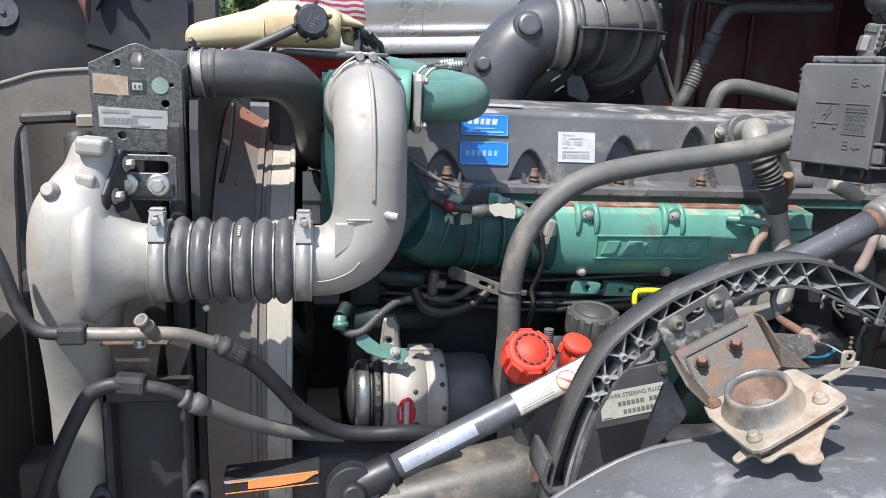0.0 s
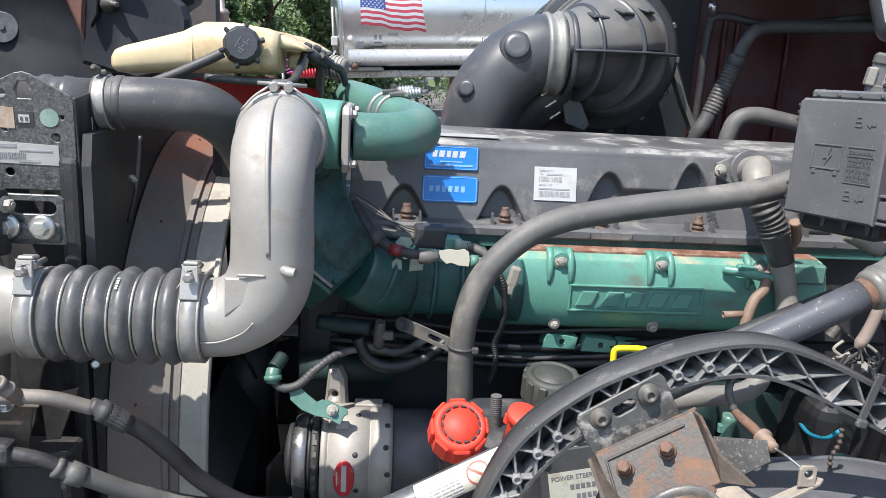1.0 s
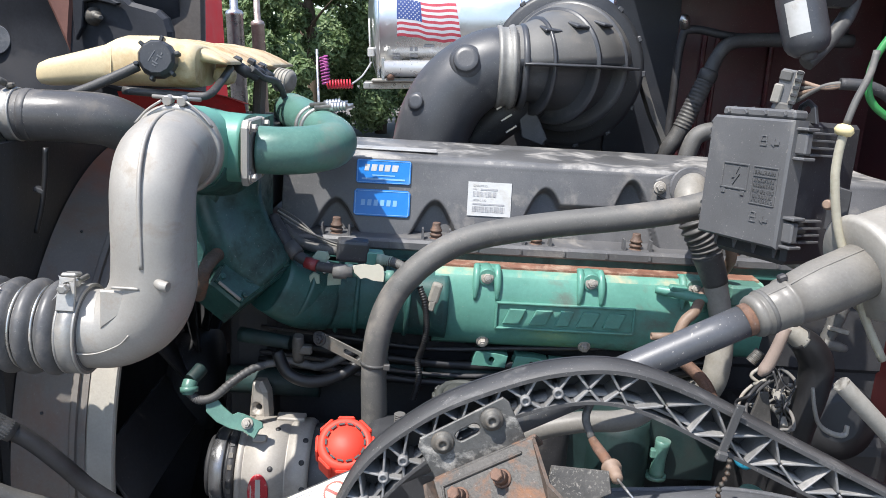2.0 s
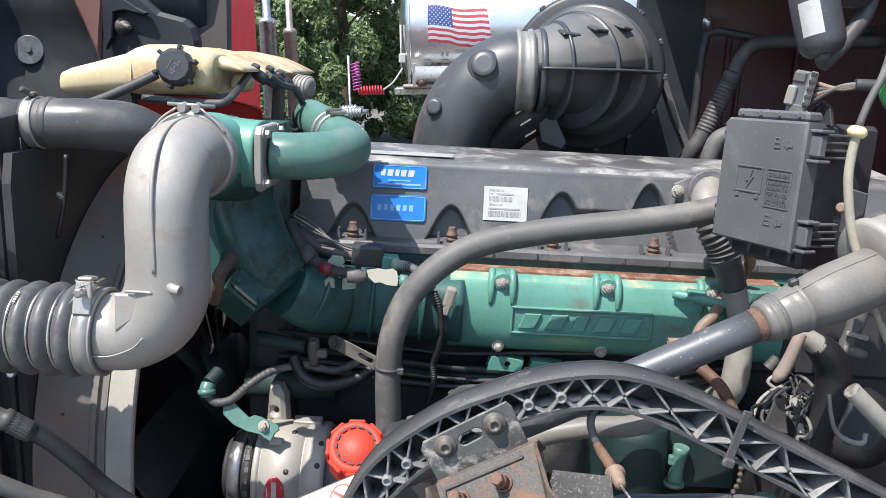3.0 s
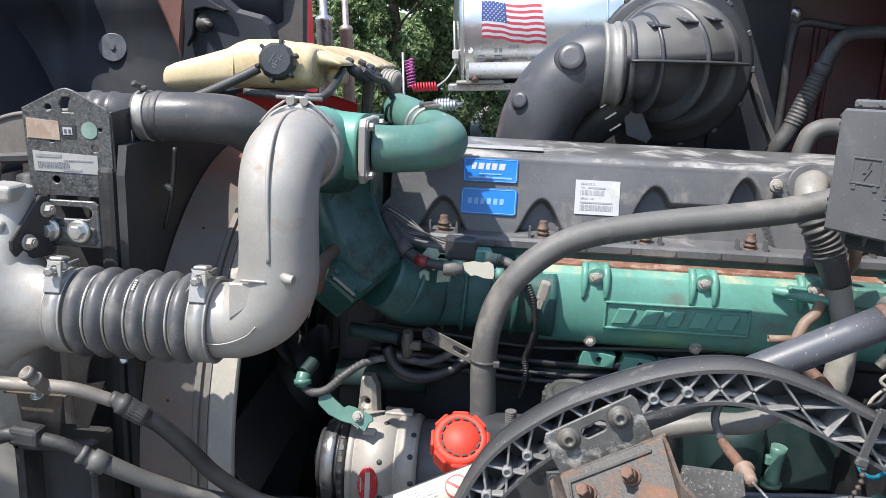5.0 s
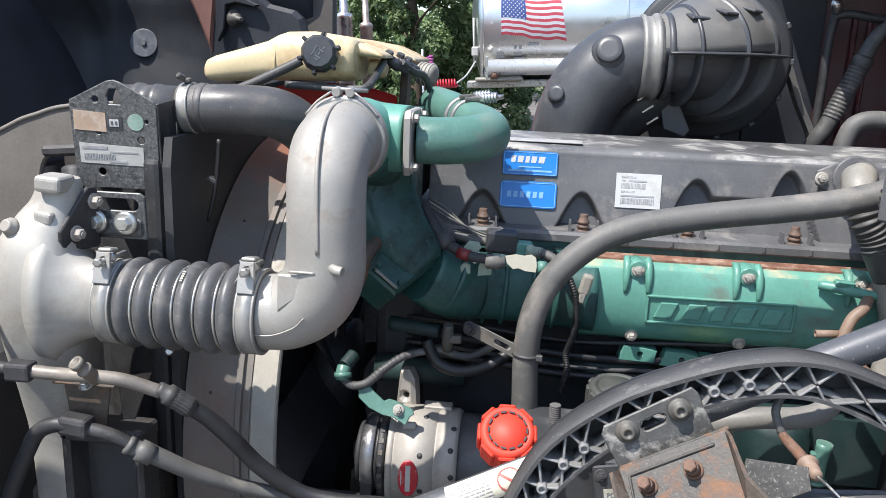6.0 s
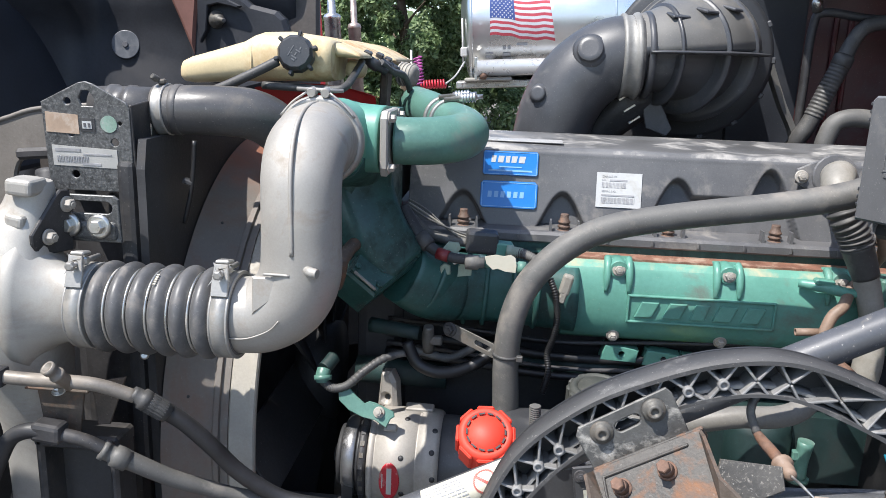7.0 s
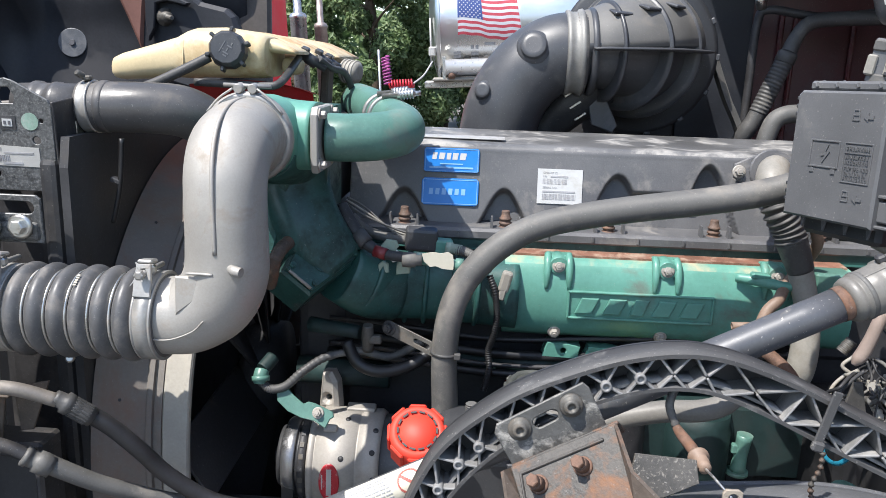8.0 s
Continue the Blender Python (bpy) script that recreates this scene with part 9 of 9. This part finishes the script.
# ---- beyond the truck ----
def tank_trailer():
    o = E @ Vector((-0.62, 13.5, 2.35))
    F = Matrix.Translation((o.x, o.y + 1.0, 2.42)) @ pose(0, 0, 0, 0, 0, 3)
    t = new("tank_trailer")
    t.matrix_world = F
    BASE[t.name] = Vector((0, 0, 0))
    tagged(t, "polished steel tank trailer with a flag decal", "trailer")
    ax = AX((0, 0, 0), (1, 0, 0))
    lathe(b := B(), [(0.0, -0.16), (0.35, -0.145), (0.65, -0.10), (0.88, -0.04), (0.99, 0.0), (1.0, 0.03), (1.0, 11.5), (0.9, 11.6), (0.0, 11.7)], ax, 96, sharp=0.9)
    shell = part("tank_shell", b, TANKER, t)
    for x in (0.03, 2.4, 5.0, 7.5, 10.0):
        lathe(b := B(), [(1.0, x - 0.02), (1.012, x - 0.015), (1.012, x + 0.015), (1.0, x + 0.02)], ax, 96)
        part("ring", b, TANKER, shell)
    # hose tube under the flank
    tube(b := B(), [(0.12, -1.0, -0.77), (9.0, -1.0, -0.77)], 0.135, 32, 2)
    part("hose_tube", b, mat("matt_silver_tube", (0.50, 0.50, 0.50), 0.35, 0.5, 0.03, bump=0.0), t)
    box(b := B(), (4.5, -0.2, -1.05), (9.5, 0.9, 0.12), b=0.02)
    part("subframe", b, STEEL, t)
    box(b := B(), (0.30, -0.8, -0.96), (0.8, 0.5, 0.06), b=0.02)
    part("coupling_plate", b, PALE, t)
    box(b := B(), (0.10, -1.0, -0.78), (0.06, 0.10, 0.38), b=0.01)
    part("end_bracket", b, STEEL, t)
    lathe(b := B(), [(0.05, -0.05), (0.07, 0.0), (0.06, 0.06)], AX((0.22, -1.05, -0.90), (0, 0, 1)), 16)
    part("lamp", b, RUST_RED, t, "amber marker lamp")
    tube(b := B(), [(-0.12, -0.7, -0.75), (-0.12, -0.7, 0.05)], 0.016, 10, 1)
    part("front_post", b, GREY_LABEL, t)
    box(b := B(), (-0.10, -0.7, -0.50), (0.12, 0.14, 0.16), b=0.02)
    part("gladhand_box", b, GREY_LABEL, t)
    for x in (3.0, 8.5, 9.8):
        for y in (-0.9, 0.9):
            lathe(b := B(), [(0.25, -0.13), (0.50, -0.13), (0.52, -0.08), (0.52, 0.08), (0.50, 0.13), (0.25, 0.13)], AX((x, y, -1.90), (0, 1, 0)), 32)
            part("wheel", b, RUBBER, t)
        box(b := B(), (x, 0, -1.5), (0.3, 1.0, 0.9), b=0.03)
        part("axle_mount", b, DARK, t)

    def skin(x, z, off=0.006):
        return Vector((x, -math.sqrt(max(0.01, (1 + off) ** 2 - z * z)), z))
    # flag decal, wavy, thirteen stripes and a canton
    fx, fz, fw, fh = 0.34, -0.26, 0.98, 0.60

    def wave(u, v):
        x = fx + fw * (u + 0.10 * (1 - v) * u)
        z = fz + fh * (v * (1 - 0.16 * u) + 0.035 * math.sin(u * 7.5 + 0.5) - 0.10 * u + 0.12 * u * v + (1 - v) * (0.014 * math.sin(u * 24) - 0.16 * max(0.0, u - 0.4)))
        return x, z
    for k in range(13):
        b = B()
        u0 = 0.0
        grid(b, lambda u, v: skin(*wave(u0 + (1 - u0) * u, (k + v) / 13)), 24, 2)
        part("flag_stripe", b, FLAG_RED if k % 2 == 0 else FLAG_WHITE, shell)
    grid(b := B(), lambda u, v: skin(*wave(0.40 * u, (6 + 7 * v) / 13), 0.009), 12, 6)
    part("flag_canton", b, FLAG_BLUE, shell)
    b = B()
    for r in range(9):
        for c in range(6 - r % 2):
            u, v = 0.40 * (c + 0.6 + 0.5 * (r % 2)) / 6.2, (6 + 7 * (r + 0.5) / 9) / 13
            x, z = wave(u, v)
            p = skin(x, z, 0.011)
            s = 0.016
            b.faces.new([b.verts.new(p + Vector((s * math.cos(math.pi * j / 5 + math.pi / 2) * (1 if j % 2 == 0 else 0.45), 0, s * math.sin(math.pi * j / 5 + math.pi / 2) * (1 if j % 2 == 0 else 0.45)))) for j in range(10)])
    part("flag_stars", b, FLAG_WHITE, shell)
    # small stencilled data as bars
    for x, z, w, h in ((0.26, -0.55, 0.13, 0.03), (0.26, -0.62, 0.13, 0.05), (0.55, -0.48, 0.05, 0.06), (0.63, -0.48, 0.05, 0.06), (0.55, -0.58, 0.13, 0.05), (0.55, -0.66, 0.13, 0.05), (0.78, -0.42, 0.18, 0.04)):
        grid(b := B(), lambda u, v: skin(x + w * u, z + h * v, 0.007), 2, 2)
        part("stencil", b, INK_GREY, shell, "stencilled data")


tank_trailer()


def air_coils():
    for k, (a, c, mt, label) in enumerate((((-1.215, 12.0, 1.78), (-1.16, 12.0, 1.37), mat("violet_coil", (0.28, 0.05, 0.20), 0.4), "violet coiled air line"),
                                           ((-1.16, 12.0, 1.37), (-0.78, 12.0, 1.40), mat("red_coil", (0.55, 0.03, 0.05), 0.4), "red coiled air line"))):
        a, c = E @ Vector(a), E @ Vector(c)
        m = AX(a, c - a)
        L = (c - a).length
        n = 9
        pts = [tuple(m @ Vector((0.058 * math.cos(2 * math.pi * n * i / 144), 0.058 * math.sin(2 * math.pi * n * i / 144), L * i / 144))) for i in range(145)]
        tube(b := B(), pts, 0.013, 8, 1)
        solo("coiled_air_line", b, mt, label, "air line", tuple(a), "coiled air lines", frame_m=Matrix.Identity(4))
    a, c = E @ Vector((-0.78, 12.0, 1.40)), E @ Vector((-0.60, 13.2, 1.72))
    tube(b := B(), [tuple(a), tuple((a + c) / 2 + Vector((0, 0, -0.05))), tuple(c)], 0.014, 8, 6)
    solo("gladhand_hose", b, GREY_LABEL, "thin pale trailer air hose", "air line", tuple(a), frame_m=Matrix.Identity(4))
    p = E @ Vector((-1.26, 12.0, 1.0))
    tube(b := B(), [(p.x, p.y, 0.0), (p.x, p.y, 1.95)], 0.02, 8, 1)
    solo("hose_post", b, STEEL, "thin steel hose post", "post", (p.x, p.y, 0), frame_m=Matrix.Identity(4))


air_coils()


def red_truck():
    t = new("parked_truck")
    t.matrix_world = Matrix.Identity(4)
    BASE[t.name] = Vector((0, 0, 0))
    tagged(t, "parked truck with a red cab and chrome exhaust stacks", "truck")
    b = B()
    e = E @ Vector((-1.935, 9.0, 1.8))
    box(b, (e.x - 0.75, e.y - 0.35, 2.1), (1.5, 1.2, 2.6), b=0.05, seg=3)
    part("cab", b, mat("bright_red_cab_paint", (0.80, 0.012, 0.02), 0.62, 0, 0.06, 3, 200, 0.01, specks=0), t)
    for x, r, top in ((-2.120, 0.106, 2.42), (-1.832, 0.082, 2.29)):
        p = E @ Vector((x, 10.5, 1.8))
        lathe(b := B(), [(r, 0.5), (r, top - 0.08), (r * 1.08, top - 0.075), (r * 1.08, top - 0.05), (r * 0.95, top - 0.02), (r * 0.5, top), (r * 0.5, 4.2)], Matrix.Translation((p.x, p.y, 0)), 28)
        part("exhaust_stack", b, mat("weathered_stack_chrome", (0.50, 0.50, 0.51), 0.32, 0.9) if r > 0.1 else mat("dull_stack", (0.35, 0.28, 0.25), 0.4, 0.6), t, "chrome exhaust stack")
    for dx in (-1.2, -0.3):
        lathe(b := B(), [(0.2, -0.14), (0.5, -0.14), (0.52, -0.1), (0.52, 0.1), (0.5, 0.14), (0.2, 0.14)], AX((e.x + dx, e.y + 0.2, 0.52), (0, 1, 0)), 32)
        part("wheel", b, RUBBER, t)
    box(b := B(), (e.x - 0.75, e.y + 1.2, 0.75), (2.0, 1.2, 0.3), b=0.03)
    part("chassis", b, DARK, t)


red_truck()


def tree(x, y, h, w, n, seed, low=0.15, size=0.15):
    rnd = random.Random(seed)
    t = new("tree")
    t.matrix_world = Matrix.Translation((x, y, 0))
    BASE[t.name] = Vector((0, 0, 0))
    tagged(t, "leafy green tree in full sun behind the trailer", "tree", "trees behind the lot")
    b = B()
    tube(b, [(0, 0, 0), (0.1, 0.05, h * 0.3), (-0.05, 0, h * 0.6), (0.05, 0.1, h * 0.85)], [0.16, 0.12, 0.07, 0.03], 10, 5)
    for k in range(9):
        a, z = rnd.uniform(0, 6.28), h * rnd.uniform(0.25, 0.7)
        L = w * rnd.uniform(0.45, 0.8)
        tube(b, [(0, 0, z), (L * 0.5 * math.cos(a), L * 0.5 * math.sin(a), z + 0.25 * L), (L * math.cos(a), L * math.sin(a), z + 0.45 * L)], [0.05, 0.03, 0.012], 7, 4)
    part("trunk", b, BARK, t)
    verts, faces = [], []
    clumps = []
    for k in range(70):
        a, q = rnd.uniform(0, 6.28), rnd.random()
        z = h * (low + (1 - low) * q)
        rad = w * (0.35 + 0.65 * math.sin(math.pi * min(1, 0.2 + 0.75 * q))) * math.sqrt(rnd.uniform(0.15, 1))
        clumps.append((rad * math.cos(a), rad * math.sin(a), z, rnd.uniform(0.25, 0.55) * w * 0.45))
    for i in range(n):
        cx, cy, cz, cr = rnd.choice(clumps)
        d = Vector((rnd.gauss(0, 1), rnd.gauss(0, 1), rnd.gauss(0, 0.8))).normalized() * cr * rnd.uniform(0.5, 1.05)
        p = Vector((cx, cy, cz)) + d
        nrm = (d.normalized() + Vector((rnd.uniform(-1, 1), rnd.uniform(-1, 1), rnd.uniform(-0.4, 1.2)))).normalized()
        u = nrm.orthogonal().normalized()
        u = (Matrix.Rotation(rnd.uniform(0, 6.28), 3, nrm) @ u)
        v = nrm.cross(u)
        s = size * rnd.uniform(0.6, 1.3)
        k = len(verts)
        verts += [tuple(p - u * s * 0.5), tuple(p - v * s * 0.22 + nrm * s * 0.06), tuple(p + u * s * 0.5), tuple(p + v * s * 0.22 + nrm * s * 0.06)]
        faces.append((k, k + 1, k + 2, k + 3))
    me = bpy.data.meshes.new("crown")
    me.from_pydata(verts, [], faces)
    me.materials.append(LEAF)
    ob = new("crown", me)
    ob.parent = t
    BASE[ob.name] = Vector((0, 0, 0))
    tagged(ob, kind="stuff")


for k, (x, y, h, w, n) in enumerate(((-4.4, 19, 7.5, 2.0, 44000), (-2.4, 18.5, 7.0, 1.9, 56000), (-0.9, 20.0, 7.5, 2.0, 46000), (-2.9, 22.0, 8.0, 2.2, 16000), (-7.5, 22, 8.0, 2.4, 6000), (2.2, 24, 8.0, 2.4, 6000))):
    tree(x, y, h, w, n, 40 + k, 0.04)


def far_woods():
    rnd = random.Random(9)
    verts, faces = [], []
    for i in range(52000):
        a = rnd.uniform(-2.6, 2.6)
        d = rnd.uniform(34, 48)
        x, y = d * math.sin(a) * 1.2, d * math.cos(a)
        z = rnd.uniform(0, 1) ** 0.8 * (7 + 2.5 * math.sin(a * 9) + 1.5 * math.sin(a * 23))
        s = rnd.uniform(0.5, 1.1)
        u = Vector((rnd.uniform(-1, 1), rnd.uniform(-1, 1), rnd.uniform(-1, 1))).normalized()
        v = u.orthogonal().normalized()
        p = Vector((x, y, z))
        k = len(verts)
        verts += [tuple(p - u * s * 0.5), tuple(p - v * s * 0.25), tuple(p + u * s * 0.5), tuple(p + v * s * 0.25)]
        faces.append((k, k + 1, k + 2, k + 3))
    me = bpy.data.meshes.new("far_woods")
    me.from_pydata(verts, [], faces)
    me.materials.append(LEAF)
    tagged(new("far_woods", me), "far belt of green woods", "woods", kind="stuff")


far_woods()
